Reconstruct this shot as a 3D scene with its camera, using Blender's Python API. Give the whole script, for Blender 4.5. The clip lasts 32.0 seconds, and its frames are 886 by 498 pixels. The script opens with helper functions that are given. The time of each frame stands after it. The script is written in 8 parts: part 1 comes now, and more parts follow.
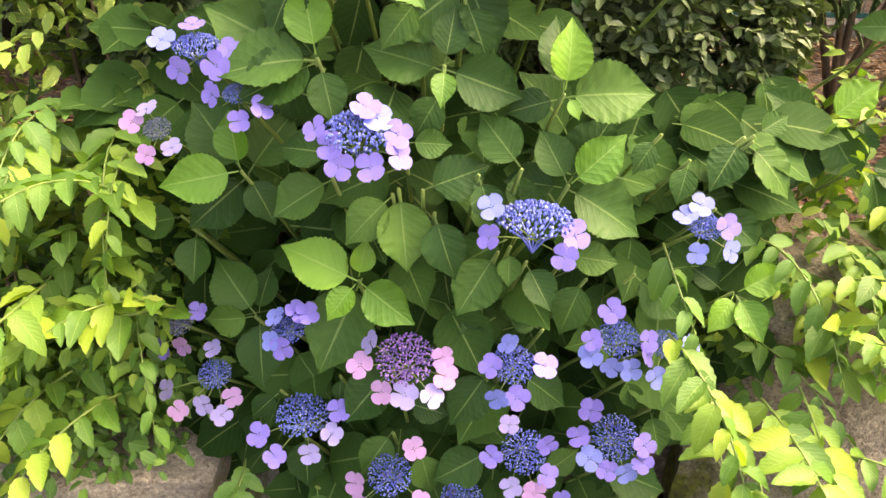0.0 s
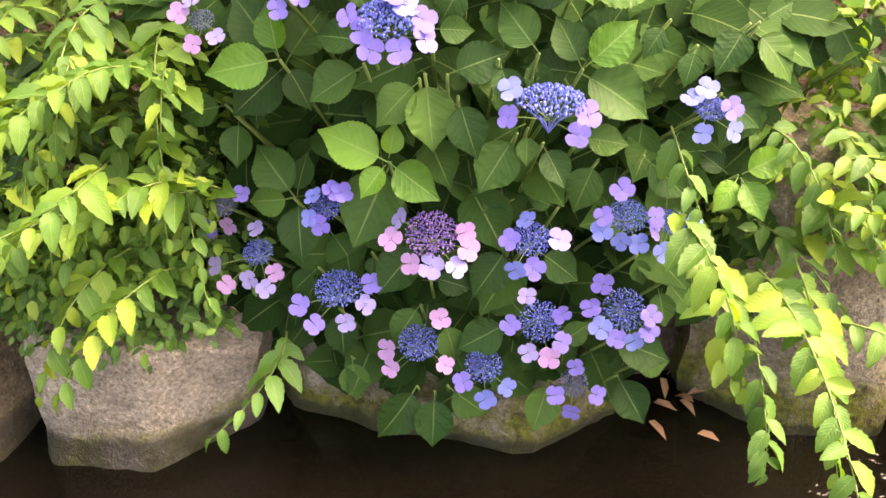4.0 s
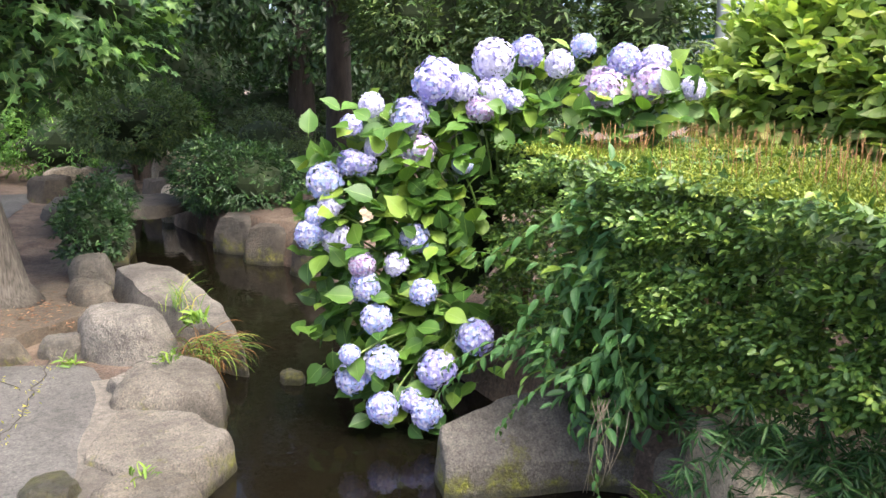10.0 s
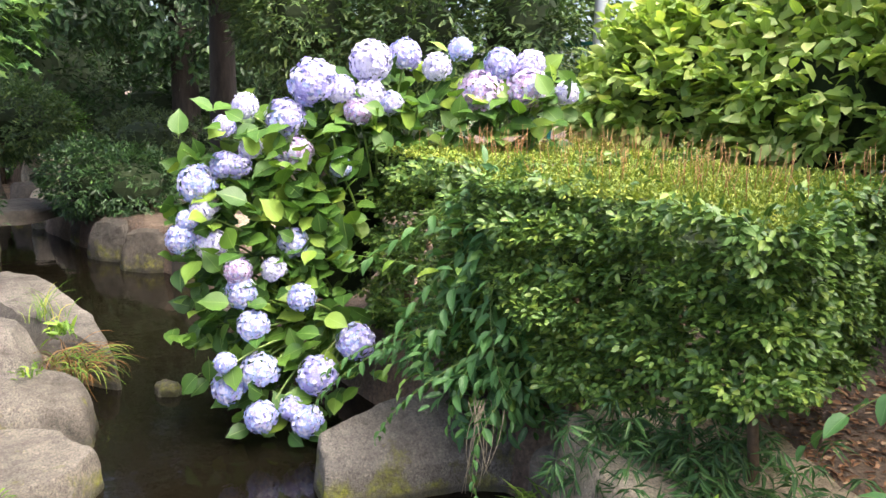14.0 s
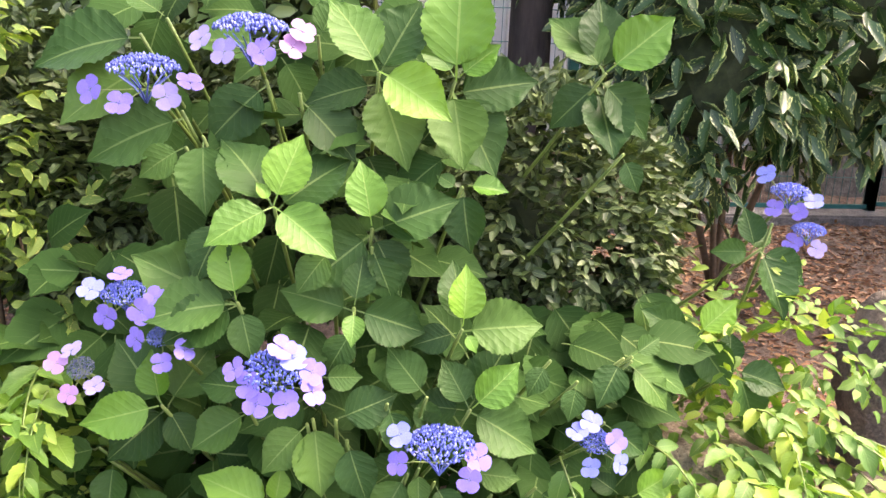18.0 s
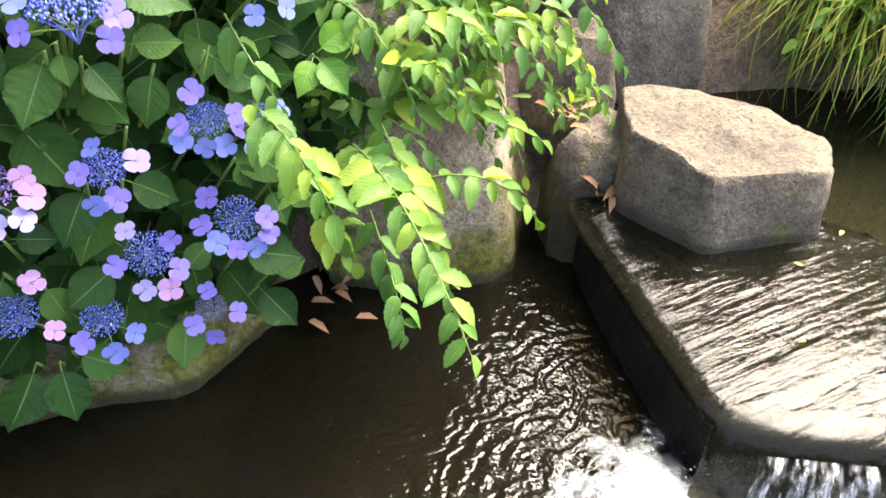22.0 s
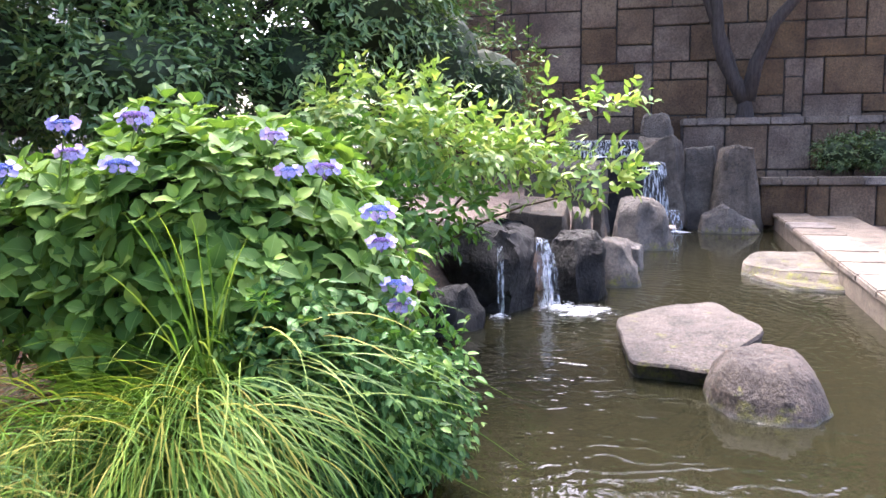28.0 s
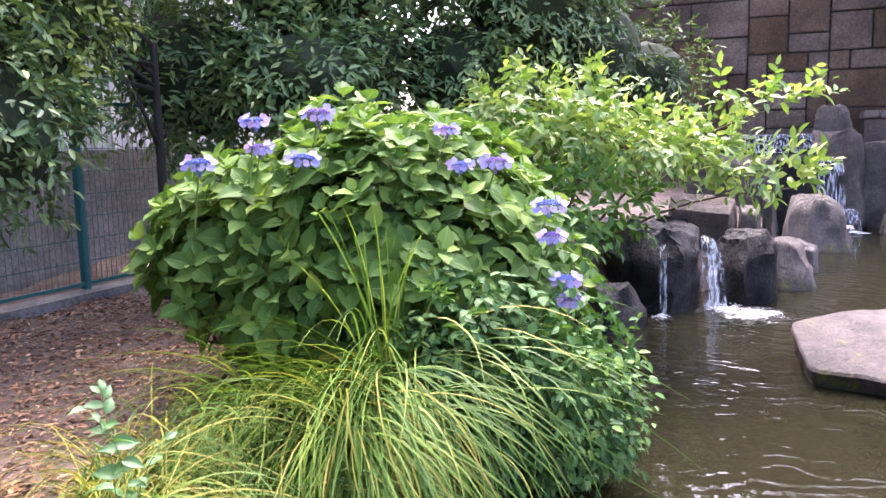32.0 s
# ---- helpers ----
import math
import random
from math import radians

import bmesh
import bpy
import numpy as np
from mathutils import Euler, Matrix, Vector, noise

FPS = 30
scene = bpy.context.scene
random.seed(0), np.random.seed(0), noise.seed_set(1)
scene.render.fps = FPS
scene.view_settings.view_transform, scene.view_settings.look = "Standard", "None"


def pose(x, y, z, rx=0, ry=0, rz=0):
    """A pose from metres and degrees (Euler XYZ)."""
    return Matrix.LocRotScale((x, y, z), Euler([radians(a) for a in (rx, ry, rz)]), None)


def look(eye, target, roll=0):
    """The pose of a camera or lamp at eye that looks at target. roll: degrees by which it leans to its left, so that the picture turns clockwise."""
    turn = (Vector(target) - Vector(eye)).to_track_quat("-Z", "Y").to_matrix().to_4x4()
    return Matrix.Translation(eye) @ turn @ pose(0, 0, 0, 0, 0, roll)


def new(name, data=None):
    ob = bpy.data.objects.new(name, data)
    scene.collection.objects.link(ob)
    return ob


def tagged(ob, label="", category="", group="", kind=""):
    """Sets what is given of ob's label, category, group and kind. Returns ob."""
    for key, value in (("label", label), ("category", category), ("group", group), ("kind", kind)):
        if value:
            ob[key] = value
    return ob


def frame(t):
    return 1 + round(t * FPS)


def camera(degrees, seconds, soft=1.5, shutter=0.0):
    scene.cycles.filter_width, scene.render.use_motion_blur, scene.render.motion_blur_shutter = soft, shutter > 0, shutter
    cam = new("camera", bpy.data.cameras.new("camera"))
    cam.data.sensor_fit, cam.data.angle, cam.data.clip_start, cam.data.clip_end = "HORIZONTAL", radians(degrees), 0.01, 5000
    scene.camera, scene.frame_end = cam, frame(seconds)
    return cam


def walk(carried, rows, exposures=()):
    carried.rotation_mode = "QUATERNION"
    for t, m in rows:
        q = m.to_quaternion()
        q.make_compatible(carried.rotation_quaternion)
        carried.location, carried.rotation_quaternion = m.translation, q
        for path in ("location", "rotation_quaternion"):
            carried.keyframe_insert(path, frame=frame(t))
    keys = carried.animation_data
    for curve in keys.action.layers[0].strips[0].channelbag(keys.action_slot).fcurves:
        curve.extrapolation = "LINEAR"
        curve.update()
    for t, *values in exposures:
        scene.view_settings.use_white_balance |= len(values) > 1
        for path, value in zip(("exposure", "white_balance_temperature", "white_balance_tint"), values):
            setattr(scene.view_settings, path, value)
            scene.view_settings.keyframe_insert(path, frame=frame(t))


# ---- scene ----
cam = camera(58.3, 32.0)
METRES, EYE, TILT, LEAN, TURN = 2.75, 1.485, -27.0, -1.5, 0.0
ROWS = [
    (0.0, 0.0, 0.0, 0.0, 0.0, 0.0, -0.0),
    (0.5, 0.0019, -0.0073, -0.0051, 1.01, -0.26, 0.29),
    (1.0, 0.0028, -0.0192, -0.008, 1.12, -0.17, 0.54),
    (1.5, 0.0043, -0.0288, -0.0132, 0.91, -0.8, 0.81),
    (2.0, 0.0053, -0.0371, -0.0221, 0.03, -3.02, 0.76),
    (2.5, 0.0053, -0.0435, -0.0305, -0.08, -5.14, 0.86),
    (4.5, -0.0075, -0.0486, -0.0267, 4.02, -5.29, -0.54),
    (5.0, -0.0291, -0.0531, -0.0176, 10.6, -3.09, -3.06),
    (5.5, -0.0549, -0.0588, -0.0123, 15.63, -1.37, -5.83),
    (6.0, -0.0864, -0.0696, -0.0035, 25.24, -0.82, -9.46),
    (6.5, -0.1056, -0.084, -0.0035, 33.23, -1.27, -12.14),
    (7.0, -0.1164, -0.0986, -0.005, 40.03, -2.03, -14.59),
    (7.5, -0.1232, -0.1128, -0.0047, 45.26, -2.31, -16.59),
    (8.0, -0.1298, -0.1261, -0.0059, 50.42, -2.14, -18.63),
    (8.5, -0.1365, -0.1437, 0.0011, 55.6, -1.4, -20.35),
    (9.0, -0.1417, -0.1562, 0.0072, 59.08, -0.12, -22.4),
    (9.5, -0.1491, -0.1674, 0.0086, 61.58, 1.17, -23.41),
    (10.0, -0.1558, -0.1791, 0.0064, 64.75, 1.24, -24.27),
    (10.5, -0.1589, -0.1866, 0.0038, 67.81, 0.69, -24.86),
    (11.0, -0.1597, -0.1894, 0.001, 69.78, 0.05, -25.14),
    (11.5, -0.1598, -0.1902, -0.0005, 70.34, -0.25, -25.48),
    (12.0, -0.1596, -0.19, -0.0007, 70.12, -0.22, -25.7),
    (12.5, -0.1588, -0.188, 0.0005, 69.53, 0.05, -25.52),
    (13.0, -0.1562, -0.1821, 0.0028, 67.82, 0.7, -25.14),
    (13.5, -0.153, -0.1711, 0.0071, 64.17, 1.95, -24.57),
    (14.0, -0.1502, -0.1501, 0.0186, 56.7, 4.72, -23.13),
    (14.5, -0.1393, -0.1251, 0.0289, 46.52, 8.46, -20.23),
    (15.0, -0.1196, -0.1001, 0.0401, 35.15, 11.86, -16.13),
    (15.5, -0.0931, -0.0795, 0.0522, 24.73, 14.41, -12.12),
    (17.5, 0.0019, -0.0576, 0.052, -2.93, 14.47, 0.63),
    (18.0, 0.0045, -0.0507, 0.0364, -5.73, 11.71, 2.05),
    (18.5, 0.0048, -0.0491, 0.0187, -6.4, 8.25, 2.45),
    (19.0, 0.0046, -0.0463, 0.0023, -6.26, 4.4, 2.91),
    (19.5, 0.0072, -0.0393, -0.0134, -6.24, 0.35, 3.37),
    (20.0, 0.0122, -0.0358, -0.0249, -7.65, -3.79, 4.01),
    (20.5, 0.0096, -0.0342, -0.0375, -7.37, -7.04, 4.23),
    (21.0, 0.0193, -0.0319, -0.0463, -8.31, -9.71, 5.41),
    (21.5, 0.0423, -0.0297, -0.0495, -13.97, -11.51, 8.38),
    (22.0, 0.0666, -0.0325, -0.0539, -21.84, -13.38, 11.86),
    (22.5, 0.0964, -0.042, -0.059, -31.77, -16.22, 16.52),
    (23.0, 0.1287, -0.0613, -0.0622, -42.08, -18.48, 21.38),
    (23.5, 0.1561, -0.0831, -0.0568, -51.86, -19.74, 23.55),
    (24.0, 0.1753, -0.1024, -0.0476, -59.21, -19.35, 25.62),
    (24.5, 0.1872, -0.1196, -0.04, -63.44, -18.02, 26.55),
    (25.0, 0.1961, -0.1321, -0.0328, -67.05, -16.82, 26.72),
    (25.5, 0.2023, -0.1451, -0.0252, -69.85, -14.81, 26.97),
    (26.0, 0.2078, -0.1563, -0.0174, -72.01, -12.74, 27.13),
    (26.5, 0.2126, -0.1674, -0.0073, -74.03, -10.27, 27.12),
    (28.5, 0.2252, -0.1869, 0.0115, -77.23, -2.11, 27.26),
    (29.0, 0.2286, -0.1862, 0.0115, -77.52, -1.93, 27.01),
    (29.5, 0.2306, -0.1839, 0.0108, -77.6, -2.13, 27.03),
    (30.0, 0.2286, -0.1767, 0.0123, -76.46, -2.03, 27.11),
    (30.5, 0.2229, -0.1682, 0.0163, -73.62, -1.04, 27.13),
    (31.0, 0.2211, -0.1617, 0.0177, -69.75, 0.29, 27.12),
    (31.5, 0.2171, -0.1573, 0.0199, -66.95, 1.51, 26.79),
    (32.0, 0.213, -0.1541, 0.021, -64.88, 2.12, 26.6),
]
EXPOSURES = [
    (0.0, 3.24, 9000, 15), (4.5, 3.3, 8700, 19), (5.2, 3.35, 7400, 20), (6.0, 3.5, 6000, 26), (7.0, 3.45, 5600, 27), (8.0, 3.05, 5900, 15), (9.0, 2.4, 6300, 10), (10.5, 2.22, 6300, 10), (14.0, 2.3, 6500, 10),
    (15.5, 2.65, 7600, 23), (18.0, 3.42, 7400, 25), (20.5, 3.25, 8700, 22), (21.5, 3.4, 7100, 9), (23.0, 2.45, 6600, 10), (24.5, 2.55, 6700, 10), (26.0, 2.9, 6300, 10), (28.5, 3.2, 5900, 24), (32.0, 3.22, 5900, 31)]
walk(cam, [(t, pose(0, 0, EYE, TILT, LEAN, TURN) @ pose(METRES * x, METRES * y, METRES * z, 90 + pitch, roll, yaw)) for t, x, y, z, yaw, pitch, roll in ROWS], EXPOSURES)

# ---- world and sun ----
SUN_EL, SUN_AZ = radians(56), radians(66)
world = bpy.data.worlds.new("sky")
scene.world = world
world.use_nodes = True
wn = world.node_tree.nodes
sky = wn.new("ShaderNodeTexSky")
sky.sky_type, sky.sun_disc = "NISHITA", False
sky.sun_elevation, sky.sun_rotation = SUN_EL, SUN_AZ
sky.dust_density, sky.air_density, sky.ozone_density = 6.0, 0.6, 0.3
wn["Background"].inputs["Strength"].default_value = 0.145
world.node_tree.links.new(sky.outputs[0], wn["Background"].inputs["Color"])
sun = new("sun", bpy.data.lights.new("sun", "SUN"))
sun.data.energy, sun.data.angle, sun.data.color = 1.3, radians(57), (1.0, 0.96, 0.88)
sun.matrix_world = look((0, 0, 0), (-math.sin(SUN_AZ) * math.cos(SUN_EL), -math.cos(SUN_AZ) * math.cos(SUN_EL), -math.sin(SUN_EL)))


# ---- materials ----
def tree_of(name):
    m = bpy.data.materials.new(name)
    m.use_nodes = True
    return m, m.node_tree.nodes, m.node_tree.links, m.node_tree.nodes["Principled BSDF"]


def ramp(nodes, stops):
    r = nodes.new("ShaderNodeValToRGB")
    els = r.color_ramp.elements
    while len(els) < len(stops):
        els.new(0.5)
    for e, (p, c) in zip(els, stops):
        e.position, e.color = p, (*c, 1)
    return r


def math_node(nodes, links, op, a, b=0.0, c=None):
    n = nodes.new("ShaderNodeMath")
    n.operation = op
    for i, v in enumerate((a, b) if c is None else (a, b, c)):
        if isinstance(v, (int, float)):
            n.inputs[i].default_value = v
        else:
            links.new(v, n.inputs[i])
    return n.outputs[0]


def mix_colour(nodes, links, fac, a, b, blend="MIX"):
    n = nodes.new("ShaderNodeMix")
    n.data_type, n.blend_type = "RGBA", blend
    for sock, v in ((n.inputs[0], fac), (n.inputs[6], a), (n.inputs[7], b)):
        if isinstance(v, (int, float)):
            sock.default_value = v
        elif isinstance(v, tuple):
            sock.default_value = (*v, 1)
        else:
            links.new(v, sock)
    return n.outputs[2]


def noise_node(nodes, links, vec, scale, detail=4, rough=0.55):
    n = nodes.new("ShaderNodeTexNoise")
    n.inputs["Scale"].default_value, n.inputs["Detail"].default_value, n.inputs["Roughness"].default_value = scale, detail, rough
    if vec is not None:
        links.new(vec, n.inputs["Vector"])
    return n.outputs["Fac"]


def leaf_mat(name, dark, light, tip=None, rough=0.42, glow=0.3, veins=0.0, island=True, spots=None, spec=0.5):
    """Leaf skin: colour varies from leaf to leaf, with a paler midrib and side veins along the leaf's own uv."""
    m, nodes, links, b = tree_of(name)
    if island:
        rnd = nodes.new("ShaderNodeNewGeometry").outputs["Random Per Island"]
    else:
        rnd = nodes.new("ShaderNodeObjectInfo").outputs["Random"]
    stops = [(0.0, tuple(0.75 * v for v in dark)), (0.3, dark), (0.8, light)] + ([(1.0, tip)] if tip else [])
    r = ramp(nodes, stops)
    links.new(rnd, r.inputs[0])
    col = r.outputs[0]
    geo = nodes.new("ShaderNodeNewGeometry").outputs["Position"]
    n1 = noise_node(nodes, links, geo, 9.0, 3)
    col = mix_colour(nodes, links, math_node(nodes, links, "MULTIPLY", n1, 0.5), col, tuple(0.55 * v for v in dark))
    uv = nodes.new("ShaderNodeUVMap")
    sep = nodes.new("ShaderNodeSeparateXYZ")
    links.new(uv.outputs[0], sep.inputs[0])
    side = math_node(nodes, links, "ABSOLUTE", math_node(nodes, links, "SUBTRACT", sep.outputs[1], 0.5))
    rib = math_node(nodes, links, "LESS_THAN", side, 0.018)
    if veins:
        w = math_node(nodes, links, "SUBTRACT", sep.outputs[0], math_node(nodes, links, "MULTIPLY", side, 0.62))
        s = math_node(nodes, links, "ABSOLUTE", math_node(nodes, links, "SINE", math_node(nodes, links, "MULTIPLY", w, 27.0)))
        lat = math_node(nodes, links, "LESS_THAN", s, 0.08)
        fine = noise_node(nodes, links, uv.outputs[0], 60.0, 2)
        lines = math_node(nodes, links, "MAXIMUM", rib, math_node(nodes, links, "MULTIPLY", lat, 0.22))
        pale = mix_colour(nodes, links, 0.5, light, (0.42, 0.55, 0.2))
        col = mix_colour(nodes, links, math_node(nodes, links, "MULTIPLY", lines, veins), col, pale)
        bump = nodes.new("ShaderNodeBump")
        bump.inputs["Strength"].default_value, bump.inputs["Distance"].default_value = 0.4, 0.0012
        puff = math_node(nodes, links, "ADD", math_node(nodes, links, "POWER", s, 0.5), math_node(nodes, links, "MULTIPLY", fine, 0.5))
        links.new(puff, bump.inputs["Height"])
        links.new(bump.outputs[0], b.inputs["Normal"])
    else:
        col = mix_colour(nodes, links, math_node(nodes, links, "MULTIPLY", rib, 0.35), col, (0.4, 0.5, 0.16))
    if spots:
        n2 = noise_node(nodes, links, uv.outputs[0], 7.0, 2)
        edge = math_node(nodes, links, "ADD", math_node(nodes, links, "MULTIPLY", side, 0.55), n2)
        col = mix_colour(nodes, links, math_node(nodes, links, "GREATER_THAN", edge, spots[0]), col, spots[1])
    links.new(col, b.inputs["Base Color"])
    b.inputs["Roughness"].default_value = rough + 0.1
    b.inputs["Specular IOR Level"].default_value = spec
    if glow:
        t = nodes.new("ShaderNodeBsdfTranslucent")
        links.new(mix_colour(nodes, links, 1.0, col, (1.0, 1.0, 0.45), "MULTIPLY"), t.inputs[0])
        mx = nodes.new("ShaderNodeMixShader")
        mx.inputs[0].default_value = glow
        links.new(b.outputs[0], mx.inputs[1])
        links.new(t.outputs[0], mx.inputs[2])
        links.new(mx.outputs[0], nodes["Material Output"].inputs[0])
    return m


def stone_mat(name, a, b_, speck=0.5, scale=3.0, moss=0.0, wet=0.0, level=0.0, rough=0.85, bump=0.9, grain=105.0, spec=0.5):
    """Weathered stone: cloudy stains, mineral grains, moss and a wet band near the water line."""
    m, nodes, links, b = tree_of(name)
    pos = nodes.new("ShaderNodeNewGeometry").outputs["Position"]
    big = noise_node(nodes, links, pos, scale, 6, 0.65)
    r = ramp(nodes, [(0.38, a), (0.62, b_)])
    links.new(big, r.inputs[0])
    fine = noise_node(nodes, links, pos, grain, 4, 0.7)
    g = ramp(nodes, [(0.34, (0.20, 0.19, 0.18)), (0.46, (0.46, 0.46, 0.46)), (0.56, (0.54, 0.54, 0.54)), (0.68, (0.88, 0.84, 0.78))])
    links.new(fine, g.inputs[0])
    col = mix_colour(nodes, links, speck, r.outputs[0], g.outputs[0], "OVERLAY")
    mid = noise_node(nodes, links, pos, 26.0, 5, 0.7)
    gm = ramp(nodes, [(0.35, (0.25, 0.25, 0.25)), (0.5, (0.5, 0.5, 0.5)), (0.66, (0.68, 0.66, 0.62))])
    links.new(mid, gm.inputs[0])
    col = mix_colour(nodes, links, 0.62, col, gm.outputs[0], "OVERLAY")
    stain = noise_node(nodes, links, pos, scale * 2.7, 5, 0.7)
    st = ramp(nodes, [(0.52, (0, 0, 0)), (0.68, (1, 1, 1))])
    links.new(stain, st.inputs[0])
    col = mix_colour(nodes, links, math_node(nodes, links, "MULTIPLY", st.outputs[0], 0.45), col, tuple(v * 0.45 for v in a))
    rnd = nodes.new("ShaderNodeObjectInfo").outputs["Random"]
    hsv = nodes.new("ShaderNodeHueSaturation")
    links.new(col, hsv.inputs["Color"])
    links.new(math_node(nodes, links, "MULTIPLY_ADD", rnd, 0.45, 0.78), hsv.inputs["Value"])
    links.new(math_node(nodes, links, "MULTIPLY_ADD", rnd, -0.5, 1.2), hsv.inputs["Saturation"])
    col = hsv.outputs[0]
    sep = nodes.new("ShaderNodeSeparateXYZ")
    links.new(pos, sep.inputs[0])
    if moss:
        n = noise_node(nodes, links, pos, 7.0, 5, 0.7)
        h = math_node(nodes, links, "SUBTRACT", level + moss, sep.outputs[2])
        k = math_node(nodes, links, "ADD", math_node(nodes, links, "MULTIPLY", h, 5.0), math_node(nodes, links, "MULTIPLY_ADD", n, 5.0, -2.9))
        mr = nodes.new("ShaderNodeClamp")
        links.new(k, mr.inputs[0])
        mc = ramp(nodes, [(0.3, (0.04, 0.036, 0.01)), (0.66, (0.22, 0.225, 0.024))])
        links.new(noise_node(nodes, links, pos, 40.0, 4, 0.7), mc.inputs[0])
        col = mix_colour(nodes, links, mr.outputs[0], col, mc.outputs[0])
    if wet:
        n = noise_node(nodes, links, pos, 12.0, 3)
        h = math_node(nodes, links, "SUBTRACT", math_node(nodes, links, "MULTIPLY_ADD", n, 0.06, level + wet - 0.03), sep.outputs[2])
        k = nodes.new("ShaderNodeClamp")
        links.new(math_node(nodes, links, "MULTIPLY", h, 40.0), k.inputs[0])
        col = mix_colour(nodes, links, math_node(nodes, links, "MULTIPLY", k.outputs[0], 0.75), col, (0.018, 0.016, 0.012))
        links.new(math_node(nodes, links, "MULTIPLY_ADD", k.outputs[0], 0.3 - rough, rough), b.inputs["Roughness"])
    else:
        b.inputs["Roughness"].default_value = rough
    links.new(col, b.inputs["Base Color"])
    b.inputs["Specular IOR Level"].default_value = spec
    bp = nodes.new("ShaderNodeBump")
    bp.inputs["Strength"].default_value, bp.inputs["Distance"].default_value = bump, 0.03
    hh = math_node(nodes, links, "ADD", math_node(nodes, links, "MULTIPLY", fine, 0.35), noise_node(nodes, links, pos, 22.0, 6, 0.7))
    links.new(hh, bp.inputs["Height"])
    links.new(bp.outputs[0], b.inputs["Normal"])
    return m


def plain_mat(name, a, b_, scale=20.0, rough=0.6, metal=0.0, bump=0.2, stretch=(1, 1, 1), glow=0.0, sharp=0.2):
    m, nodes, links, b = tree_of(name)
    co = nodes.new("ShaderNodeTexCoord").outputs["Object"]
    mp = nodes.new("ShaderNodeMapping")
    mp.inputs["Scale"].default_value = stretch
    links.new(co, mp.inputs[0])
    n = noise_node(nodes, links, mp.outputs[0], scale, 6, 0.65)
    r = ramp(nodes, [(0.5 - sharp, a), (0.5 + sharp, b_)])
    links.new(n, r.inputs[0])
    links.new(r.outputs[0], b.inputs["Base Color"])
    b.inputs["Roughness"].default_value, b.inputs["Metallic"].default_value = rough, metal
    bp = nodes.new("ShaderNodeBump")
    bp.inputs["Strength"].default_value, bp.inputs["Distance"].default_value = bump, 0.01
    links.new(n, bp.inputs["Height"])
    links.new(bp.outputs[0], b.inputs["Normal"])
    if glow:
        t = nodes.new("ShaderNodeBsdfTranslucent")
        links.new(r.outputs[0], t.inputs[0])
        mx = nodes.new("ShaderNodeMixShader")
        mx.inputs[0].default_value = glow
        links.new(b.outputs[0], mx.inputs[1])
        links.new(t.outputs[0], mx.inputs[2])
        links.new(mx.outputs[0], nodes["Material Output"].inputs[0])
    return m


def water_mat(name, body, waves, clear=0.2, rough=0.02, source=None, rings=(42.0, 0.0021, 0.33)):
    """Murky stream water: a glossy skin with ripples of several sizes over a silty body that lets some of the bed through."""
    m, nodes, links, b = tree_of(name)
    pos = nodes.new("ShaderNodeNewGeometry").outputs["Position"]
    n = noise_node(nodes, links, pos, 1.3, 3)
    links.new(mix_colour(nodes, links, n, tuple(0.7 * v for v in body), tuple(1.3 * v for v in body)), b.inputs["Base Color"])
    b.inputs["Roughness"].default_value, b.inputs["IOR"].default_value = rough, 1.33
    prev = None
    for scale, dist, stretch in waves:
        mp = nodes.new("ShaderNodeMapping")
        mp.inputs["Scale"].default_value = stretch
        links.new(pos, mp.inputs[0])
        bp = nodes.new("ShaderNodeBump")
        bp.inputs["Strength"].default_value, bp.inputs["Distance"].default_value = 1.0, dist
        links.new(noise_node(nodes, links, mp.outputs[0], scale, 3, 0.5), bp.inputs["Height"])
        if prev:
            links.new(prev, bp.inputs["Normal"])
        prev = bp.outputs[0]
    if source:
        # rings that spread from the foot of the fall and die away
        d = nodes.new("ShaderNodeVectorMath")
        d.operation = "DISTANCE"
        links.new(pos, d.inputs[0])
        d.inputs[1].default_value = source
        dist_ = d.outputs["Value"]
        ph = math_node(nodes, links, "ADD", math_node(nodes, links, "MULTIPLY", dist_, rings[0]), math_node(nodes, links, "MULTIPLY", noise_node(nodes, links, pos, rings[0] * 0.05, 4), 40.0))
        fade = math_node(nodes, links, "DIVIDE", 1.0, math_node(nodes, links, "ADD", math_node(nodes, links, "POWER", math_node(nodes, links, "MULTIPLY", dist_, rings[2]), 5.0), 1.0))
        bp = nodes.new("ShaderNodeBump")
        bp.inputs["Strength"].default_value, bp.inputs["Distance"].default_value = 1.0, rings[1]
        links.new(math_node(nodes, links, "MULTIPLY", math_node(nodes, links, "SINE", ph), fade), bp.inputs["Height"])
        links.new(prev, bp.inputs["Normal"])
        prev = bp.outputs[0]
    links.new(prev, b.inputs["Normal"])
    t = nodes.new("ShaderNodeBsdfTransparent")
    t.inputs[0].default_value = (0.5, 0.45, 0.3, 1)
    mx = nodes.new("ShaderNodeMixShader")
    mx.inputs[0].default_value = clear
    links.new(b.outputs[0], mx.inputs[1])
    links.new(t.outputs[0], mx.inputs[2])
    links.new(mx.outputs[0], nodes["Material Output"].inputs[0])
    return m


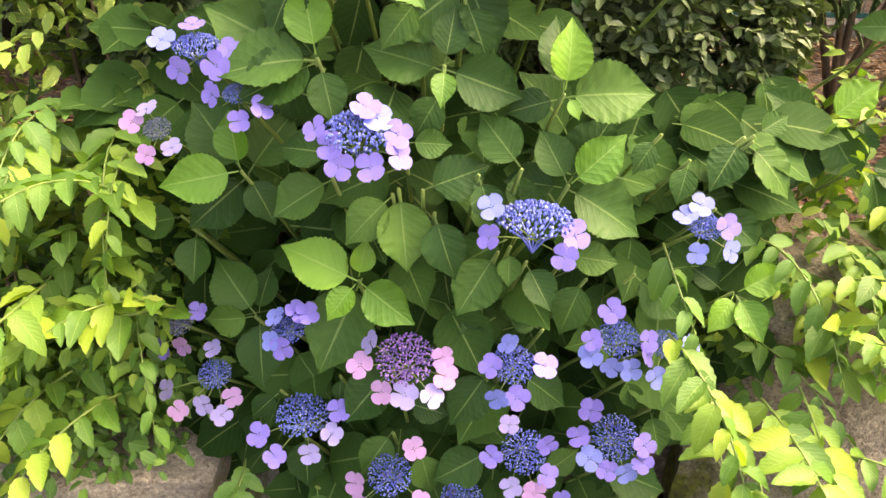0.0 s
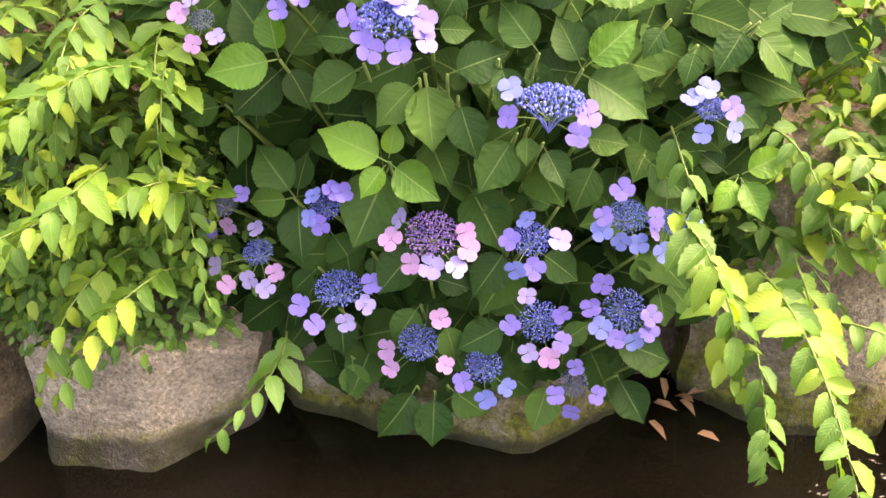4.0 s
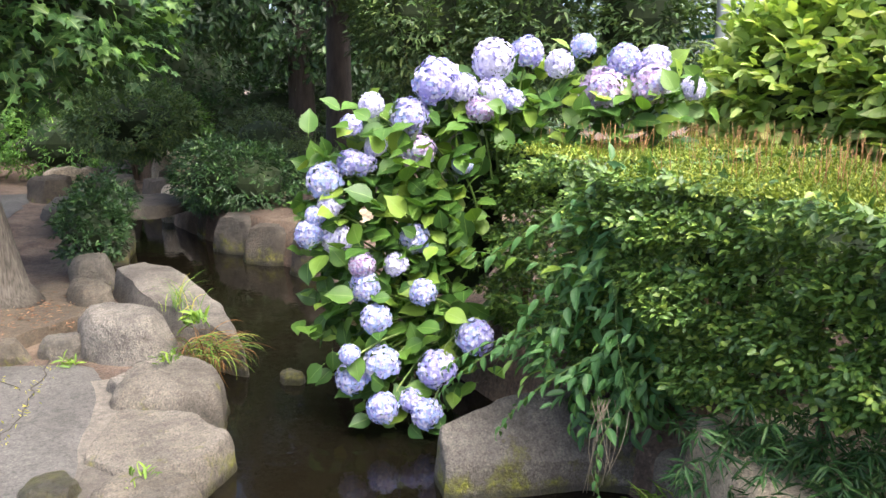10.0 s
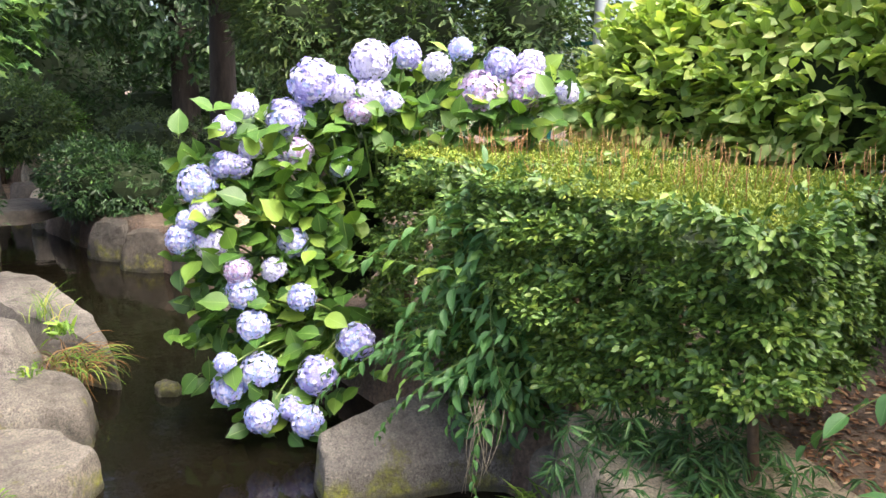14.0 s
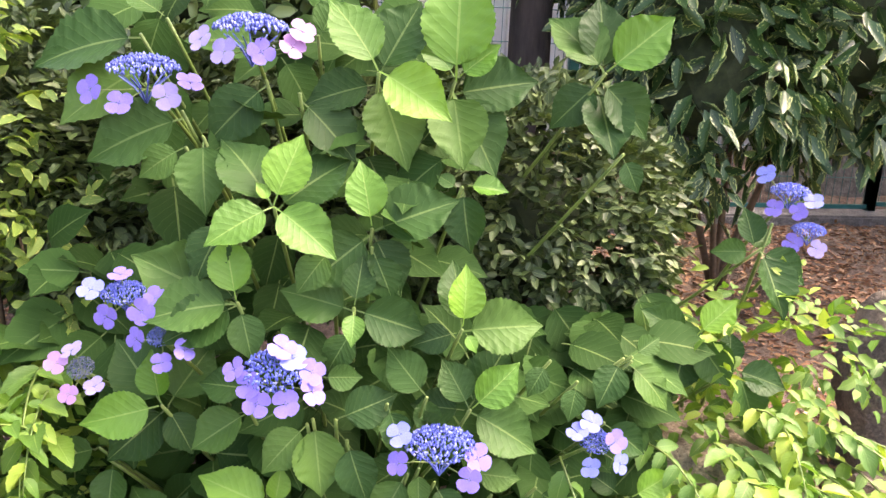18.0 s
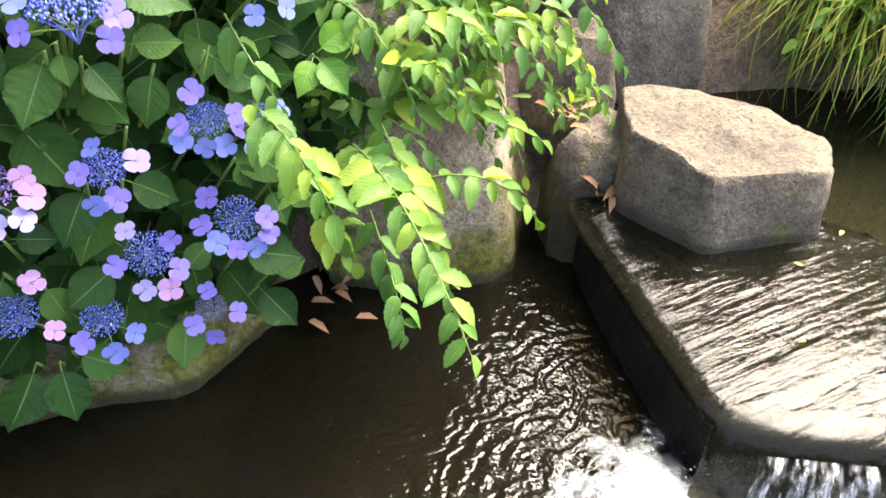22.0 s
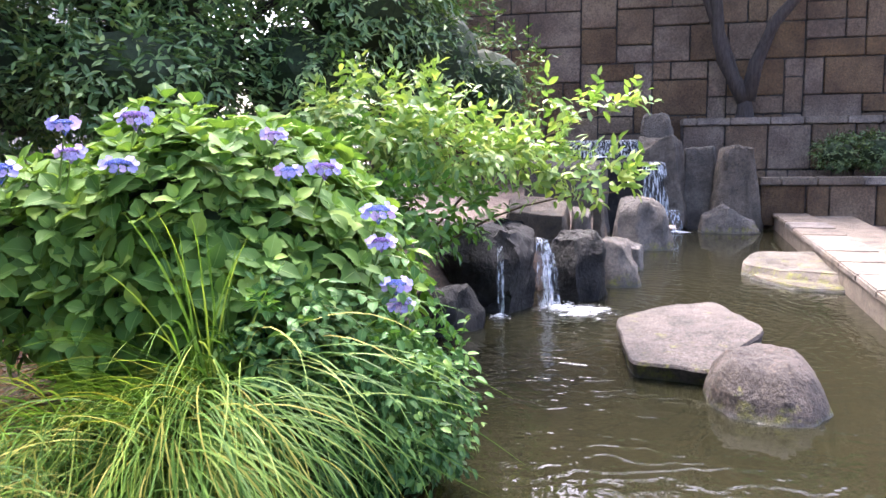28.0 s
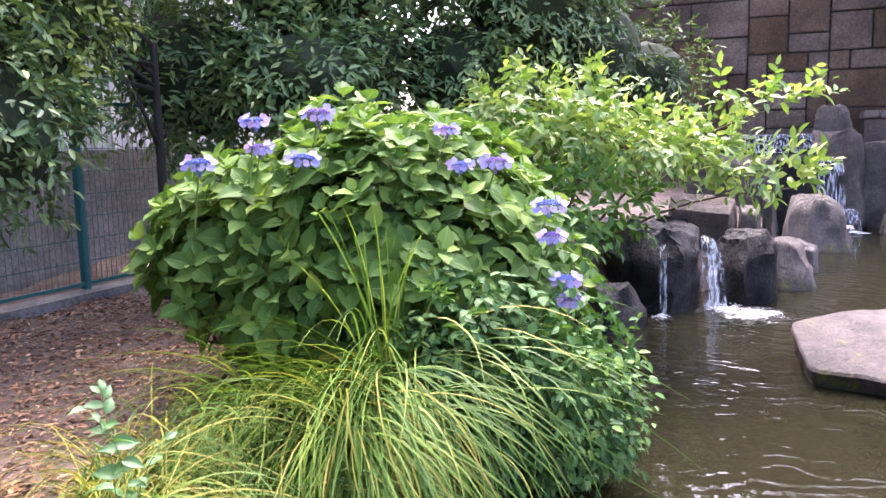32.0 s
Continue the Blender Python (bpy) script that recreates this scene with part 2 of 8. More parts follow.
HYD = leaf_mat("hydrangea_leaf", (0.032, 0.09, 0.02), (0.066, 0.152, 0.031), (0.105, 0.215, 0.042), 0.36, 0.2, 0.4, False, spec=0.16)
HYD_YOUNG = leaf_mat("hydrangea_young_leaf", (0.10, 0.27, 0.022), (0.19, 0.41, 0.034), None, 0.38, 0.3, 0.4, False)
HYD_FILL = leaf_mat("hydrangea_leaf_shaded", (0.027, 0.072, 0.016), (0.05, 0.12, 0.026), None, 0.5, 0.15, 0.4, spec=0.06)
HYD_MOP = leaf_mat("mophead_leaf", (0.06, 0.15, 0.024), (0.16, 0.31, 0.045), (0.34, 0.48, 0.07), 0.36, 0.3, 0.45)
HYD_RIGHT = leaf_mat("bank_hydrangea_leaf", (0.10, 0.205, 0.042), (0.21, 0.355, 0.07), (0.34, 0.48, 0.10), 0.45, 0.28, 0.5, spec=0.14)
KERRIA = leaf_mat("yellow_green_leaf", (0.11, 0.26, 0.032), (0.25, 0.42, 0.05), (0.46, 0.60, 0.07), 0.42, 0.38, 0.4, False)
KERRIA_MASS = leaf_mat("yellow_green_leaf_massed", (0.10, 0.24, 0.028), (0.24, 0.40, 0.05), (0.42, 0.55, 0.08), 0.42, 0.35, 0.35)
# darker KERRIA copy that paints shade on low twigs; also feathery shrubs' own green
KERRIA_SHADE = leaf_mat("mid_green_shade_leaf", (0.07, 0.19, 0.03), (0.15, 0.32, 0.05), (0.24, 0.42, 0.06), 0.42, 0.3, 0.4)
VARIEG = leaf_mat("variegated_leaf", (0.14, 0.26, 0.035), (0.28, 0.42, 0.07), None, 0.42, 0.3, 0.3, True, (0.76, (0.60, 0.60, 0.15)))
HEDGE = leaf_mat("hedge_leaf", (0.065, 0.145, 0.026), (0.17, 0.29, 0.05), (0.33, 0.44, 0.075), 0.34, 0.15)
HEDGE_TOP = leaf_mat("hedge_top_leaf", (0.17, 0.25, 0.028), (0.36, 0.43, 0.048), (0.52, 0.50, 0.08), 0.45, 0.2)
BUD_RED = plain_mat("hedge_shoot", (0.28, 0.12, 0.05), (0.42, 0.22, 0.08), 40, 0.6)
AZALEA = leaf_mat("azalea_leaf", (0.048, 0.088, 0.025), (0.10, 0.16, 0.044), (0.19, 0.25, 0.08), 0.45, 0.12)
BAMBOO = leaf_mat("dwarf_bamboo_leaf", (0.03, 0.095, 0.022), (0.07, 0.18, 0.04), (0.15, 0.26, 0.07), 0.45, 0.25)
FERN = leaf_mat("fern_leaf", (0.12, 0.24, 0.03), (0.28, 0.44, 0.05), None, 0.5, 0.35)
DARKTREE = leaf_mat("evergreen_leaf", (0.016, 0.055, 0.014), (0.045, 0.12, 0.03), (0.09, 0.19, 0.04), 0.34, 0.15)
OLIVETREE = leaf_mat("olive_green_leaf", (0.045, 0.10, 0.03), (0.11, 0.19, 0.05), (0.24, 0.32, 0.1), 0.4, 0.25)
MAPLE = leaf_mat("tree_leaf", (0.03, 0.09, 0.02), (0.07, 0.165, 0.03), (0.16, 0.29, 0.045), 0.42, 0.25)
BRIGHTBUSH = leaf_mat("bright_shrub_leaf", (0.28, 0.44, 0.10), (0.54, 0.68, 0.19), (0.80, 0.86, 0.36), 0.32, 0.4, 0.35, spec=0.5)
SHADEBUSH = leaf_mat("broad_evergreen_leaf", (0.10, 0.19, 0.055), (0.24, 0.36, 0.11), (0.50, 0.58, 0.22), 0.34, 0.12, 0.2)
AUCUBA = leaf_mat("aucuba_leaf", (0.02, 0.07, 0.018), (0.05, 0.13, 0.03), None, 0.3, 0.12, 0.2, True, (0.72, (0.34, 0.42, 0.14)))
NANDINA = leaf_mat("nandina_leaf", (0.18, 0.32, 0.07), (0.41, 0.55, 0.14), (0.64, 0.70, 0.24), 0.38, 0.28)
CLIMBER = leaf_mat("climber_leaf", (0.045, 0.125, 0.032), (0.12, 0.255, 0.058), (0.28, 0.43, 0.09), 0.42, 0.2, spec=0.15)
BLUEVINE = leaf_mat("long_leaf", (0.05, 0.15, 0.04), (0.12, 0.27, 0.065), (0.28, 0.45, 0.09), 0.38, 0.25, 0.3)
GRASS = leaf_mat("sedge_blade", (0.075, 0.165, 0.022), (0.19, 0.31, 0.045), (0.36, 0.44, 0.09), 0.45, 0.28, spec=0.25)
LIT_YOUNG_EVERGREEN = leaf_mat("lit_young_evergreen_leaf", (0.20, 0.30, 0.05), (0.40, 0.50, 0.09), (0.62, 0.66, 0.16), 0.38, 0.25)
EVERGREEN = leaf_mat("leathery_evergreen_leaf", (0.085, 0.175, 0.05), (0.21, 0.335, 0.10), (0.42, 0.52, 0.17), 0.36, 0.12)
GRASS_BROWN = leaf_mat("withered_sedge_blade", (0.10, 0.055, 0.022), (0.27, 0.15, 0.06), None, 0.6, 0.2, spec=0.2)
GRASS_DRY = leaf_mat("dry_sedge_blade", (0.30, 0.31, 0.05), (0.54, 0.48, 0.13), None, 0.6, 0.3, spec=0.2)
STEM = plain_mat("green_stem", (0.09, 0.16, 0.03), (0.18, 0.26, 0.06), 30, 0.5)
TWIG = plain_mat("brown_twig", (0.05, 0.035, 0.02), (0.14, 0.09, 0.05), 40, 0.8)
BARK = plain_mat("grey_bark", (0.03, 0.025, 0.02), (0.165, 0.145, 0.118), 34, 0.9, 0, 0.9, (2.2, 2.2, 0.32), sharp=0.2)
BARK_DARK = plain_mat("dark_bark", (0.015, 0.012, 0.01), (0.06, 0.048, 0.04), 9, 0.9, 0, 0.8, (3, 3, 0.6))
ROCK_WARM = stone_mat("warm_bank_stone", (0.22, 0.172, 0.115), (0.41, 0.335, 0.235), 0.9, 2.4, 0.22, 0.10, 0.0)
ROCK_MOSSY = stone_mat("mossy_bank_stone", (0.22, 0.172, 0.115), (0.41, 0.335, 0.235), 0.9, 2.4, 0.34, 0.05, 0.0)
ROCK = stone_mat("bank_stone", (0.068, 0.058, 0.044), (0.135, 0.117, 0.092), 0.85, 2.6, 0.20, 0.05, 0.0)
ROCK_PALE = stone_mat("pale_bank_stone", (0.074, 0.064, 0.051), (0.155, 0.136, 0.11), 0.95, 2.4, 0.17, 0.05, 0.0)
ROCK_UP = stone_mat("pool_stone", (0.06, 0.049, 0.035), (0.135, 0.108, 0.078), 0.7, 2.4, 0.16, 0.04, 0.25)
ROCK_BLOCK = stone_mat("block_stone", (0.10, 0.083, 0.062), (0.215, 0.172, 0.118), 0.8, 2.8, 0.10, 0.03, 0.25)
ROCK_TAN = stone_mat("tan_pool_stone", (0.10, 0.072, 0.043), (0.175, 0.136, 0.092), 1.0, 2.2, 0.22, 0.03, 0.25, grain=90.0)
ROCK_GRANITE = stone_mat("pink_granite", (0.040, 0.030, 0.023), (0.082, 0.063, 0.049), 1.0, 2.0, 0.15, 0.03, 0.25, grain=46.0)
# mossy far stone, base colour darkened to stand for the shade there
ROCK_FAR = stone_mat("shaded_far_stone", (0.04, 0.033, 0.025), (0.09, 0.074, 0.055), 0.4, 2.4, 0.2, 0.05, 0.0)
ROCK_WET = stone_mat("wet_black_stone", (0.008, 0.0075, 0.007), (0.028, 0.026, 0.022), 0.5, 4.0, 0.0, 0.0, 0.0, 0.45, 1.0, 40.0, spec=0.16)
ROCK_DARK = stone_mat("dark_upright_stone", (0.08, 0.069, 0.056), (0.165, 0.143, 0.114), 0.8, 2.0, 0.06, 0.03, 0.25)
WALLSTONE = stone_mat("wall_stone", (0.084, 0.052, 0.029), (0.172, 0.118, 0.067), 0.5, 0.9, grain=30.0)
MORTAR = stone_mat("wall_joint", (0.03, 0.026, 0.022), (0.06, 0.05, 0.042), 0.3, 2.0)
PAVESTONE = stone_mat("paving_stone", (0.115, 0.092, 0.068), (0.20, 0.162, 0.122), 0.7, 2.5)
ASPHALT = stone_mat("asphalt", (0.063, 0.060, 0.056), (0.106, 0.101, 0.095), 1.0, 0.8, grain=90.0, bump=0.35)
PATHEDGE = stone_mat("worn_path_edge", (0.085, 0.072, 0.058), (0.15, 0.13, 0.105), 0.5, 2.0)
CONCRETE = stone_mat("concrete", (0.16, 0.152, 0.14), (0.26, 0.25, 0.225), 0.5, 1.5)
MULCH = stone_mat("mulched_earth", (0.07, 0.043, 0.027), (0.15, 0.10, 0.064), 0.7, 3.0, bump=1.0, grain=55.0)
EARTH = stone_mat("bare_earth", (0.085, 0.068, 0.05), (0.15, 0.122, 0.092), 0.6, 2.0, bump=1.0, grain=60.0)
CHIP = leaf_mat("bark_chip", (0.17, 0.085, 0.044), (0.43, 0.225, 0.12), (0.60, 0.42, 0.27), 0.8, 0.0)
WATER_LOW = water_mat("stream_water", (0.006, 0.005, 0.003), [(5.0, 0.003, (1, 1, 1)), (19.0, 0.0007, (1, 1, 1))], 0.05, 0.02, (1.15, 0.15, 0.0), (120.0, 0.0022, 1.2))
WATER_UP = water_mat("pool_water", (0.016, 0.0155, 0.0076), [(1.3, 0.0009, (1, 1, 1)), (7.0, 0.00022, (2.0, 1, 1))], 0.1, 0.01, (7.7, -0.15, 0.25), (34.0, 0.0017, 0.36))
WATER_FILM = water_mat("weir_film", (0.010, 0.0098, 0.006), [(3.5, 0.005, (1, 1, 1)), (12.0, 0.005, (.5, 2.6, 1)), (34.0, 0.0028, (.4, 2.6, 1)), (55.0, 0.0010, (1.0, 1, 1))], 0.3, 0.01)
FOAM = plain_mat("white_water", (0.55, 0.58, 0.6), (0.9, 0.92, 0.93), 60, 0.25, 0, 0.8, (1, 1, 1), 0.3)


def fall_mat(name, scale, cut, soft):
    """Broken white water: opaque where the streaks of its uv are thick, clear between them; v runs from strong to faint."""
    m, nodes, links, b = tree_of(name)
    uv = nodes.new("ShaderNodeUVMap")
    mp = nodes.new("ShaderNodeMapping")
    mp.inputs["Scale"].default_value = scale
    links.new(uv.outputs[0], mp.inputs[0])
    n = noise_node(nodes, links, mp.outputs[0], 1.0, 5, 0.65)
    sep = nodes.new("ShaderNodeSeparateXYZ")
    links.new(uv.outputs[0], sep.inputs[0])
    k = nodes.new("ShaderNodeClamp")
    fade = math_node(nodes, links, "MULTIPLY", sep.outputs[2], 0.0)
    links.new(math_node(nodes, links, "MULTIPLY", math_node(nodes, links, "SUBTRACT", n, math_node(nodes, links, "ADD", fade, cut)), soft), k.inputs[0])
    b.inputs["Base Color"].default_value, b.inputs["Roughness"].default_value = (0.82, 0.85, 0.87, 1), 0.3
    bp = nodes.new("ShaderNodeBump")
    bp.inputs["Distance"].default_value = 0.02
    links.new(n, bp.inputs["Height"])
    links.new(bp.outputs[0], b.inputs["Normal"])
    t = nodes.new("ShaderNodeBsdfTransparent")
    mx = nodes.new("ShaderNodeMixShader")
    links.new(k.outputs[0], mx.inputs[0])
    links.new(t.outputs[0], mx.inputs[1])
    links.new(b.outputs[0], mx.inputs[2])
    links.new(mx.outputs[0], nodes["Material Output"].inputs[0])
    return m


def foam_mat(name, scale=26.0):
    """Foam that thins out from the middle of its patch (uv 0.5, 0.5) to the rim."""
    m, nodes, links, b = tree_of(name)
    uv = nodes.new("ShaderNodeUVMap").outputs[0]
    pos = nodes.new("ShaderNodeNewGeometry").outputs["Position"]
    v = nodes.new("ShaderNodeVectorMath")
    v.operation = "DISTANCE"
    links.new(uv, v.inputs[0])
    v.inputs[1].default_value = (0.5, 0.5, 0)
    n = noise_node(nodes, links, pos, scale, 6, 0.72)
    n = math_node(nodes, links, "ADD", n, math_node(nodes, links, "MULTIPLY_ADD", noise_node(nodes, links, pos, 8.0, 3), 1.0, -0.44))
    k = nodes.new("ShaderNodeClamp")
    links.new(math_node(nodes, links, "MULTIPLY", math_node(nodes, links, "SUBTRACT", math_node(nodes, links, "ADD", n, -0.09), math_node(nodes, links, "MULTIPLY", v.outputs["Value"], 1.35)), 2.0), k.inputs[0])
    b.inputs["Base Color"].default_value, b.inputs["Roughness"].default_value = (0.78, 0.81, 0.83, 1), 0.4
    bp = nodes.new("ShaderNodeBump")
    bp.inputs["Distance"].default_value = 0.02
    links.new(n, bp.inputs["Height"])
    links.new(bp.outputs[0], b.inputs["Normal"])
    t = nodes.new("ShaderNodeBsdfTransparent")
    mx = nodes.new("ShaderNodeMixShader")
    links.new(k.outputs[0], mx.inputs[0])
    links.new(t.outputs[0], mx.inputs[1])
    links.new(b.outputs[0], mx.inputs[2])
    links.new(mx.outputs[0], nodes["Material Output"].inputs[0])
    return m


FALL = fall_mat("falling_water", (11, 4.5, 1), 0.45, 4.0)
FALL_THIN = fall_mat("thin_falling_water", (14, 1.6, 1), 0.47, 3.0)
FOAM_PATCH = foam_mat("foam_patch")
P_BLUE = plain_mat("blue_petal", (0.11, 0.15, 0.58), (0.26, 0.32, 0.74), 60, 0.55, 0, 0.1, (1, 1, 1), 0.25)
P_VIOLET = plain_mat("violet_petal", (0.15, 0.12, 0.56), (0.31, 0.25, 0.72), 60, 0.55, 0, 0.1, (1, 1, 1), 0.25)
P_PINK = plain_mat("pink_petal", (0.36, 0.18, 0.46), (0.53, 0.34, 0.58), 60, 0.55, 0, 0.1, (1, 1, 1), 0.25)
P_PALE = plain_mat("pale_petal", (0.29, 0.26, 0.62), (0.46, 0.41, 0.72), 60, 0.55, 0, 0.1, (1, 1, 1), 0.25)
M_BLUE = plain_mat("pale_blue_petal", (0.27, 0.36, 0.72), (0.50, 0.57, 0.84), 60, 0.55, 0, 0.1, (1, 1, 1), 0.25)
M_VIOLET = plain_mat("lavender_petal", (0.30, 0.28, 0.66), (0.50, 0.46, 0.78), 60, 0.55, 0, 0.1, (1, 1, 1), 0.25)
M_PINK = plain_mat("mauve_pink_petal", (0.46, 0.31, 0.56), (0.64, 0.50, 0.70), 60, 0.55, 0, 0.1, (1, 1, 1), 0.25)
M_PALE = plain_mat("whitish_petal", (0.52, 0.52, 0.76), (0.74, 0.72, 0.82), 60, 0.55, 0, 0.1, (1, 1, 1), 0.25)
BUDS_BLUE = leaf_mat("blue_buds", (0.09, 0.13, 0.56), (0.22, 0.30, 0.78), (0.58, 0.63, 0.85), 0.5, 0.1)
BUDS_MAUVE = leaf_mat("mauve_buds", (0.17, 0.10, 0.42), (0.42, 0.24, 0.60), (0.62, 0.45, 0.68), 0.5, 0.1)
BUDS_PALE = leaf_mat("pale_buds", (0.12, 0.14, 0.36), (0.34, 0.36, 0.46), (0.55, 0.55, 0.45), 0.5, 0.1)
GREENPAINT = plain_mat("green_paint", (0.008, 0.10, 0.10), (0.015, 0.15, 0.14), 15, 0.45)
STEEL = plain_mat("galvanised_steel", (0.32, 0.35, 0.38), (0.45, 0.48, 0.5), 10, 0.4, 0.6)
CLADDING = plain_mat("white_cladding", (0.62, 0.62, 0.6), (0.74, 0.73, 0.7), 4, 0.6)
# near-black colour of the solid cores that stand for shade inside foliage
CORE = plain_mat("near_black_shade", (0.01, 0.02, 0.006), (0.03, 0.05, 0.014), 30, 0.9)


# ---- mesh helpers ----
def norm(a):
    return a / np.maximum(np.linalg.norm(a, axis=-1, keepdims=True), 1e-9)


def mesh_from(name, verts, faces, mat, smooth=True, uv=None):
    me = bpy.data.meshes.new(name)
    me.from_pydata([tuple(v) for v in verts], [], [tuple(f) for f in faces])
    if smooth:
        me.polygons.foreach_set("use_smooth", np.ones(len(me.polygons), dtype=bool))
    if uv is not None:
        idx = np.empty(len(me.loops), dtype=np.int32)
        me.loops.foreach_get("vertex_index", idx)
        me.uv_layers.new(name="UVMap").data.foreach_set("uv", np.asarray(uv, dtype=np.float32)[idx].ravel())
    me.materials.append(mat)
    return me


def link_to(ob, parent):
    if parent is not None:
        ob.parent = parent
        ob.matrix_parent_inverse = Matrix.Translation(-parent.location) if parent.parent is None else Matrix()
    return ob


def part(name, me, parent=None, label="", kind=""):
    """Links a mesh, or a bmesh with its material, as one object."""
    return tagged(link_to(new(name, me), parent), label, kind=kind)


def thing(name, at, label, category, group="", kind=""):
    ob = new(name)
    ob.location = at
    ob.empty_display_size = 0.1
    return tagged(ob, label, category, group, kind)


# leaf outlines: along, across, lift
def tpl_leaf(curl=0.12, fold=0.10, wide=0.42):
    V = np.array([(0, 0, 0), (.2, .36, fold), (.62, .40, fold - curl * .3), (1, 0, -curl), (.62, -.40, fold - curl * .3), (.2, -.36, fold), (.25, 0, 0.02), (.66, 0, -curl * .25)])
    V[:, 1] *= wide / .42
    return V, [(0, 6, 1), (1, 6, 7, 2), (2, 7, 3), (0, 5, 6), (5, 4, 7, 6), (4, 3, 7)]


def tpl_small():
    return np.array([(0, 0, 0), (.33, .42, .08), (.72, .34, .0), (1, 0, -.1), (.72, -.34, .0), (.33, -.42, .08)]), [(0, 3, 2, 1), (0, 5, 4, 3)]


def tpl_tiny():
    return np.array([(0, 0, 0), (.5, .42, .10), (1, 0, -.05), (.5, -.42, .10)]), [(0, 2, 1), (0, 3, 2)]


def tpl_palm():
    """A palmate leaf with five pointed lobes."""
    out = [(.10, .20), (-.06, .50), (.26, .30), (.55, .62), (.56, .20), (1, 0), (.56, -.20), (.55, -.62), (.26, -.30), (-.06, -.50), (.10, -.20)]
    V = [(0, 0, 0), (.34, 0, .05)] + [(x, y, -.10 * abs(y) - .06 * x * x) for x, y in out]
    return np.array(V), [(1, k + 1, k) for k in range(2, 12)] + [(0, 1, 2), (0, 12, 1)]


def tpl_lance():
    return np.array([(0, 0, 0), (.3, .5, .06), (1, 0, -.3), (.3, -.5, .06), (.55, 0, -.04)]), [(0, 4, 1), (1, 4, 2), (0, 3, 4), (3, 2, 4)]


def tpl_big(seed, nu=22, nv=6, serrate=0.04, curl=0.2, cup=0.14, puff=0.003, acute=0.0, point=False):
    """A hydrangea-like leaf: egg-shaped blade drawn out to a tip, toothed rim, cupped, quilted between the side veins, with a short stalk."""
    rng = np.random.default_rng(seed)
    V, uvs, F = [], [], []
    for i in range(nu + 1):
        u = i / nu
        k = min(1.0, max(0.0, (u - .62) / .38))
        w = 0.52 * math.sin(math.pi * u ** 0.76) ** 0.78 * (1 - .5 * k * k * (3 - 2 * k) - acute * u) if 0 < u < 1 else 0.0
        if point:
            w = 0.70 * u ** 0.6 * (1 - u) ** 0.85 * 2.0
        w *= 1 + (serrate if i % 2 else -serrate)
        for j in range(nv + 1):
            v = 2 * j / nv - 1
            z = cup * abs(v) ** 1.3 * w - curl * u * u + puff * math.sin(27 * (u - abs(v) * 0.31)) * abs(v) * w * 2
            z += .03 * w * math.sin(7 * u + seed) * v
            V.append((u, v * w, z + 0.012 * rng.normal() * abs(v)))
            uvs.append((u, 0.5 + v * 0.5))
    for i in range(nu):
        for j in range(nv):
            a = i * (nv + 1) + j
            F.append((a, a + 1, a + nv + 2, a + nv + 1))
    n = len(V)
    for x, y, z in ((0, .018, 0), (0, -.018, 0), (-.16, -.016, -.03), (-.16, .016, -.03)):
        V.append((x, y, z))
        uvs.append((0.02, 0.5))
    F.append((n, n + 1, n + 2, n + 3))
    return np.array(V), F, np.array(uvs)


def leaf_cloud(name, P, A, N, L, W, tpl, mat):
    """Many leaves in one mesh: P base points, A directions, N normals, L lengths, W widths."""
    V, F = tpl[0], tpl[1]
    A = norm(A)
    S = norm(np.cross(N, A))
    N = np.cross(A, S)
    n, k = len(P), len(V)
    co = (P[:, None] + A[:, None] * (V[None, :, 0:1] * L[:, None, None]) + S[:, None] * (V[None, :, 1:2] * W[:, None, None]) + N[:, None] * (V[None, :, 2:3] * L[:, None, None])).reshape(-1, 3)
    me = bpy.data.meshes.new(name)
    sizes = np.tile(np.array([len(f) for f in F], dtype=np.int32), n)
    flat = np.concatenate([np.array(f) for f in F])
    loops = (flat[None] + (np.arange(n) * k)[:, None]).ravel().astype(np.int32)
    me.vertices.add(n * k)
    me.vertices.foreach_set("co", co.astype(np.float32).ravel())
    me.loops.add(len(loops))
    me.loops.foreach_set("vertex_index", loops)
    me.polygons.add(len(sizes))
    me.polygons.foreach_set("loop_start", np.concatenate([[0], np.cumsum(sizes)[:-1]]).astype(np.int32))
    me.polygons.foreach_set("loop_total", sizes)
    me.update(calc_edges=True)
    me.polygons.foreach_set("use_smooth", np.ones(len(sizes), dtype=bool))
    uvt = tpl[2] if len(tpl) > 2 else np.stack([V[:, 0], 0.5 + V[:, 1]], 1)
    me.uv_layers.new(name="UVMap").data.foreach_set("uv", np.tile(uvt, (n, 1))[loops].astype(np.float32).ravel())
    me.materials.append(mat)
    return me


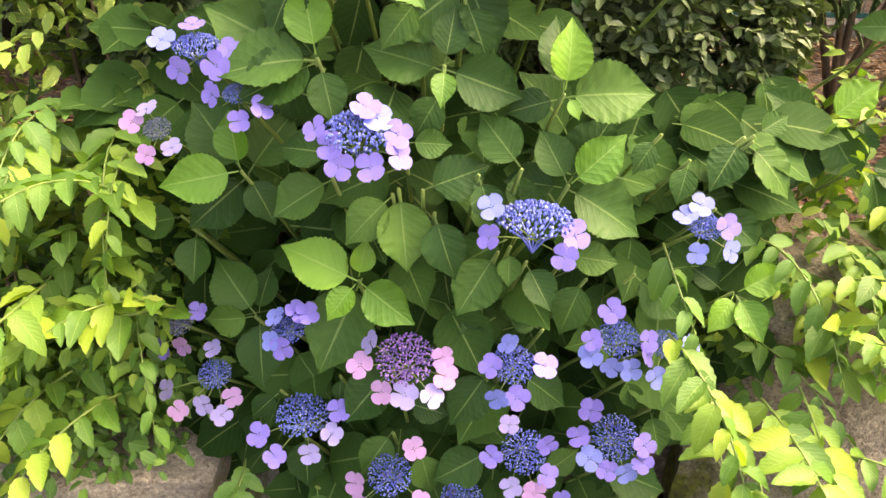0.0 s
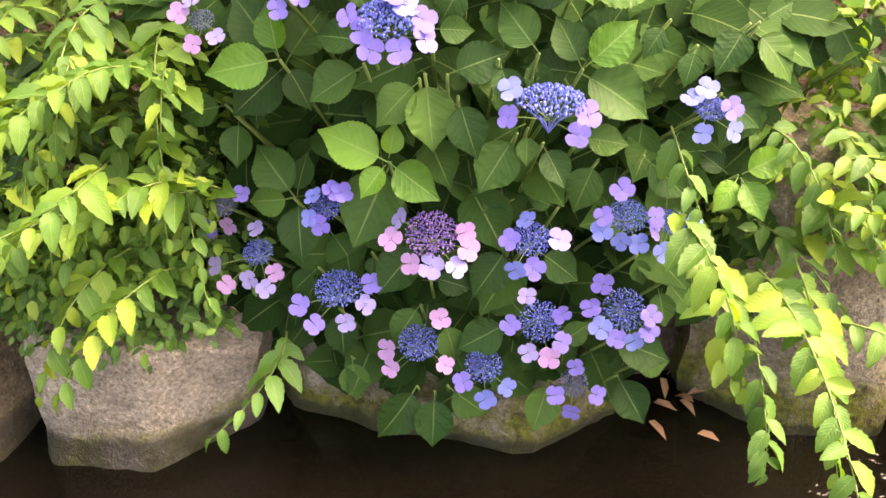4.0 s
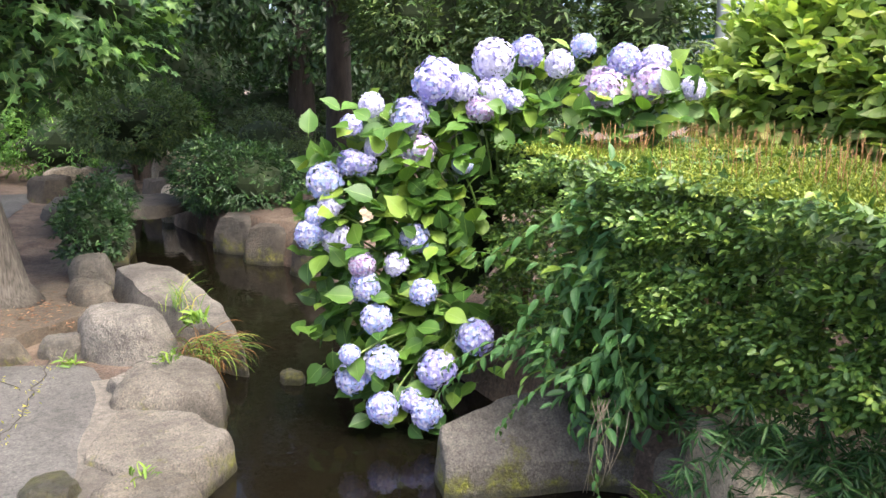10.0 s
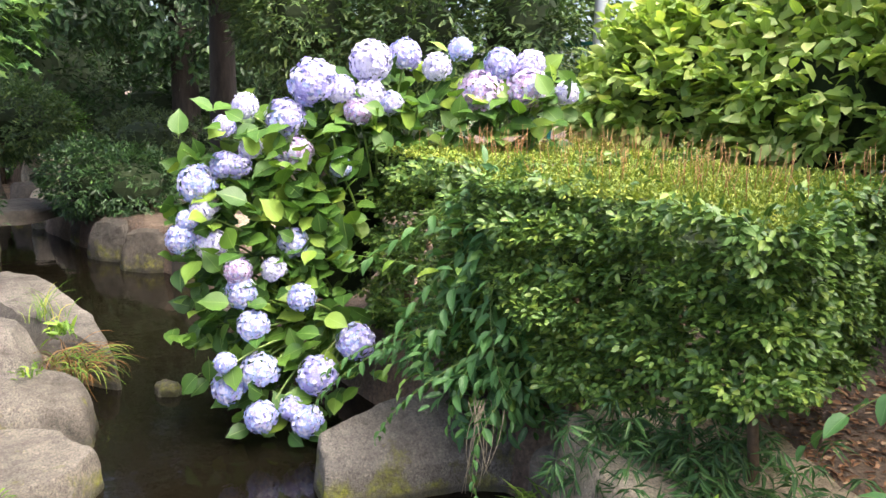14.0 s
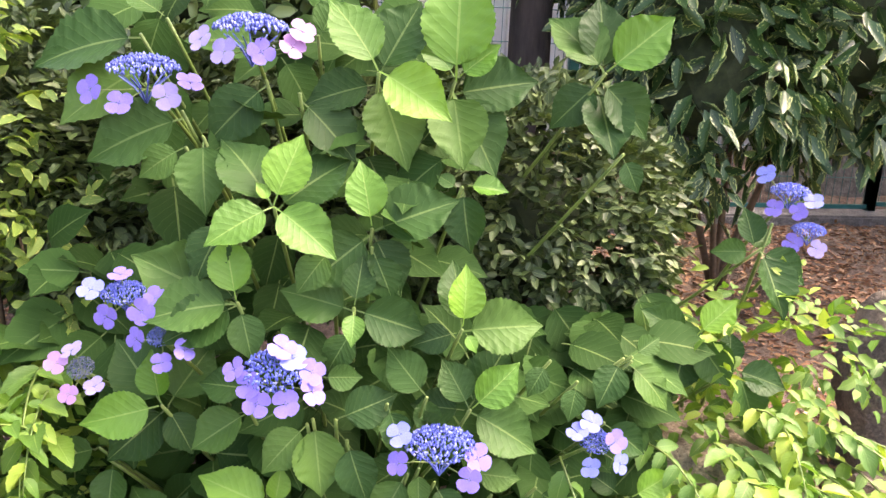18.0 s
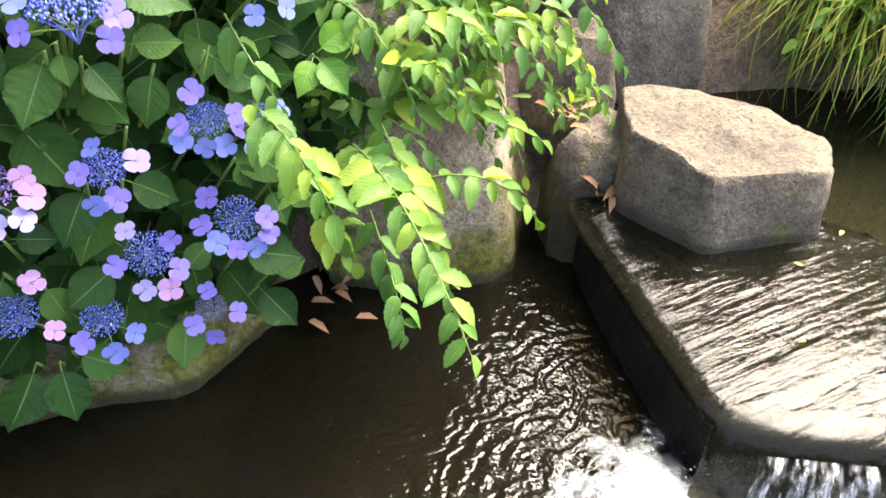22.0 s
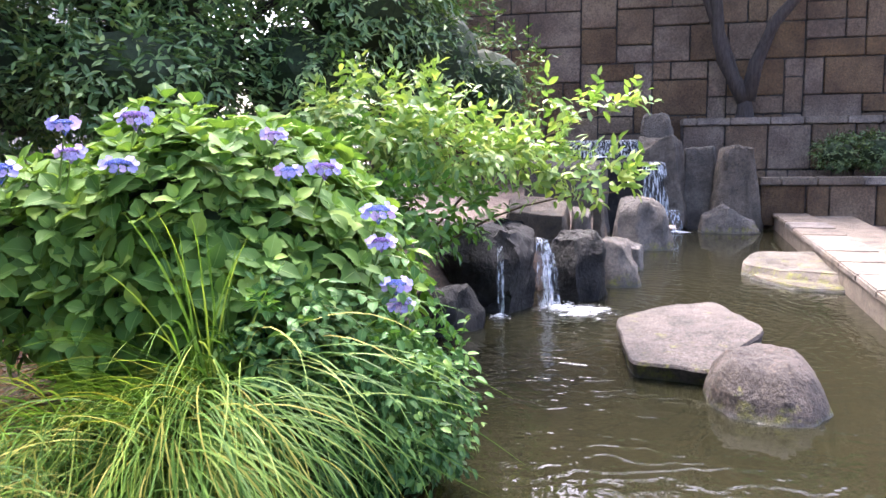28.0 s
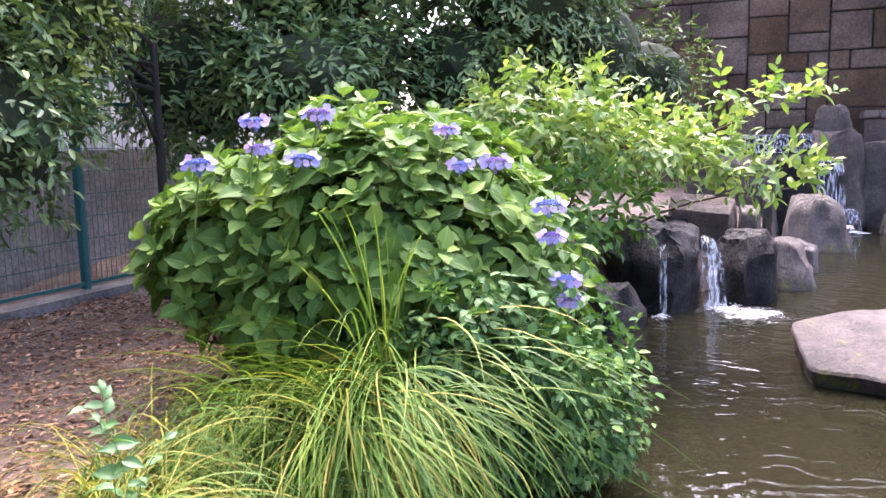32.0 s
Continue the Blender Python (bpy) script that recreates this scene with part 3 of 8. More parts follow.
def sprays(rng, P, D, count, reach, ll, ratio, spread=55, up=None, jitter=0.25, droop=0.0):
    """Leaves set alternately along short twigs that start at P and run along D."""
    D = norm(D)
    U = np.tile(np.array([0.0, 0.0, 1.0]), (len(P), 1)) if up is None else norm(up)
    U = U + rng.normal(0, 0.15, U.shape)
    side = norm(np.cross(D, U))
    nrm = np.cross(side, D)
    out = [[], [], [], [], []]
    for j in range(count):
        f = (j + 0.6) / count
        sgn = 1 if j % 2 else -1
        ang = radians(spread) * (1 - 0.75 * f * f)
        a = D * math.cos(ang) + side * (sgn * math.sin(ang)) + rng.normal(0, jitter, D.shape)
        a[:, 2] -= droop
        l = ll * rng.uniform(0.7, 1.2, len(P)) * (1 - 0.25 * f)
        out[0].append(P + D * (reach * f) + rng.normal(0, 0.06 * reach, D.shape))
        out[1].append(a)
        out[2].append(nrm + rng.normal(0, jitter, D.shape))
        out[3].append(l)
        out[4].append(l * ratio)
    return [np.concatenate(o) for o in out]


def tube(pts, r0, r1, n=6):
    """Verts and faces of a tapering tube along points."""
    V, F = [], []
    pts = [Vector(p) for p in pts]
    for i, p in enumerate(pts):
        d = (pts[min(i + 1, len(pts) - 1)] - pts[max(i - 1, 0)]).normalized()
        s = d.cross(Vector((0.3, 0.2, 1)) if abs(d.z) < 0.9 else Vector((1, 0.1, 0))).normalized()
        t = d.cross(s)
        r = r0 + (r1 - r0) * i / max(1, len(pts) - 1)
        for k in range(n):
            a = 2 * math.pi * k / n
            V.append(p + s * (math.cos(a) * r) + t * (math.sin(a) * r))
        if i:
            for k in range(n):
                a, b = (i - 1) * n + k, (i - 1) * n + (k + 1) % n
                F.append((a, b, b + n, a + n))
    F.append(tuple(range(n))[::-1])
    F.append(tuple(range(len(V) - n, len(V))))
    return V, F


def tubes_mesh(name, runs, mat, n=5):
    V, F = [], []
    for pts, r0, r1 in runs:
        v, f = tube(pts, r0, r1, n)
        F += [tuple(i + len(V) for i in q) for q in f]
        V += v
    return mesh_from(name, V, F, mat)


def arc(a, b, sag, n=7, side=0.0):
    """Points from a to b that rise or fall by sag in the middle."""
    a, b = Vector(a), Vector(b)
    s = (b - a).cross(Vector((0, 0, 1)))
    s = s.normalized() if s.length > 1e-6 else Vector((1, 0, 0))
    return [a.lerp(b, i / n) + Vector((0, 0, sag * math.sin(math.pi * i / n))) + s * (side * math.sin(math.pi * i / n)) for i in range(n + 1)]


def rock_mesh(name, foot, z0, z1, mat, taper=0.86, edge=0.06, rough=0.03, seed=0, tip=(0, 0), lean=(0, 0), smooth=1, dome=0.0, facets=7):
    """A boulder over the plan outline foot: sides that lean in, a rounded rim, and a top that may slope and swell."""
    pts = [Vector((x, y)) for x, y in foot]
    for _ in range(smooth):
        q = []
        for i, p in enumerate(pts):
            r = pts[(i + 1) % len(pts)]
            q += [p.lerp(r, 0.16), p.lerp(r, 0.84)]
        pts = q
    n = 64
    seg = [(pts[(i + 1) % len(pts)] - p).length for i, p in enumerate(pts)]
    total = sum(seg)
    ring = []
    for k in range(n):
        d = total * k / n
        i = 0
        while d > seg[i] and i < len(seg) - 1:
            d -= seg[i]
            i += 1
        ring.append(pts[i].lerp(pts[(i + 1) % len(pts)], d / seg[i]))
    c = sum(ring, Vector((0, 0))) / n
    size = max((p - c).length for p in ring)
    small = min((p - c).length for p in ring)
    levels = []
    for i in range(9):
        u = i / 8
        levels.append((1 + (taper - 1) * u - (0.03 * (1 - u) ** 3), z0 + (z1 - edge - z0) * u))
    e = min(edge / small, 0.4)
    for i in range(1, 4):
        a = math.pi / 2 * i / 3
        levels.append((taper - e * (1 - math.cos(a)), z1 - edge + edge * math.sin(a)))
    top = taper - e
    for i in range(1, 7):
        levels.append((top * (1 - i / 6.5), z1))
    V, F = [], []
    off = Vector((seed * 7.31, seed * 3.17, seed * 1.7))
    swell = rough * 1.5 * min(1.0, 0.35 + size)
    for li, (s, z) in enumerate(levels):
        for p in ring:
            q = c + (p - c) * s
            h = (z - z0) / max(1e-6, z1 - z0)
            v = Vector((q.x + lean[0] * h, q.y + lean[1] * h, z + h * (tip[0] * (q.x - c.x) + tip[1] * (q.y - c.y)) + dome * h * (1 - s * s / taper ** 2 if s < taper else 0)))
            k = v / max(0.25, size)
            V.append(v + (noise.noise_vector(k * 1.3 + off) * 0.9 + noise.noise_vector(k * 3.1 + off) * 0.5) * swell)
        if li:
            for k in range(n):
                a, b = (li - 1) * n + k, (li - 1) * n + (k + 1) % n
                F.append((a, b, b + n, a + n))
    F.append(tuple(range(len(V) - n, len(V))))
    # broken faces, then the small chips and pits of the stone's skin
    rng = random.Random(seed * 13 + 5)
    mid = Vector((c.x + lean[0] * .5, c.y + lean[1] * .5, (z0 + z1) / 2))
    for _ in range(facets):
        a = rng.uniform(0, 6.283)
        d = Vector((math.cos(a), math.sin(a), rng.uniform(-.1, .75))).normalized()
        far_ = max((v - mid).dot(d) for v in V)
        lim = far_ * rng.uniform(.76, .92)
        for i, v in enumerate(V):
            k = (v - mid).dot(d) - lim
            if k > 0:
                V[i] = v - d * (k * .97)
    for i, v in enumerate(V):
        k = v / max(0.25, size)
        V[i] = v + (noise.noise_vector(k * 6 + off) * 0.22 + noise.noise_vector(k * 13 + off) * 0.14 + noise.noise_vector(k * 27 + off) * 0.09) * (rough * 1.5 * min(1.0, 0.35 + size))
    me = mesh_from(name, V, F, mat)
    me.set_sharp_from_angle(angle=radians(38))
    return me


def rock(name, label, foot, z0, z1, mat, **kw):
    return tagged(new(name, rock_mesh(name, foot, z0, z1, mat, **kw)), label, "rock")


def cut_rock(name, label, foot, top, z0, mat, rim=.02, rough=.02, seed=0, soften=1, dome=0.0, bulge=0.0):
    """A broken rock between a foot outline (x, y) at z0 and a top outline (x, y, z) with as many corners: flat faces, worn arrises, a chipped skin."""
    m = 11
    n = len(foot)
    lo, hi = [], []
    for i in range(n):
        a, b = Vector((*foot[i], z0)), Vector((*foot[(i + 1) % n], z0))
        c, d = Vector(top[i]), Vector(top[(i + 1) % n])
        for k in range(m):
            lo.append(a.lerp(b, k / m))
            hi.append(c.lerp(d, k / m))
    k = n * m
    for _ in range(soften):
        lo = [(lo[i - 1] + lo[i] * 2 + lo[(i + 1) % k]) / 4 for i in range(k)]
        hi = [(hi[i - 1] + hi[i] * 2 + hi[(i + 1) % k]) / 4 for i in range(k)]
    mid = sum(hi, Vector()) / k
    size = max((p - mid).length for p in hi)
    rings = []
    for j in range(11):
        f = j / 10 * (1 - rim / max(.05, mid.z - z0))
        ring = [a.lerp(b, f) for a, b in zip(lo, hi)]
        if bulge:
            ring = [p + Vector((p.x - mid.x, p.y - mid.y, 0)) * (bulge * math.sin(math.pi * f)) for p in ring]
        rings.append(ring)
    for a in (.35, .75):
        rings.append([p.lerp(mid, rim / size * a * a) - Vector((0, 0, rim * (1 - a) ** 2)) for p in hi])
    for j in range(1, 10):
        f = rim / size + (1 - rim / size) * (j / 9.5)
        rings.append([p.lerp(mid, f) + Vector((0, 0, dome * math.sin(math.pi / 2 * f))) for p in hi])
    V, F = [], []
    off = Vector((seed * 7.31, seed * 3.17, seed * 1.7))
    for j, ring in enumerate(rings):
        for p in ring:
            q = p / max(.2, size)
            chip = noise.noise_vector(q * 1.6 + off) * .8 + noise.noise_vector(q * 4.3 + off) * .42 + noise.noise_vector(q * 10 + off) * .24 + noise.noise_vector(q * 23 + off) * .14
            V.append(p + chip * (rough * min(1.0, .4 + size)))
        if j:
            for i in range(k):
                a, b = (j - 1) * k + i, (j - 1) * k + (i + 1) % k
                F.append((a, b, b + k, a + k))
    F.append(tuple(range(len(V) - k, len(V))))
    me = mesh_from(name, V, F, mat)
    me.set_sharp_from_angle(angle=radians(32))
    return tagged(new(name, me), label, "rock")


def oval(x, y, rx, ry, turn=0, n=9, seed=0, wob=0.14):
    rng = random.Random(seed)
    out = []
    for i in range(n):
        a = 2 * math.pi * i / n
        k = 1 + rng.uniform(-wob, wob)
        u, v = rx * math.cos(a) * k, ry * math.sin(a) * k
        t = radians(turn)
        out.append((x + u * math.cos(t) - v * math.sin(t), y + u * math.sin(t) + v * math.cos(t)))
    return out


def box_mesh(name, a, b, mat, bevel=0.01):
    bm = bmesh.new()
    bmesh.ops.create_cube(bm, size=1)
    for v in bm.verts:
        v.co = Vector([a[i] + (v.co[i] + 0.5) * (b[i] - a[i]) for i in range(3)])
    if bevel:
        bmesh.ops.bevel(bm, geom=bm.edges[:], offset=bevel, segments=2, affect="EDGES")
    me = bpy.data.meshes.new(name)
    bm.to_mesh(me)
    bm.free()
    me.materials.append(mat)
    return me


def lumps(rng, blobs, n, flat=0.0):
    """Points and outward directions spread over the outside of a set of ellipsoids (x, y, z, rx, ry, rz)."""
    B = np.array(blobs, dtype=float)
    wts = (B[:, 3] * B[:, 4] * B[:, 5]) ** (2 / 3)
    idx = rng.choice(len(B), n * 2, p=wts / wts.sum())
    d = norm(rng.normal(size=(n * 2, 3)))
    P = B[idx, :3] + d * B[idx, 3:6] * rng.uniform(0.86, 1.04, (n * 2, 1))
    keep = np.ones(len(P), dtype=bool)
    for b in B:
        keep &= (((P - b[:3]) / b[3:6]) ** 2).sum(1) > 0.72
    N = norm(d / B[idx, 3:6])
    return P[keep][:n], N[keep][:n]


def blob_mesh(name, blobs, mat, shrink=0.8):
    """The dark inside of a shrub, its shade put in as one near-black lumpy mesh."""
    bm = bmesh.new()
    for x, y, z, rx, ry, rz in blobs:
        r = bmesh.ops.create_icosphere(bm, subdivisions=2, radius=1.0)
        for v in r["verts"]:
            k = 1 + 0.12 * noise.noise(v.co * 2 + Vector((x, y, z)))
            v.co = Vector((x + v.co.x * rx * shrink * k, y + v.co.y * ry * shrink * k, z + v.co.z * rz * shrink * k))
    me = bpy.data.meshes.new(name)
    bm.to_mesh(me)
    bm.free()
    me.materials.append(mat)
    return me


def shrub(name, at, label, blobs, n, mat, leaf, ratio, seed, category="shrub", count=7, reach=None, tpl=None, upness=0.5, droop=0.1, core=0.62, jitter=0.3, stems=6, trunk=TWIG, zmin=None):
    """A shrub or crown: leafy sprays over lumpy forms, a near-black core for inner shade, and stems from the ground."""
    rng = np.random.default_rng(seed)
    P, N = lumps(rng, blobs, n)
    if zmin is not None:
        ok = P[:, 2] > zmin
        P, N = P[ok], N[ok]
    D = N + np.array([0, 0, 0.15]) + rng.normal(0, 0.45, N.shape)
    data = sprays(rng, P - norm(D) * (reach or leaf * 2) * 0.6, D, count, reach or leaf * 2, leaf, ratio, 60, N + np.array([0, 0, upness * 2]), jitter, droop)
    t = thing(name, at, label, category)
    part("foliage", leaf_cloud("foliage", *data, tpl or tpl_small(), mat), t, kind="stuff")
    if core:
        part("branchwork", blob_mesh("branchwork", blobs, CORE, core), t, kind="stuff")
    r = random.Random(seed)
    runs = []
    for i in range(stems):
        b = blobs[i % len(blobs)]
        runs.append((arc((at[0] + r.uniform(-.05, .05), at[1] + r.uniform(-.05, .05), at[2]), (b[0] + r.uniform(-.3, .3) * b[3], b[1] + r.uniform(-.3, .3) * b[4], b[2]), 0.03, 6, r.uniform(-.06, .06)), 0.018, 0.006))
    for run in runs:
        part("stem", tubes_mesh("stem", [run], trunk), t)
    return t


def tree(name, at, label, height, r0, crown, n, mat, leaf, ratio, seed, bark=BARK, lean=(0, 0), tpl=None, count=7, limbs=7, core=0.0, fork=0.55, category="tree"):
    """A tapered trunk with limbs that reach into the crown, and a crown of leafy sprays."""
    t = thing(name, at, label, category)
    rng = random.Random(seed)
    x, y, z = at
    pts = []
    for i in range(15):
        f = i / 14
        pts.append((x + lean[0] * f + 0.04 * r0 * math.sin(5 * f + seed), y + lean[1] * f + 0.05 * r0 * math.cos(4 * f + seed), z + height * f))
    V, F = tube(pts, r0, r0 * 0.55, 20)
    out = []
    for i, v in enumerate(V):
        h = (v.z - z) / max(0.01, height)
        c = Vector(pts[min(14, i // 20)])
        flare = 1 + 0.55 * max(0, 1 - h * 9) ** 2
        d = (v - c) * flare
        a = math.atan2(d.y, d.x)
        k = 1 + 0.05 * noise.noise(Vector((a * 2.2, v.z * .8, seed))) + 0.035 * noise.noise(Vector((a * 7, v.z * .9, seed)))
        out.append(c + d * k)
    part("trunk", mesh_from("trunk", out, F, bark), t)
    runs = []
    for i in range(limbs):
        b = crown[i % len(crown)]
        f = rng.uniform(fork, 1.0)
        s = Vector((x + lean[0] * f, y + lean[1] * f, z + height * f))
        e = Vector((b[0] + rng.uniform(-.4, .4) * b[3], b[1] + rng.uniform(-.4, .4) * b[4], b[2] + rng.uniform(-.2, .4) * b[5]))
        runs.append((arc(s, e, 0.12 * (e - s).length, 7, rng.uniform(-.15, .15)), r0 * 0.36, r0 * 0.06))
    for run in runs:
        part("limb", tubes_mesh("limb", [run], bark, 7), t)
    g = np.random.default_rng(seed)
    P, N = lumps(g, crown, n)
    P = P - N * (g.random((len(P), 1)) ** 2) * np.mean([b[3] for b in crown]) * 0.5
    D = N * 0.7 + g.normal(0, 0.6, N.shape) + np.array([0, 0, -0.1])
    part("crown", leaf_cloud("crown", *sprays(g, P, D, count, leaf * 2.2, leaf, ratio, 62, N + np.array([0, 0, 1.2]), 0.3, 0.15), tpl or tpl_small(), mat), t, kind="stuff")
    if core:
        part("branchwork", blob_mesh("branchwork", crown, CORE, core), t, kind="stuff")
    return t

# ---- the setting: ground, water, path ----
NORTH = [(-16, .3), (-11, .3), (-9, .75), (-8, 1.15), (-7, 1.3), (-5.5, 1.4), (-4.2, 1.45), (-3.2, 1.5), (-2.6, 1.6), (-1.8, 1.45), (-.7, 1.5), (0, 1.42), (.6, 1.55), (1.1, 1.5), (1.5, 1.6), (2.1, 1.5), (2.7, 1.25), (3.3, .8), (4.2, .55), (5.5, .85), (6.5, 1.0), (7.3, 1.0), (8.3, .4), (9.3, -.2), (11, -.3), (12.5, -.5), (13.6, -.3), (14.3, -.6), (17, -.6)]
SOUTH = [(-16, -1.2), (-11, -.9), (-9, -.5), (-7.4, -.25), (-5.9, .1), (-4.7, -.15), (-3.9, -.4), (-3, -.4), (1.3, -.4), (1.8, -.55), (3, -1.0), (5, -2.6), (7.5, -3.0), (9, -3.0), (14, -3.2), (17, -3.2)]


def line_y(line, x):
    return np.interp(x, [p[0] for p in line], [p[1] for p in line])


def ground_z(x, y):
    x, y = np.asarray(x, float), np.asarray(y, float)
    yn, ysd = line_y(NORTH, x), line_y(SOUTH, x)
    up = np.clip((x - 1.9) / 0.2, 0, 1)
    bed = -0.3 + 0.3 * up
    north = 0.40 + 0.03 * np.clip(y - yn, 0, 3) + 0.08 * up
    south = 0.115 + 0.2 * np.clip((x - 1.6) / 1.5, 0, 1)
    kn = np.clip((y - yn) / 0.16 + 0.3, 0, 1)
    ks = np.clip((ysd - y) / 0.16 + 0.3, 0, 1)
    z = bed + (north - bed) * kn * kn * (3 - 2 * kn)
    z = z + (south - bed) * ks * ks * (3 - 2 * ks)
    lift = 0.35 * np.clip((x - 5.5) / 2.5, 0, 1)  * np.clip((y - yn) / 0.8, 0, 1)
    return z + lift


def axis(lo, hi, step, far):
    mid = list(np.arange(lo, hi + step / 2, step))
    return [lo - f for f in reversed(far)] + mid + [hi + f for f in far]


def sheet(name, xs, ys, zf, mat):
    X, Yg = np.meshgrid(xs, ys, indexing="ij")
    Zg = zf(X, Yg)
    V = np.stack([X, Yg, Zg], -1).reshape(-1, 3)
    n = len(ys)
    F = [(i * n + j, (i + 1) * n + j, (i + 1) * n + j + 1, i * n + j + 1) for i in range(len(xs) - 1) for j in range(n - 1)]
    return mesh_from(name, V.tolist(), F, mat)


def rumple(amount, scale):
    def add(z, x, y):
        flat = [amount * noise.fractal(Vector((a * scale, b * scale, 0)), 1.0, 2.0, 4) for a, b in zip(x.ravel(), y.ravel())]
        return z + np.array(flat).reshape(z.shape)
    return add


far = [1, 3, 8, 25, 80, 300, 1500]
bumpy = rumple(0.03, 2.2)
tagged(new("ground", sheet("ground", axis(-15, 14, 0.11, far), axis(-6, 8, 0.11, far), lambda x, y: bumpy(ground_z(x, y), x, y) * 1.0, MULCH)),
       "brown earth covered with bark mulch and dry leaves", "ground", kind="structure")

# the asphalt path, with its pale worn edge, and the bed under the water
PATH_EDGE = [(-13, -1.5), (-9, -1.9), (-8.2, -2.1), (-7, -1.95), (-6.1, -1.7), (-5.5, -1.2), (-5.3, -.6), (-4.8, -.5), (-4.3, -.55), (-3.8, -.6), (-3, -.6), (1.5, -.6), (2.4, -1.2), (4, -2.8)]


def path_mesh(name, lo, hi, shift, z, mat, depth=8.0):
    xs = np.arange(lo, hi, 0.15)
    V, F = [], []
    for i, x in enumerate(xs):
        e = float(line_y(PATH_EDGE, x)) + shift + 0.03 * noise.noise(Vector((x * 3, 0, 0)))
        for k, d in enumerate((0, 0.1, 0.6, 2.0, depth)):
            V.append((x, e - d, z + 0.004 * noise.noise(Vector((x * 2, d * 2, 0))) - (0.03 if k == 0 else 0)))
        if i:
            a = (i - 1) * 5
            F += [(a + k, a + k + 1, a + k + 6, a + k + 5) for k in range(4)]
    return mesh_from(name, V, [f[::-1] for f in F], mat)


tagged(new("path", path_mesh("path", -14, 3, 0, 0.15, ASPHALT)), "grey worn asphalt path beside the stream", "path", kind="structure")
tagged(new("path_edging", path_mesh("path_edging", -5.0, 1.4, 0.16, 0.139, PATHEDGE, 0.4)), "worn brown concrete strip along the path edge", "path edge", kind="structure")


def water_sheet(name, x0, x1, z, mat, wide=0.35, cut=None, step=0.08):
    xs = np.arange(x0, x1 + step / 2, step)
    V, F = [], []
    m = 30
    for i, x in enumerate(xs):
        a, b = float(line_y(SOUTH, x)) - wide, float(line_y(NORTH, x)) + wide
        for k in range(m + 1):
            y = a + (b - a) * k / m
            V.append((max(x, cut(y)) if cut else x, y, z))
        if i:
            p = (i - 1) * (m + 1)
            F += [(p + k, p + m + 1 + k, p + m + 2 + k, p + k + 1) for k in range(m)]
    return mesh_from(name, V, F, mat)


def weir_x(y):
    """The lip of the weir over which the pool spills."""
    return float(np.mean([np.interp(y + k * .04, [-.5, -.12, .13, .37, .50, 1.14, 1.5, 2.0], [1.75, 1.70, 1.68, 1.28, 1.06, 1.17, 1.26, 1.3]) for k in (-2, -1, 0, 1, 2)]))


def pool_edge(y):
    """Where the still pool begins to slide towards the weir."""
    return float(np.interp(y, [-.5, -.21, -.05, .09, .21, .36, .5, .69, .83, 1.14, 1.4], [2.28, 2.18, 2.1, 2.02, 1.96, 1.94, 1.91, 1.82, 1.77, 1.66, 1.62]))


lower = tagged(new("stream_water", water_sheet("stream_water", -14, 1.7, 0.0, WATER_LOW)), "dark murky stream water with faint ripples", "water", kind="structure")
upper = tagged(new("pool_water", water_sheet("pool_water", 1.0, 14.6, 0.25, WATER_UP, cut=lambda y: pool_edge(y) - .015)), "olive brown pool water rippled and mirroring the sky", "water", kind="structure")
lower.visible_shadow = upper.visible_shadow = False

# ---- rocks of the near stream ----
rock("boulder", "broad sloping grey boulder with a flat face at the water", [(-2.60, 1.32), (-2.36, 1.20), (-1.9, 1.06), (-1.45, 1.02), (-1.2, 1.2), (-1.25, 2.0), (-2.2, 2.1), (-2.7, 1.9)], -.3, .54, ROCK_WARM, taper=.86, edge=.05, rough=.025, seed=1, lean=(-.06, .10), tip=(-.10, 0), facets=3)
cut_rock("boulder", "grey boulder wedged below the yellow-green leaves", [(-1.25, 1.14), (-1.07, 1.12), (-1.02, 1.4), (-1.1, 1.65), (-1.35, 1.6)], [(-1.23, 1.20, .27), (-1.10, 1.19, .27), (-1.06, 1.42, .32), (-1.1, 1.6, .36), (-1.3, 1.55, .36)], -.3, ROCK_WARM, .03, .03, 2, 2)
cut_rock("boulder", "weathered grey boulder with lichen at the water's edge", [(-.94, 1.09), (-.71, 1.13), (-.54, 1.42), (-.54, 1.8), (-1.03, 1.8), (-1.05, 1.38)], [(-.97, 1.23, .36), (-.69, 1.18, .35), (-.46, 1.27, .27), (-.42, 1.75, .40), (-.95, 1.75, .46), (-1.03, 1.40, .37)], -.3, ROCK_WARM, .02, .03, 3, 1)
rock("boulder", "low brown boulder with moss under the hydrangea", [(-.56, 1.44), (-.3, 1.33), (0, 1.26), (.25, 1.28), (.52, 1.42), (.64, 1.7), (-.5, 1.8)], -.3, .21, ROCK_MOSSY, taper=.95, edge=.04, rough=.05, seed=4, facets=5)
rock("boulder", "tall tan boulder with bright moss at its foot", [(.62, 1.5), (.8, 1.32), (1.1, 1.27), (1.24, 1.38), (1.22, 1.75), (.75, 1.85)], -.3, .74, ROCK_MOSSY, taper=.93, edge=.10, rough=.04, seed=5, lean=(-.08, .06), facets=4)
rock("rock", "small round grey rock on the bank", oval(1.42, 1.66, .17, .15, 0, 8, 3), .2, .54, ROCK_BLOCK, taper=.85, edge=.12, seed=6, facets=3)
rock("rock", "small grey block rock behind the weir", [(1.2, 1.3), (1.33, 1.22), (1.47, 1.3), (1.46, 1.55), (1.26, 1.55)], -.3, .37, ROCK_BLOCK, taper=.9, edge=.03, seed=7)
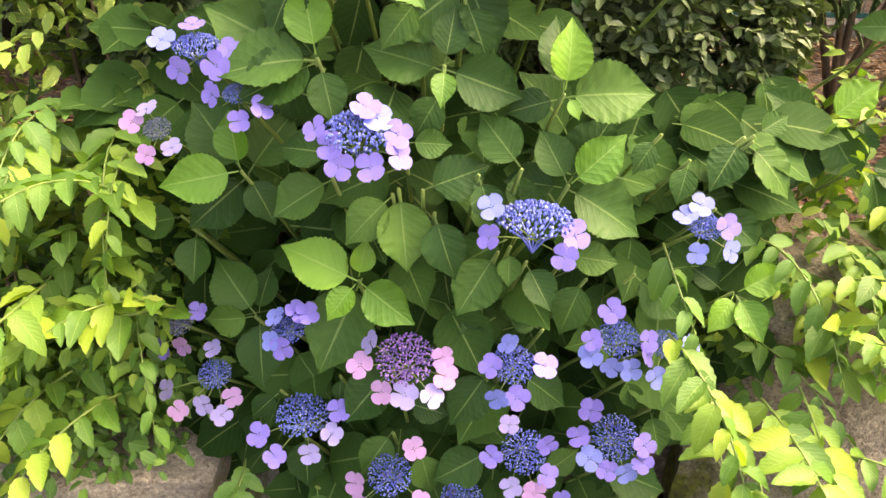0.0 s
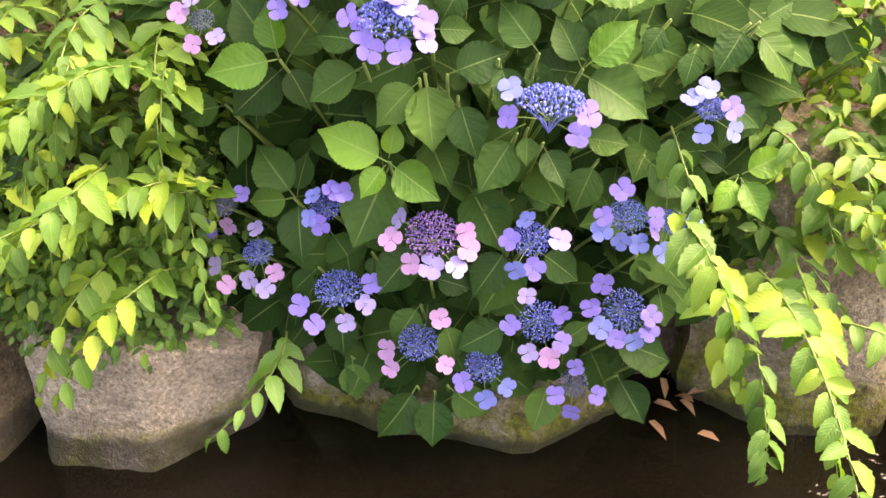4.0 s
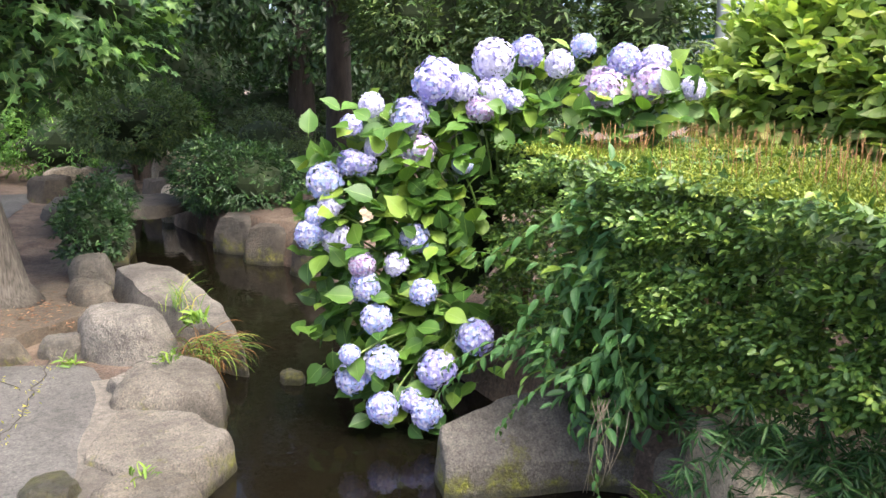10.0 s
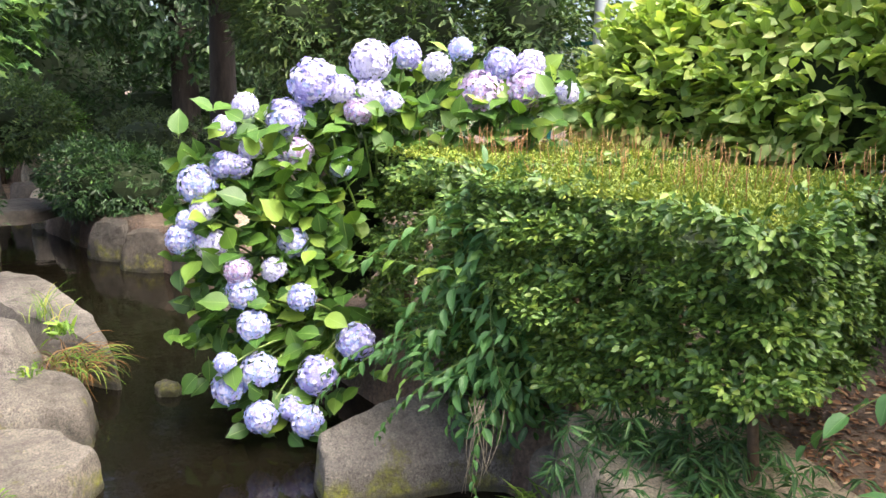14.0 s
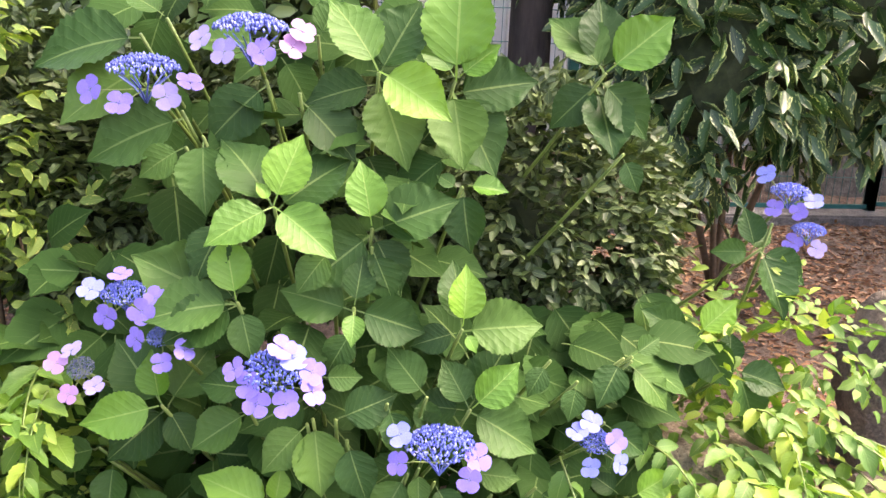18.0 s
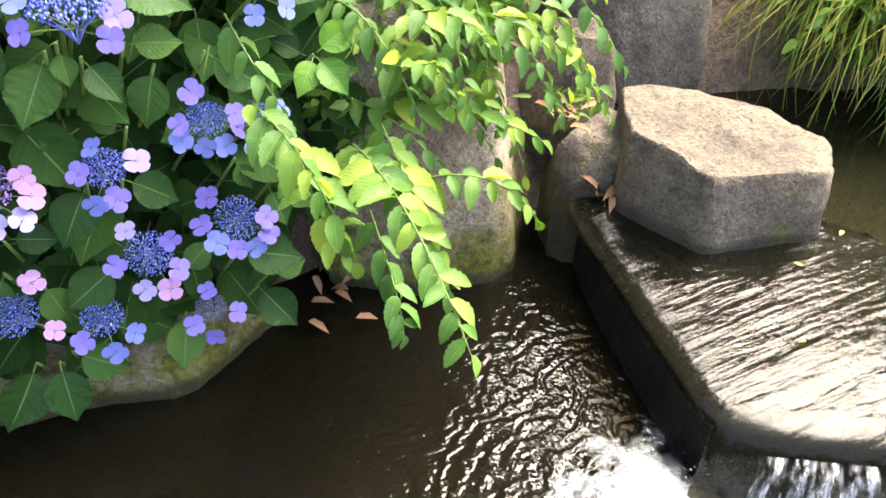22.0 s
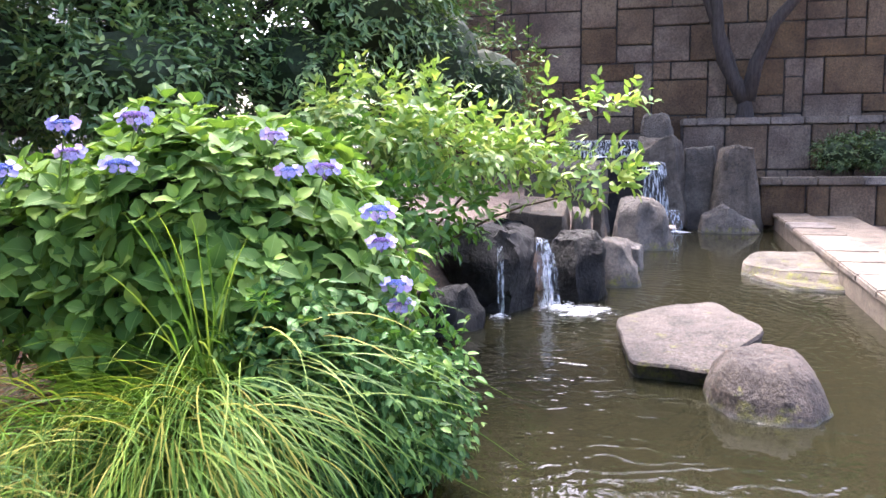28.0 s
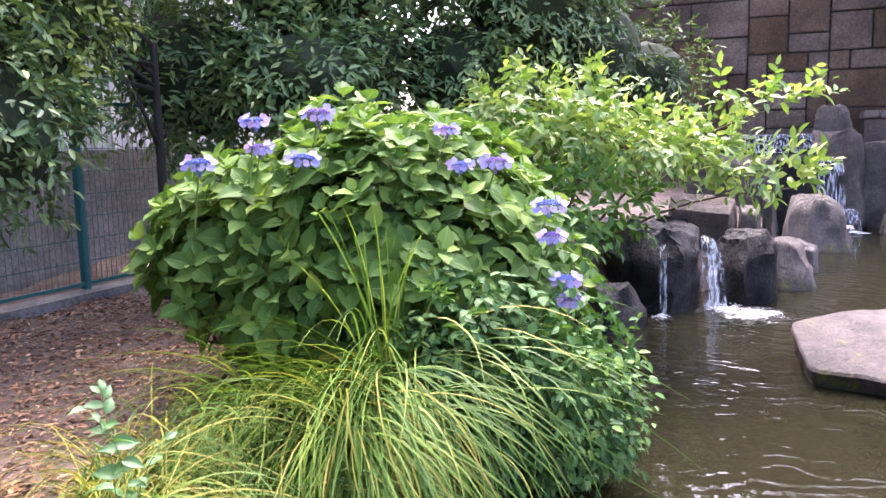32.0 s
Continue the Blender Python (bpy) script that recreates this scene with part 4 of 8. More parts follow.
cut_rock("block_rock", "square-cut grey block with a tan flat top", [(1.355, .915), (1.66, .835), (1.78, .92), (1.77, 1.2), (1.56, 1.40), (1.42, 1.47), (1.27, 1.24)], [(1.36, .955, .445), (1.63, .875, .44), (1.755, .985, .425), (1.71, 1.18, .45), (1.54, 1.34, .468), (1.43, 1.41, .455), (1.30, 1.19, .468)], -.1, ROCK_BLOCK, .012, .028, 8)
rock("upright_rock", "tall dark upright slab with a pale streak", [(1.50, 1.75), (1.7, 1.56), (2.02, 1.56), (2.12, 1.75), (1.95, 2.0), (1.6, 2.02)], -.1, .95, ROCK_DARK, taper=.88, edge=.06, rough=.03, seed=9, lean=(-.14, .14), facets=3)
cut_rock("bank_rock", "flat tan rock in the bank below the sedge", [(2.45, 1.36), (2.65, 1.21), (3.02, 1.04), (3.3, 1.1), (3.1, 1.5), (2.5, 1.75)], [(2.5, 1.42, .42), (2.70, 1.30, .44), (3.05, 1.12, .45), (3.25, 1.2, .46), (3.1, 1.45, .48), (2.55, 1.7, .46)], 0, ROCK_UP, .04, .04, 10, 2)
rock("rock", "rounded grey stepping stone standing in the stream", oval(.1, .72, .17, .15, 20, 8, 7), -.3, .14, ROCK_PALE, taper=.8, edge=.08, seed=11)
cut_rock("rock", "pale rounded stone standing in dark water", [(-2.85, .55), (-2.66, .44), (-2.44, .62), (-2.46, .78), (-2.66, .84), (-2.80, .72)], [(-2.79, .59, .13), (-2.66, .52, .14), (-2.50, .65, .13), (-2.52, .74, .14), (-2.66, .78, .15), (-2.76, .70, .14)], -.3, ROCK_PALE, .04, .022, 12, 2, .02)
cut_rock("block_rock", "grey block rock with a moss line below mophead flowers", [(-3.25, .755), (-3.09, 1.42), (-2.8, 1.8), (-3.5, 1.85), (-3.65, 1.2), (-3.56, .80)], [(-3.29, .80, .13), (-3.13, 1.40, .15), (-2.95, 1.75, .30), (-3.35, 1.75, .38), (-3.47, 1.15, .35), (-3.49, .84, .25)], -.3, ROCK, .02, .022, 13, 1)
rock("rock", "narrow grey rock wedged between block and boulder", [(-2.76, 1.36), (-2.6, 1.36), (-2.5, 1.6), (-2.6, 1.9), (-2.85, 1.8)], -.3, .36, ROCK, taper=.85, edge=.05, seed=14)

# the near rock beside the pool
cut_rock("boulder", "large tan slab rock beside the pool with moss on its edge", [(1.50, -.20), (1.92, -.27), (2.47, -.40), (3.03, -.50), (3.12, -1.1), (3.12, -1.75), (1.85, -1.85), (1.3, -.9)], [(1.52, -.31, .47), (1.95, -.365, .49), (2.45, -.485, .50), (2.98, -.575, .50), (3.02, -1.1, .50), (3.05, -1.7, .50), (1.9, -1.8, .48), (1.38, -.9, .46)], 0, ROCK_TAN, .03, .03, 15, 1)

# weir: wet slab, water film, falls and foam
tagged(new("weir_slab", rock_mesh("weir_slab", [(1.07, .5), (1.28, .38), (1.68, .14), (1.72, -.12), (1.8, -.4), (2.4, -.3), (2.3, .6), (1.8, 1.2), (1.3, 1.5), (1.18, 1.14)], -.3, .19, ROCK_WET, taper=.97, edge=.05, rough=.010, seed=16, smooth=1, facets=0)), "wet dark stone weir slab under running water", "weir")


def film_mesh(name):
    V, F = [], []
    ys = np.linspace(-.55, 1.28, 90)
    for i, y in enumerate(ys):
        lip = weir_x(y)
        spill = 1.0 if y < .52 else 0.25
        prof = [(0.62, .2505), (0.48, .2495), (0.36, .245), (0.24, .238), (0.13, .230), (0.05, .224), (0.01, .216), (-.02, .195), (-.045, .13), (-.06, .06), (-.07, -.02)]
        if y > .52:
            prof = [(0.62, .2505), (0.48, .2495), (0.36, .246), (0.24, .240), (0.13, .233), (0.05, .226), (0.0, .219), (-.006, .213), (-.007, .209), (-.008, .205), (-.009, .20)]
        wide = pool_edge(y) - lip
        for d, z in prof:
            d = d * wide / .62 if d > .06 else d
            wav = 0.003 * noise.noise(Vector(((lip + d) * 4, y * 16, 0))) * (1 if d < wide * .75 else 0) if z > .205 else 0.0
            V.append((lip + d * (1 if d > 0 else spill * (0.8 + 0.4 * noise.noise(Vector((y * 12, 3, 0))))), y, z + wav))
        if i:
            a = (i - 1) * 11
            F += [(a + k, a + k + 1, a + k + 12, a + k + 11) for k in range(10)]
    return mesh_from(name, V, [f[::-1] for f in F], WATER_FILM)


film = tagged(new("weir_water", film_mesh("weir_water")), "thin sheet of water sliding over the weir lip", "water", kind="structure")
film.visible_shadow = False


def foam_mesh(name, spots, seed, rmin=.006, rmax=.03):
    """Bubbling white water: many small flattened drops heaped round the spots (x, y, z, spread, count)."""
    rng = random.Random(seed)
    V, F = [], []
    ico = bmesh.new()
    bmesh.ops.create_icosphere(ico, subdivisions=1, radius=1)
    iv = [v.co.copy() for v in ico.verts]
    fi = [[v.index for v in f.verts] for f in ico.faces]
    ico.free()
    for x, y, z, s, n in spots:
        for _ in range(n):
            a, d = rng.uniform(0, 6.283), s * math.sqrt(rng.random())
            r = rng.uniform(rmin, rmax) * (1.1 - 0.6 * d / s)
            c = Vector((x + d * math.cos(a), y + d * math.sin(a), z + rng.uniform(-.3, .5) * r))
            F += [tuple(i + len(V) for i in f) for f in fi]
            V += [c + Vector((v.x * r * 1.3, v.y * r * 1.3, v.z * r * .55)) for v in iv]
    return mesh_from(name, V, F, FOAM)


def curtain(name, label, x0, y0, x1, y1, z1, z0, tx, ty, mat, flare=0.15):
    """A sheet of falling water from the lip (x0, y0)-(x1, y1) that is thrown by (tx, ty) as it drops."""
    V, F, uv = [], [], []
    nu, nv = 14, 8
    l = math.hypot(x1 - x0, y1 - y0)
    for i in range(nu + 1):
        f = i / nu
        k = 0.85 + 0.35 * noise.noise(Vector((f * l * 9, z1, x0)))
        for j in range(nv + 1):
            g = j / nv
            h = .5 + (f - .5) * (1 + flare * g) + .35 * flare * g * noise.noise(Vector((f * 4, g * 3, x0)))
            V.append((x0 + (x1 - x0) * h + tx * k * math.sqrt(g), y0 + (y1 - y0) * h + ty * k * math.sqrt(g), z1 - (z1 - z0) * g * g))
            uv.append((f * l * 3, g))
        if i:
            a = (i - 1) * (nv + 1)
            F += [(a + j, a + nv + 1 + j, a + nv + 2 + j, a + j + 1) for j in range(nv)]
    return tagged(new(name, mesh_from(name, V, F, mat, uv=uv)), label, "waterfall", kind="structure")


def foam_patch(name, x, y, z, rx, ry, seed):
    """A low heap of churned water."""
    V, F, uv = [], [], []
    nr, na = 9, 28
    for i in range(nr + 1):
        r = i / nr
        for k in range(na):
            a = 2 * math.pi * k / na
            px_, py_ = x + rx * r * math.cos(a), y + ry * r * math.sin(a)
            h = .035 * (1 - r) ** 1.2 + .02 * (1 - r) * noise.noise(Vector((px_ * 14, py_ * 14, seed)))
            V.append((px_, py_, z + .005 + max(0, h)))
            uv.append((.5 + .5 * r * math.cos(a), .5 + .5 * r * math.sin(a)))
        if i:
            F += [((i - 1) * na + k, i * na + k, i * na + (k + 1) % na, (i - 1) * na + (k + 1) % na) for k in range(na)]
    return tagged(new(name, mesh_from(name, V, F, FOAM_PATCH, uv=uv)), "churned white water below the fall", "foam", kind="stuff")


for lip in ((1.12, .46, 1.3, .35, -.05, -.06), (1.68, .12, 1.70, -.25, -.09, -.02)):
    curtain("weir_fall", "thin clear water falling over the weir lip", lip[0] - .012, lip[1] - .012, lip[2] - .012, lip[3] - .012, .205, -.01, lip[4], lip[5], FALL_THIN)
for i, (x, y, rx, ry) in enumerate(((.96, .56, .26, .24), (1.0, .40, .3, .26), (1.2, .22, .32, .26), (1.5, -.02, .3, .28), (.78, .34, .36, .3), (1.15, -.05, .42, .3), (.9, .1, .36, .3))):
    foam_patch("foam", x, y, 0.0, rx, ry, i)
tagged(new("spray_drops", foam_mesh("spray_drops", [(.98, .46, .03, .2, 90), (1.3, .16, .03, .22, 90), (1.5, .0, .03, .2, 80)], 6, .002, .007)), "small white drops above the foam", "foam", kind="stuff")

# ---- the lacecap hydrangea ----
BIG = [tpl_big(11, 30, 8, .025, .14, .2, .012), tpl_big(12, 30, 8, .03, .24, .26, .014), tpl_big(13, 30, 8, .025, .06, .3, .012), tpl_big(14, 30, 8, .03, .3, .12, .012)]
LEAF_ME = [mesh_from("leaf", v * np.array([1, .74, 1]), f, HYD, uv=u) for v, f, u in BIG]
YOUNG_ME = [mesh_from("leaf", v * np.array([1, .70, 1]), f, HYD_YOUNG, uv=u) for v, f, u in BIG]


def leaf_pose(p, axis_, nrm, size):
    a = Vector(axis_).normalized()
    s = Vector(nrm).cross(a).normalized()
    n = a.cross(s)
    m = Matrix((a, s, n)).transposed().to_4x4()
    return Matrix.Translation(p) @ m @ Matrix.Scale(size, 4)


def floret_mesh(name, mat, seed):
    """A sterile floret: four rounded petals round a small eye, about one unit across."""
    rng = random.Random(seed)
    V, F = [], []
    for k in range(4):
        a = math.pi / 2 * k + rng.uniform(-.12, .12)
        ca, sa = math.cos(a), math.sin(a)
        b = len(V)
        V.append((0.03 * ca, 0.03 * sa, 0))
        for u, w in ((.12, .13), (.28, .265), (.43, .235), (.51, .08), (.51, -.08), (.43, -.235), (.28, -.265), (.12, -.13)):
            z = .05 * u + .10 * (u * u) - .14 * abs(w) * rng.uniform(.3, 1)
            V.append((u * ca - w * sa, u * sa + w * ca, z + .004 * k))
        m = len(V)
        V.append((.34 * ca, .34 * sa, .02 + .004 * k))
        F += [(b, b + 1, m), (b, m, b + 8)] + [(b + i, b + i + 1, m) for i in range(1, 8)]
    b = len(V)
    for k in range(6):
        a = math.pi / 3 * k
        V.append((.045 * math.cos(a), .045 * math.sin(a), .03))
    V.append((0, 0, .06))
    F += [(b + k, b + (k + 1) % 6, b + 6) for k in range(6)]
    return mesh_from(name, V, F, mat)


def corymb_mesh(name, mat, seed, n=420):
    """The domed middle of a lacecap head: many tiny buds on short stalks, about one unit across."""
    rng = random.Random(seed)
    V, F, runs = [], [], []
    for i in range(n):
        d = math.sqrt((i + .5) / n) * .5
        a = i * 2.39996 + rng.uniform(-.2, .2)
        c = Vector((d * math.cos(a), d * math.sin(a), .16 * (1 - 4 * d * d) + rng.uniform(-.03, .035)))
        r = rng.uniform(.016, .028)
        b = len(V)
        V += [c + Vector((r, 0, 0)), c + Vector((0, r, 0)), c + Vector((-r, 0, 0)), c + Vector((0, -r, 0)), c + Vector((0, 0, r * 1.2)), c - Vector((0, 0, r * 1.8))]
        F += [(b, b + 1, b + 4), (b + 1, b + 2, b + 4), (b + 2, b + 3, b + 4), (b + 3, b, b + 4), (b + 1, b, b + 5), (b + 2, b + 1, b + 5), (b + 3, b + 2, b + 5), (b, b + 3, b + 5)]
    for k in range(9):
        a = k * .7
        v, f = tube([(0, 0, -.5), (.16 * math.cos(a), .16 * math.sin(a), -.26), (.36 * math.cos(a), .36 * math.sin(a), -.09)], .014, .010, 4)
        F += [tuple(i + len(V) for i in q) for q in f]
        V += v
    return mesh_from(name, V, F, mat, smooth=False)


FLORET = {k: [floret_mesh("floret", m, s) for s in (1, 2)] for k, m in (("blue", P_BLUE), ("violet", P_VIOLET), ("pink", P_PINK), ("pale", P_PALE), ("lilac", M_VIOLET), ("mauve", M_PINK))}
CORYMB = {k: corymb_mesh("flower_head", m, 4) for k, m in (("blue", BUDS_BLUE), ("mauve", BUDS_MAUVE), ("pale", BUDS_PALE))}


PETALS = {"violet": ("violet", "violet", "violet", "blue"), "blue": ("blue", "blue", "violet"), "pink": ("pink", "pink", "pale"), "pale": ("pale", "violet", "violet", "violet", "pink"), "lilac": ("lilac", "lilac", "mauve", "pale")}


def lacecap(parent, p, width, flat, kind, buds, *florets, out=(0, -.891, .454), petal=1.0):
    """A lacecap head: the dome of buds, seen as an oval whose height is `flat` of its width, with florets at (degrees, reach) round it."""
    rng = random.Random(int(1000 * (p[0] + 5) + 777 * p[2]))
    o = Vector(out).normalized()
    side = Vector((0, 0, 1)).cross(o).normalized()
    up = o.cross(side)
    tip = (o * flat + up * math.sqrt(max(0.0, 1 - flat * flat))).normalized()
    m = Matrix((side, tip.cross(side), tip)).transposed().to_4x4()
    head = part("flower_head", CORYMB[buds], parent)
    head.matrix_basis = Matrix.Translation(p) @ m @ pose(0, 0, 0, 0, 0, rng.uniform(0, 360)) @ Matrix.Scale(width, 4)
    back = head.matrix_basis.inverted()
    for i, (deg, reach) in enumerate(florets):
        a = radians(deg)
        d = side * math.cos(a) + up * math.sin(a)
        at = Vector(p) + d * (width * .5 * reach) + o * (.012 + .01 * rng.random()) - tip * (width * .03)
        face = (o + d * .35 + up * .25 + Vector([rng.gauss(0, .22) for _ in range(3)])).normalized()
        f = new("floret", rng.choice(FLORET[rng.choice(PETALS[kind])]))
        f.parent = head
        size = petal * rng.uniform(.040, .050) * min(1.1, .75 + width * 3)
        f.matrix_basis = back @ Matrix.Translation(at) @ face.to_track_quat("Z", "Y").to_matrix().to_4x4() @ pose(0, 0, 0, 0, 0, rng.uniform(0, 90)) @ Matrix.Scale(size, 4)
        stems.append(([Vector(p) - tip * (width * .3), Vector(p) - tip * (width * .12) + d * (width * .3 * reach), at - face * .004], .0016, .0011))
    foot = Vector(p) - o * .32 - Vector((max(-.2, min(.2, p[0] * .35)), 0, .2))
    stems.append((arc(foot, Vector(p) - tip * (width * .22), .02, 6), .005, .0035))
    return head


def face_y(x, z):
    """The front of the lacecap bush."""
    return 1.2 + .45 * (x - .05) ** 2 + .5 * max(0.0, z - 1.05) ** 1.5


hyd = thing("hydrangea", (0.05, 1.6, .42), "lacecap hydrangea bush with blue and pink flowers on the stream bank", "hydrangea")
stems = []
lacecap(hyd, (-0.12, 1.177, 1.087), 0.111, 0.68, "violet", "blue", (178, 1.2), (-151, 0.86), (-116, 1.09), (-70, 1.05), (-29, 1.3), (-3, 1.11), (36, 0.65), (73, 0.7))
lacecap(hyd, (0.163, 1.166, 0.949), 0.124, 0.48, "violet", "blue", (164, 1.22), (-160, 1.29), (-51, 1.18), (-19, 1.08))
lacecap(hyd, (0.466, 1.238, 0.911), 0.062, 0.8, "blue", "blue", (155, 1.36), (106, 1.21), (0, 1.1), (-44, 1.91), (-111, 1.6))
lacecap(hyd, (-0.257, 1.202, 0.708), 0.062, 0.9, "blue", "blue", (59, 1.17), (38, 1.52), (-141, 1.16), (-102, 1.16), (135, 0.94))
lacecap(hyd, (-0.045, 1.164, 0.673), 0.106, 0.8, "pink", "mauve", (154, 1.31), (-173, 1.5), (-126, 1.3), (-91, 1.14), (-52, 1.47), (-20, 1.42), (6, 1.23))
lacecap(hyd, (0.146, 1.164, 0.666), 0.081, 0.8, "violet", "blue", (105, 0.98), (-116, 1.61), (-83, 1.39), (2, 1.35), (180, 1.02))
lacecap(hyd, (0.336, 1.197, 0.703), 0.078, 0.8, "blue", "blue", (107, 1.39), (180, 1.31), (-152, 1.52), (-108, 1.29), (-70, 1.42), (-26, 1.34), (0, 1.25))
lacecap(hyd, (0.432, 1.226, 0.674), 0.063, 0.8, "blue", "blue", (-108, 1.96), (-75, 1.64), (3, 1.35))
lacecap(hyd, (0.359, 1.203, 0.472), 0.092, 0.95, "violet", "blue", (132, 1.59), (177, 1.58), (-145, 1.37), (-106, 1.33), (-73, 1.46), (-40, 1.44), (-10, 1.19))
lacecap(hyd, (0.18, 1.168, 0.463), 0.089, 1, "pale", "blue", (119, 1.38), (-175, 1.43), (-111, 1.53), (-75, 1.71), (-43, 1.36), (22, 1.02))
lacecap(hyd, (-0.074, 1.167, 0.4), 0.085, 0.85, "pink", "blue", (51, 1.71), (-170, 1.57), (-35, 1.69), (-138, 1.79))
lacecap(hyd, (-0.241, 1.198, 0.515), 0.1, 0.7, "pale", "blue", (-157, 1.73), (-123, 1.73), (-76, 1.4), (-27, 1.3), (13, 1.44))
lacecap(hyd, (-0.485, 1.289, 0.659), 0.057, 0.9, "pale", "pale", (30, 1.61), (-115, 1.86), (-71, 1.61))
lacecap(hyd, (-0.417, 1.258, 0.562), 0.064, 0.85, "pink", "blue", (93, 1.61), (-162, 2.89), (-105, 1.81), (-47, 1.74), (-133, 2.91), (-75, 2.4))
lacecap(hyd, (-0.385, 1.271, 1.191), 0.074, 0.65, "violet", "blue", (97, 0.85), (175, 1.29), (-117, 1.27), (-43, 1.36), (-9, 1.6))
lacecap(hyd, (-0.316, 1.231, 1.126), 0.047, 0.8, "violet", "blue", (-171, 1.54), (-82, 1.94), (-28, 2.13))
lacecap(hyd, (-0.469, 1.281, 1.047), 0.047, 0.9, "pink", "pale", (113, 1.42), (167, 1.56), (-104, 2.01), (-47, 1.85))
lacecap(hyd, (-0.367, 1.422, 1.563), 0.127, 0.55, "pale", "blue", (-151, 1.53), (-117, 1.23), (-51, 1.15), (-18, 1.39))
lacecap(hyd, (-0.176, 1.409, 1.639), 0.133, 0.5, "pale", "blue", (-162, 1.32), (-129, 1.01), (-67, 0.82), (-27, 1.26), (-5, 1.37))
lacecap(hyd, (0.066, 1.16, 0.348), 0.082, 0.8, "blue", "blue", (-143, 1.32), (-85, 1.7), (-40, 1.61))
lacecap(hyd, (0.269, 1.181, 0.284), 0.065, 0.9, "violet", "pale", (-149, 1.49), (-96, 1.89), (-23, 1.61), (90, 1.2))


def put_leaf(parent, p, a, n, size, young, rng):
    me = rng.choice(YOUNG_ME if young else LEAF_ME)
    ob = part("leaf", me, parent)
    ob.matrix_basis = leaf_pose(p, a, n, size)
    return ob


def shoot(parent, x, z, *leaves, y=None, out=(0, -.891, .454)):
    """A shoot tip and the leaves that spread from it: (degrees, length) for a full-grown one, with a 1 behind for a young one."""
    rng = random.Random(int(1000 * (x + 3)) + int(1000 * z) * 7)
    o = Vector(out).normalized()
    side = Vector((0, 0, 1)).cross(o).normalized()
    up = o.cross(side)
    node = Vector((x, face_y(x, z) if y is None else y, z))
    for i, leaf in enumerate(leaves):
        young = len(leaf) > 2
        a = radians(leaf[0])
        d = side * math.cos(a) + up * math.sin(a)
        lift = rng.uniform(.18, .4) if young else rng.uniform(-.15, .22)
        ax = (d + o * lift).normalized()
        n = o + Vector((0, 0, .12)) - d * lift + side * rng.gauss(0, .16) + up * rng.gauss(.05, .16)
        base = node + d * (.012 + .06 * leaf[1]) + o * ((.016 if young else -.012 * i) + rng.uniform(-.03, .01) * (len(leaves) == 1))
        put_leaf(parent, base, ax, n, (leaf[1] * .97 - .008) * math.sqrt(1 + lift * lift), young, rng)
    foot = node - o * .28 - Vector((max(-.2, min(.2, x * .3)), 0, .2))
    stems.append((arc(foot, node, .0, 5), .005, .0035))


shoot(hyd, -0.13, 0.8, (155, 0.134, 1), (78, 0.068, 1), (-128, 0.078, 1), (-36, 0.112, 1), (-113, 0.177))
shoot(hyd, -0.33, 0.98, (-165, 0.121, 1), (127, 0.148), (99, 0.09, 1), (-57, 0.094), (59, 0.136), (-137, 0.138))
shoot(hyd, -0.19, 1.18, (-173, 0.149), (-150, 0.134), (-75, 0.095), (130, 0.128), (101, 0.111, 1), (155, 0.2))
shoot(hyd, 0.01, 1.18, (80, 0.086), (-92, 0.061, 1), (-17, 0.128), (163, 0.128))
shoot(hyd, 0.2, 1.14, (94, 0.122), (86, 0.098, 1), (5, 0.145), (-165, 0.084), (-61, 0.042, 1))
shoot(hyd, 0.22, 0.99, (117, 0.1), (42, 0.109, 1), (58, 0.134), (-29, 0.146), (173, 0.099))
shoot(hyd, -0.33, 0.69, (-172, 0.094), (128, 0.132), (80, 0.091), (-86, 0.127))
shoot(hyd, -0.03, 1.28, (-127, 0.091))
shoot(hyd, 0.04, 1.28, (-66, 0.095))
shoot(hyd, -0.06, 0.98, (-83, 0.132))
shoot(hyd, 0.0, 0.94, (-73, 0.109))
shoot(hyd, 0.11, 0.87, (-121, 0.125))
shoot(hyd, 0.13, 0.88, (-89, 0.065))
shoot(hyd, 0.16, 0.85, (-62, 0.089))
shoot(hyd, 0.23, 0.86, (-7, 0.089))
shoot(hyd, 0.27, 0.81, (-113, 0.107))
shoot(hyd, 0.36, 0.81, (-40, 0.117))
shoot(hyd, -0.07, 0.97, (-135, 0.107))
shoot(hyd, -0.17, 0.99, (-148, 0.116))
shoot(hyd, -0.16, 1.03, (171, 0.095))
shoot(hyd, -0.05, 1.06, (-1, 0.072))
shoot(hyd, -0.02, 0.98, (21, 0.109))
shoot(hyd, 0.01, 1.15, (-121, 0.086))
shoot(hyd, 0.07, 1.01, (-71, 0.083))
shoot(hyd, 0.14, 1.02, (129, 0.106))
shoot(hyd, 0.15, 0.93, (95, 0.08))
shoot(hyd, -0.44, 0.85, (-93, 0.098))
shoot(hyd, -0.46, 0.87, (-168, 0.098))
shoot(hyd, -0.5, 0.58, (-90, 0.089))
shoot(hyd, -0.07, 0.62, (-132, 0.127))
shoot(hyd, 0.11, 0.62, (-124, 0.122))
shoot(hyd, 0.17, 0.61, (-35, 0.105))
shoot(hyd, 0.11, 0.64, (127, 0.086))
shoot(hyd, -0.17, 0.59, (-95, 0.048))
shoot(hyd, -0.25, 0.43, (-88, 0.112))
shoot(hyd, -0.29, 0.53, (-137, 0.074))
shoot(hyd, 0.12, 0.43, (-150, 0.122))
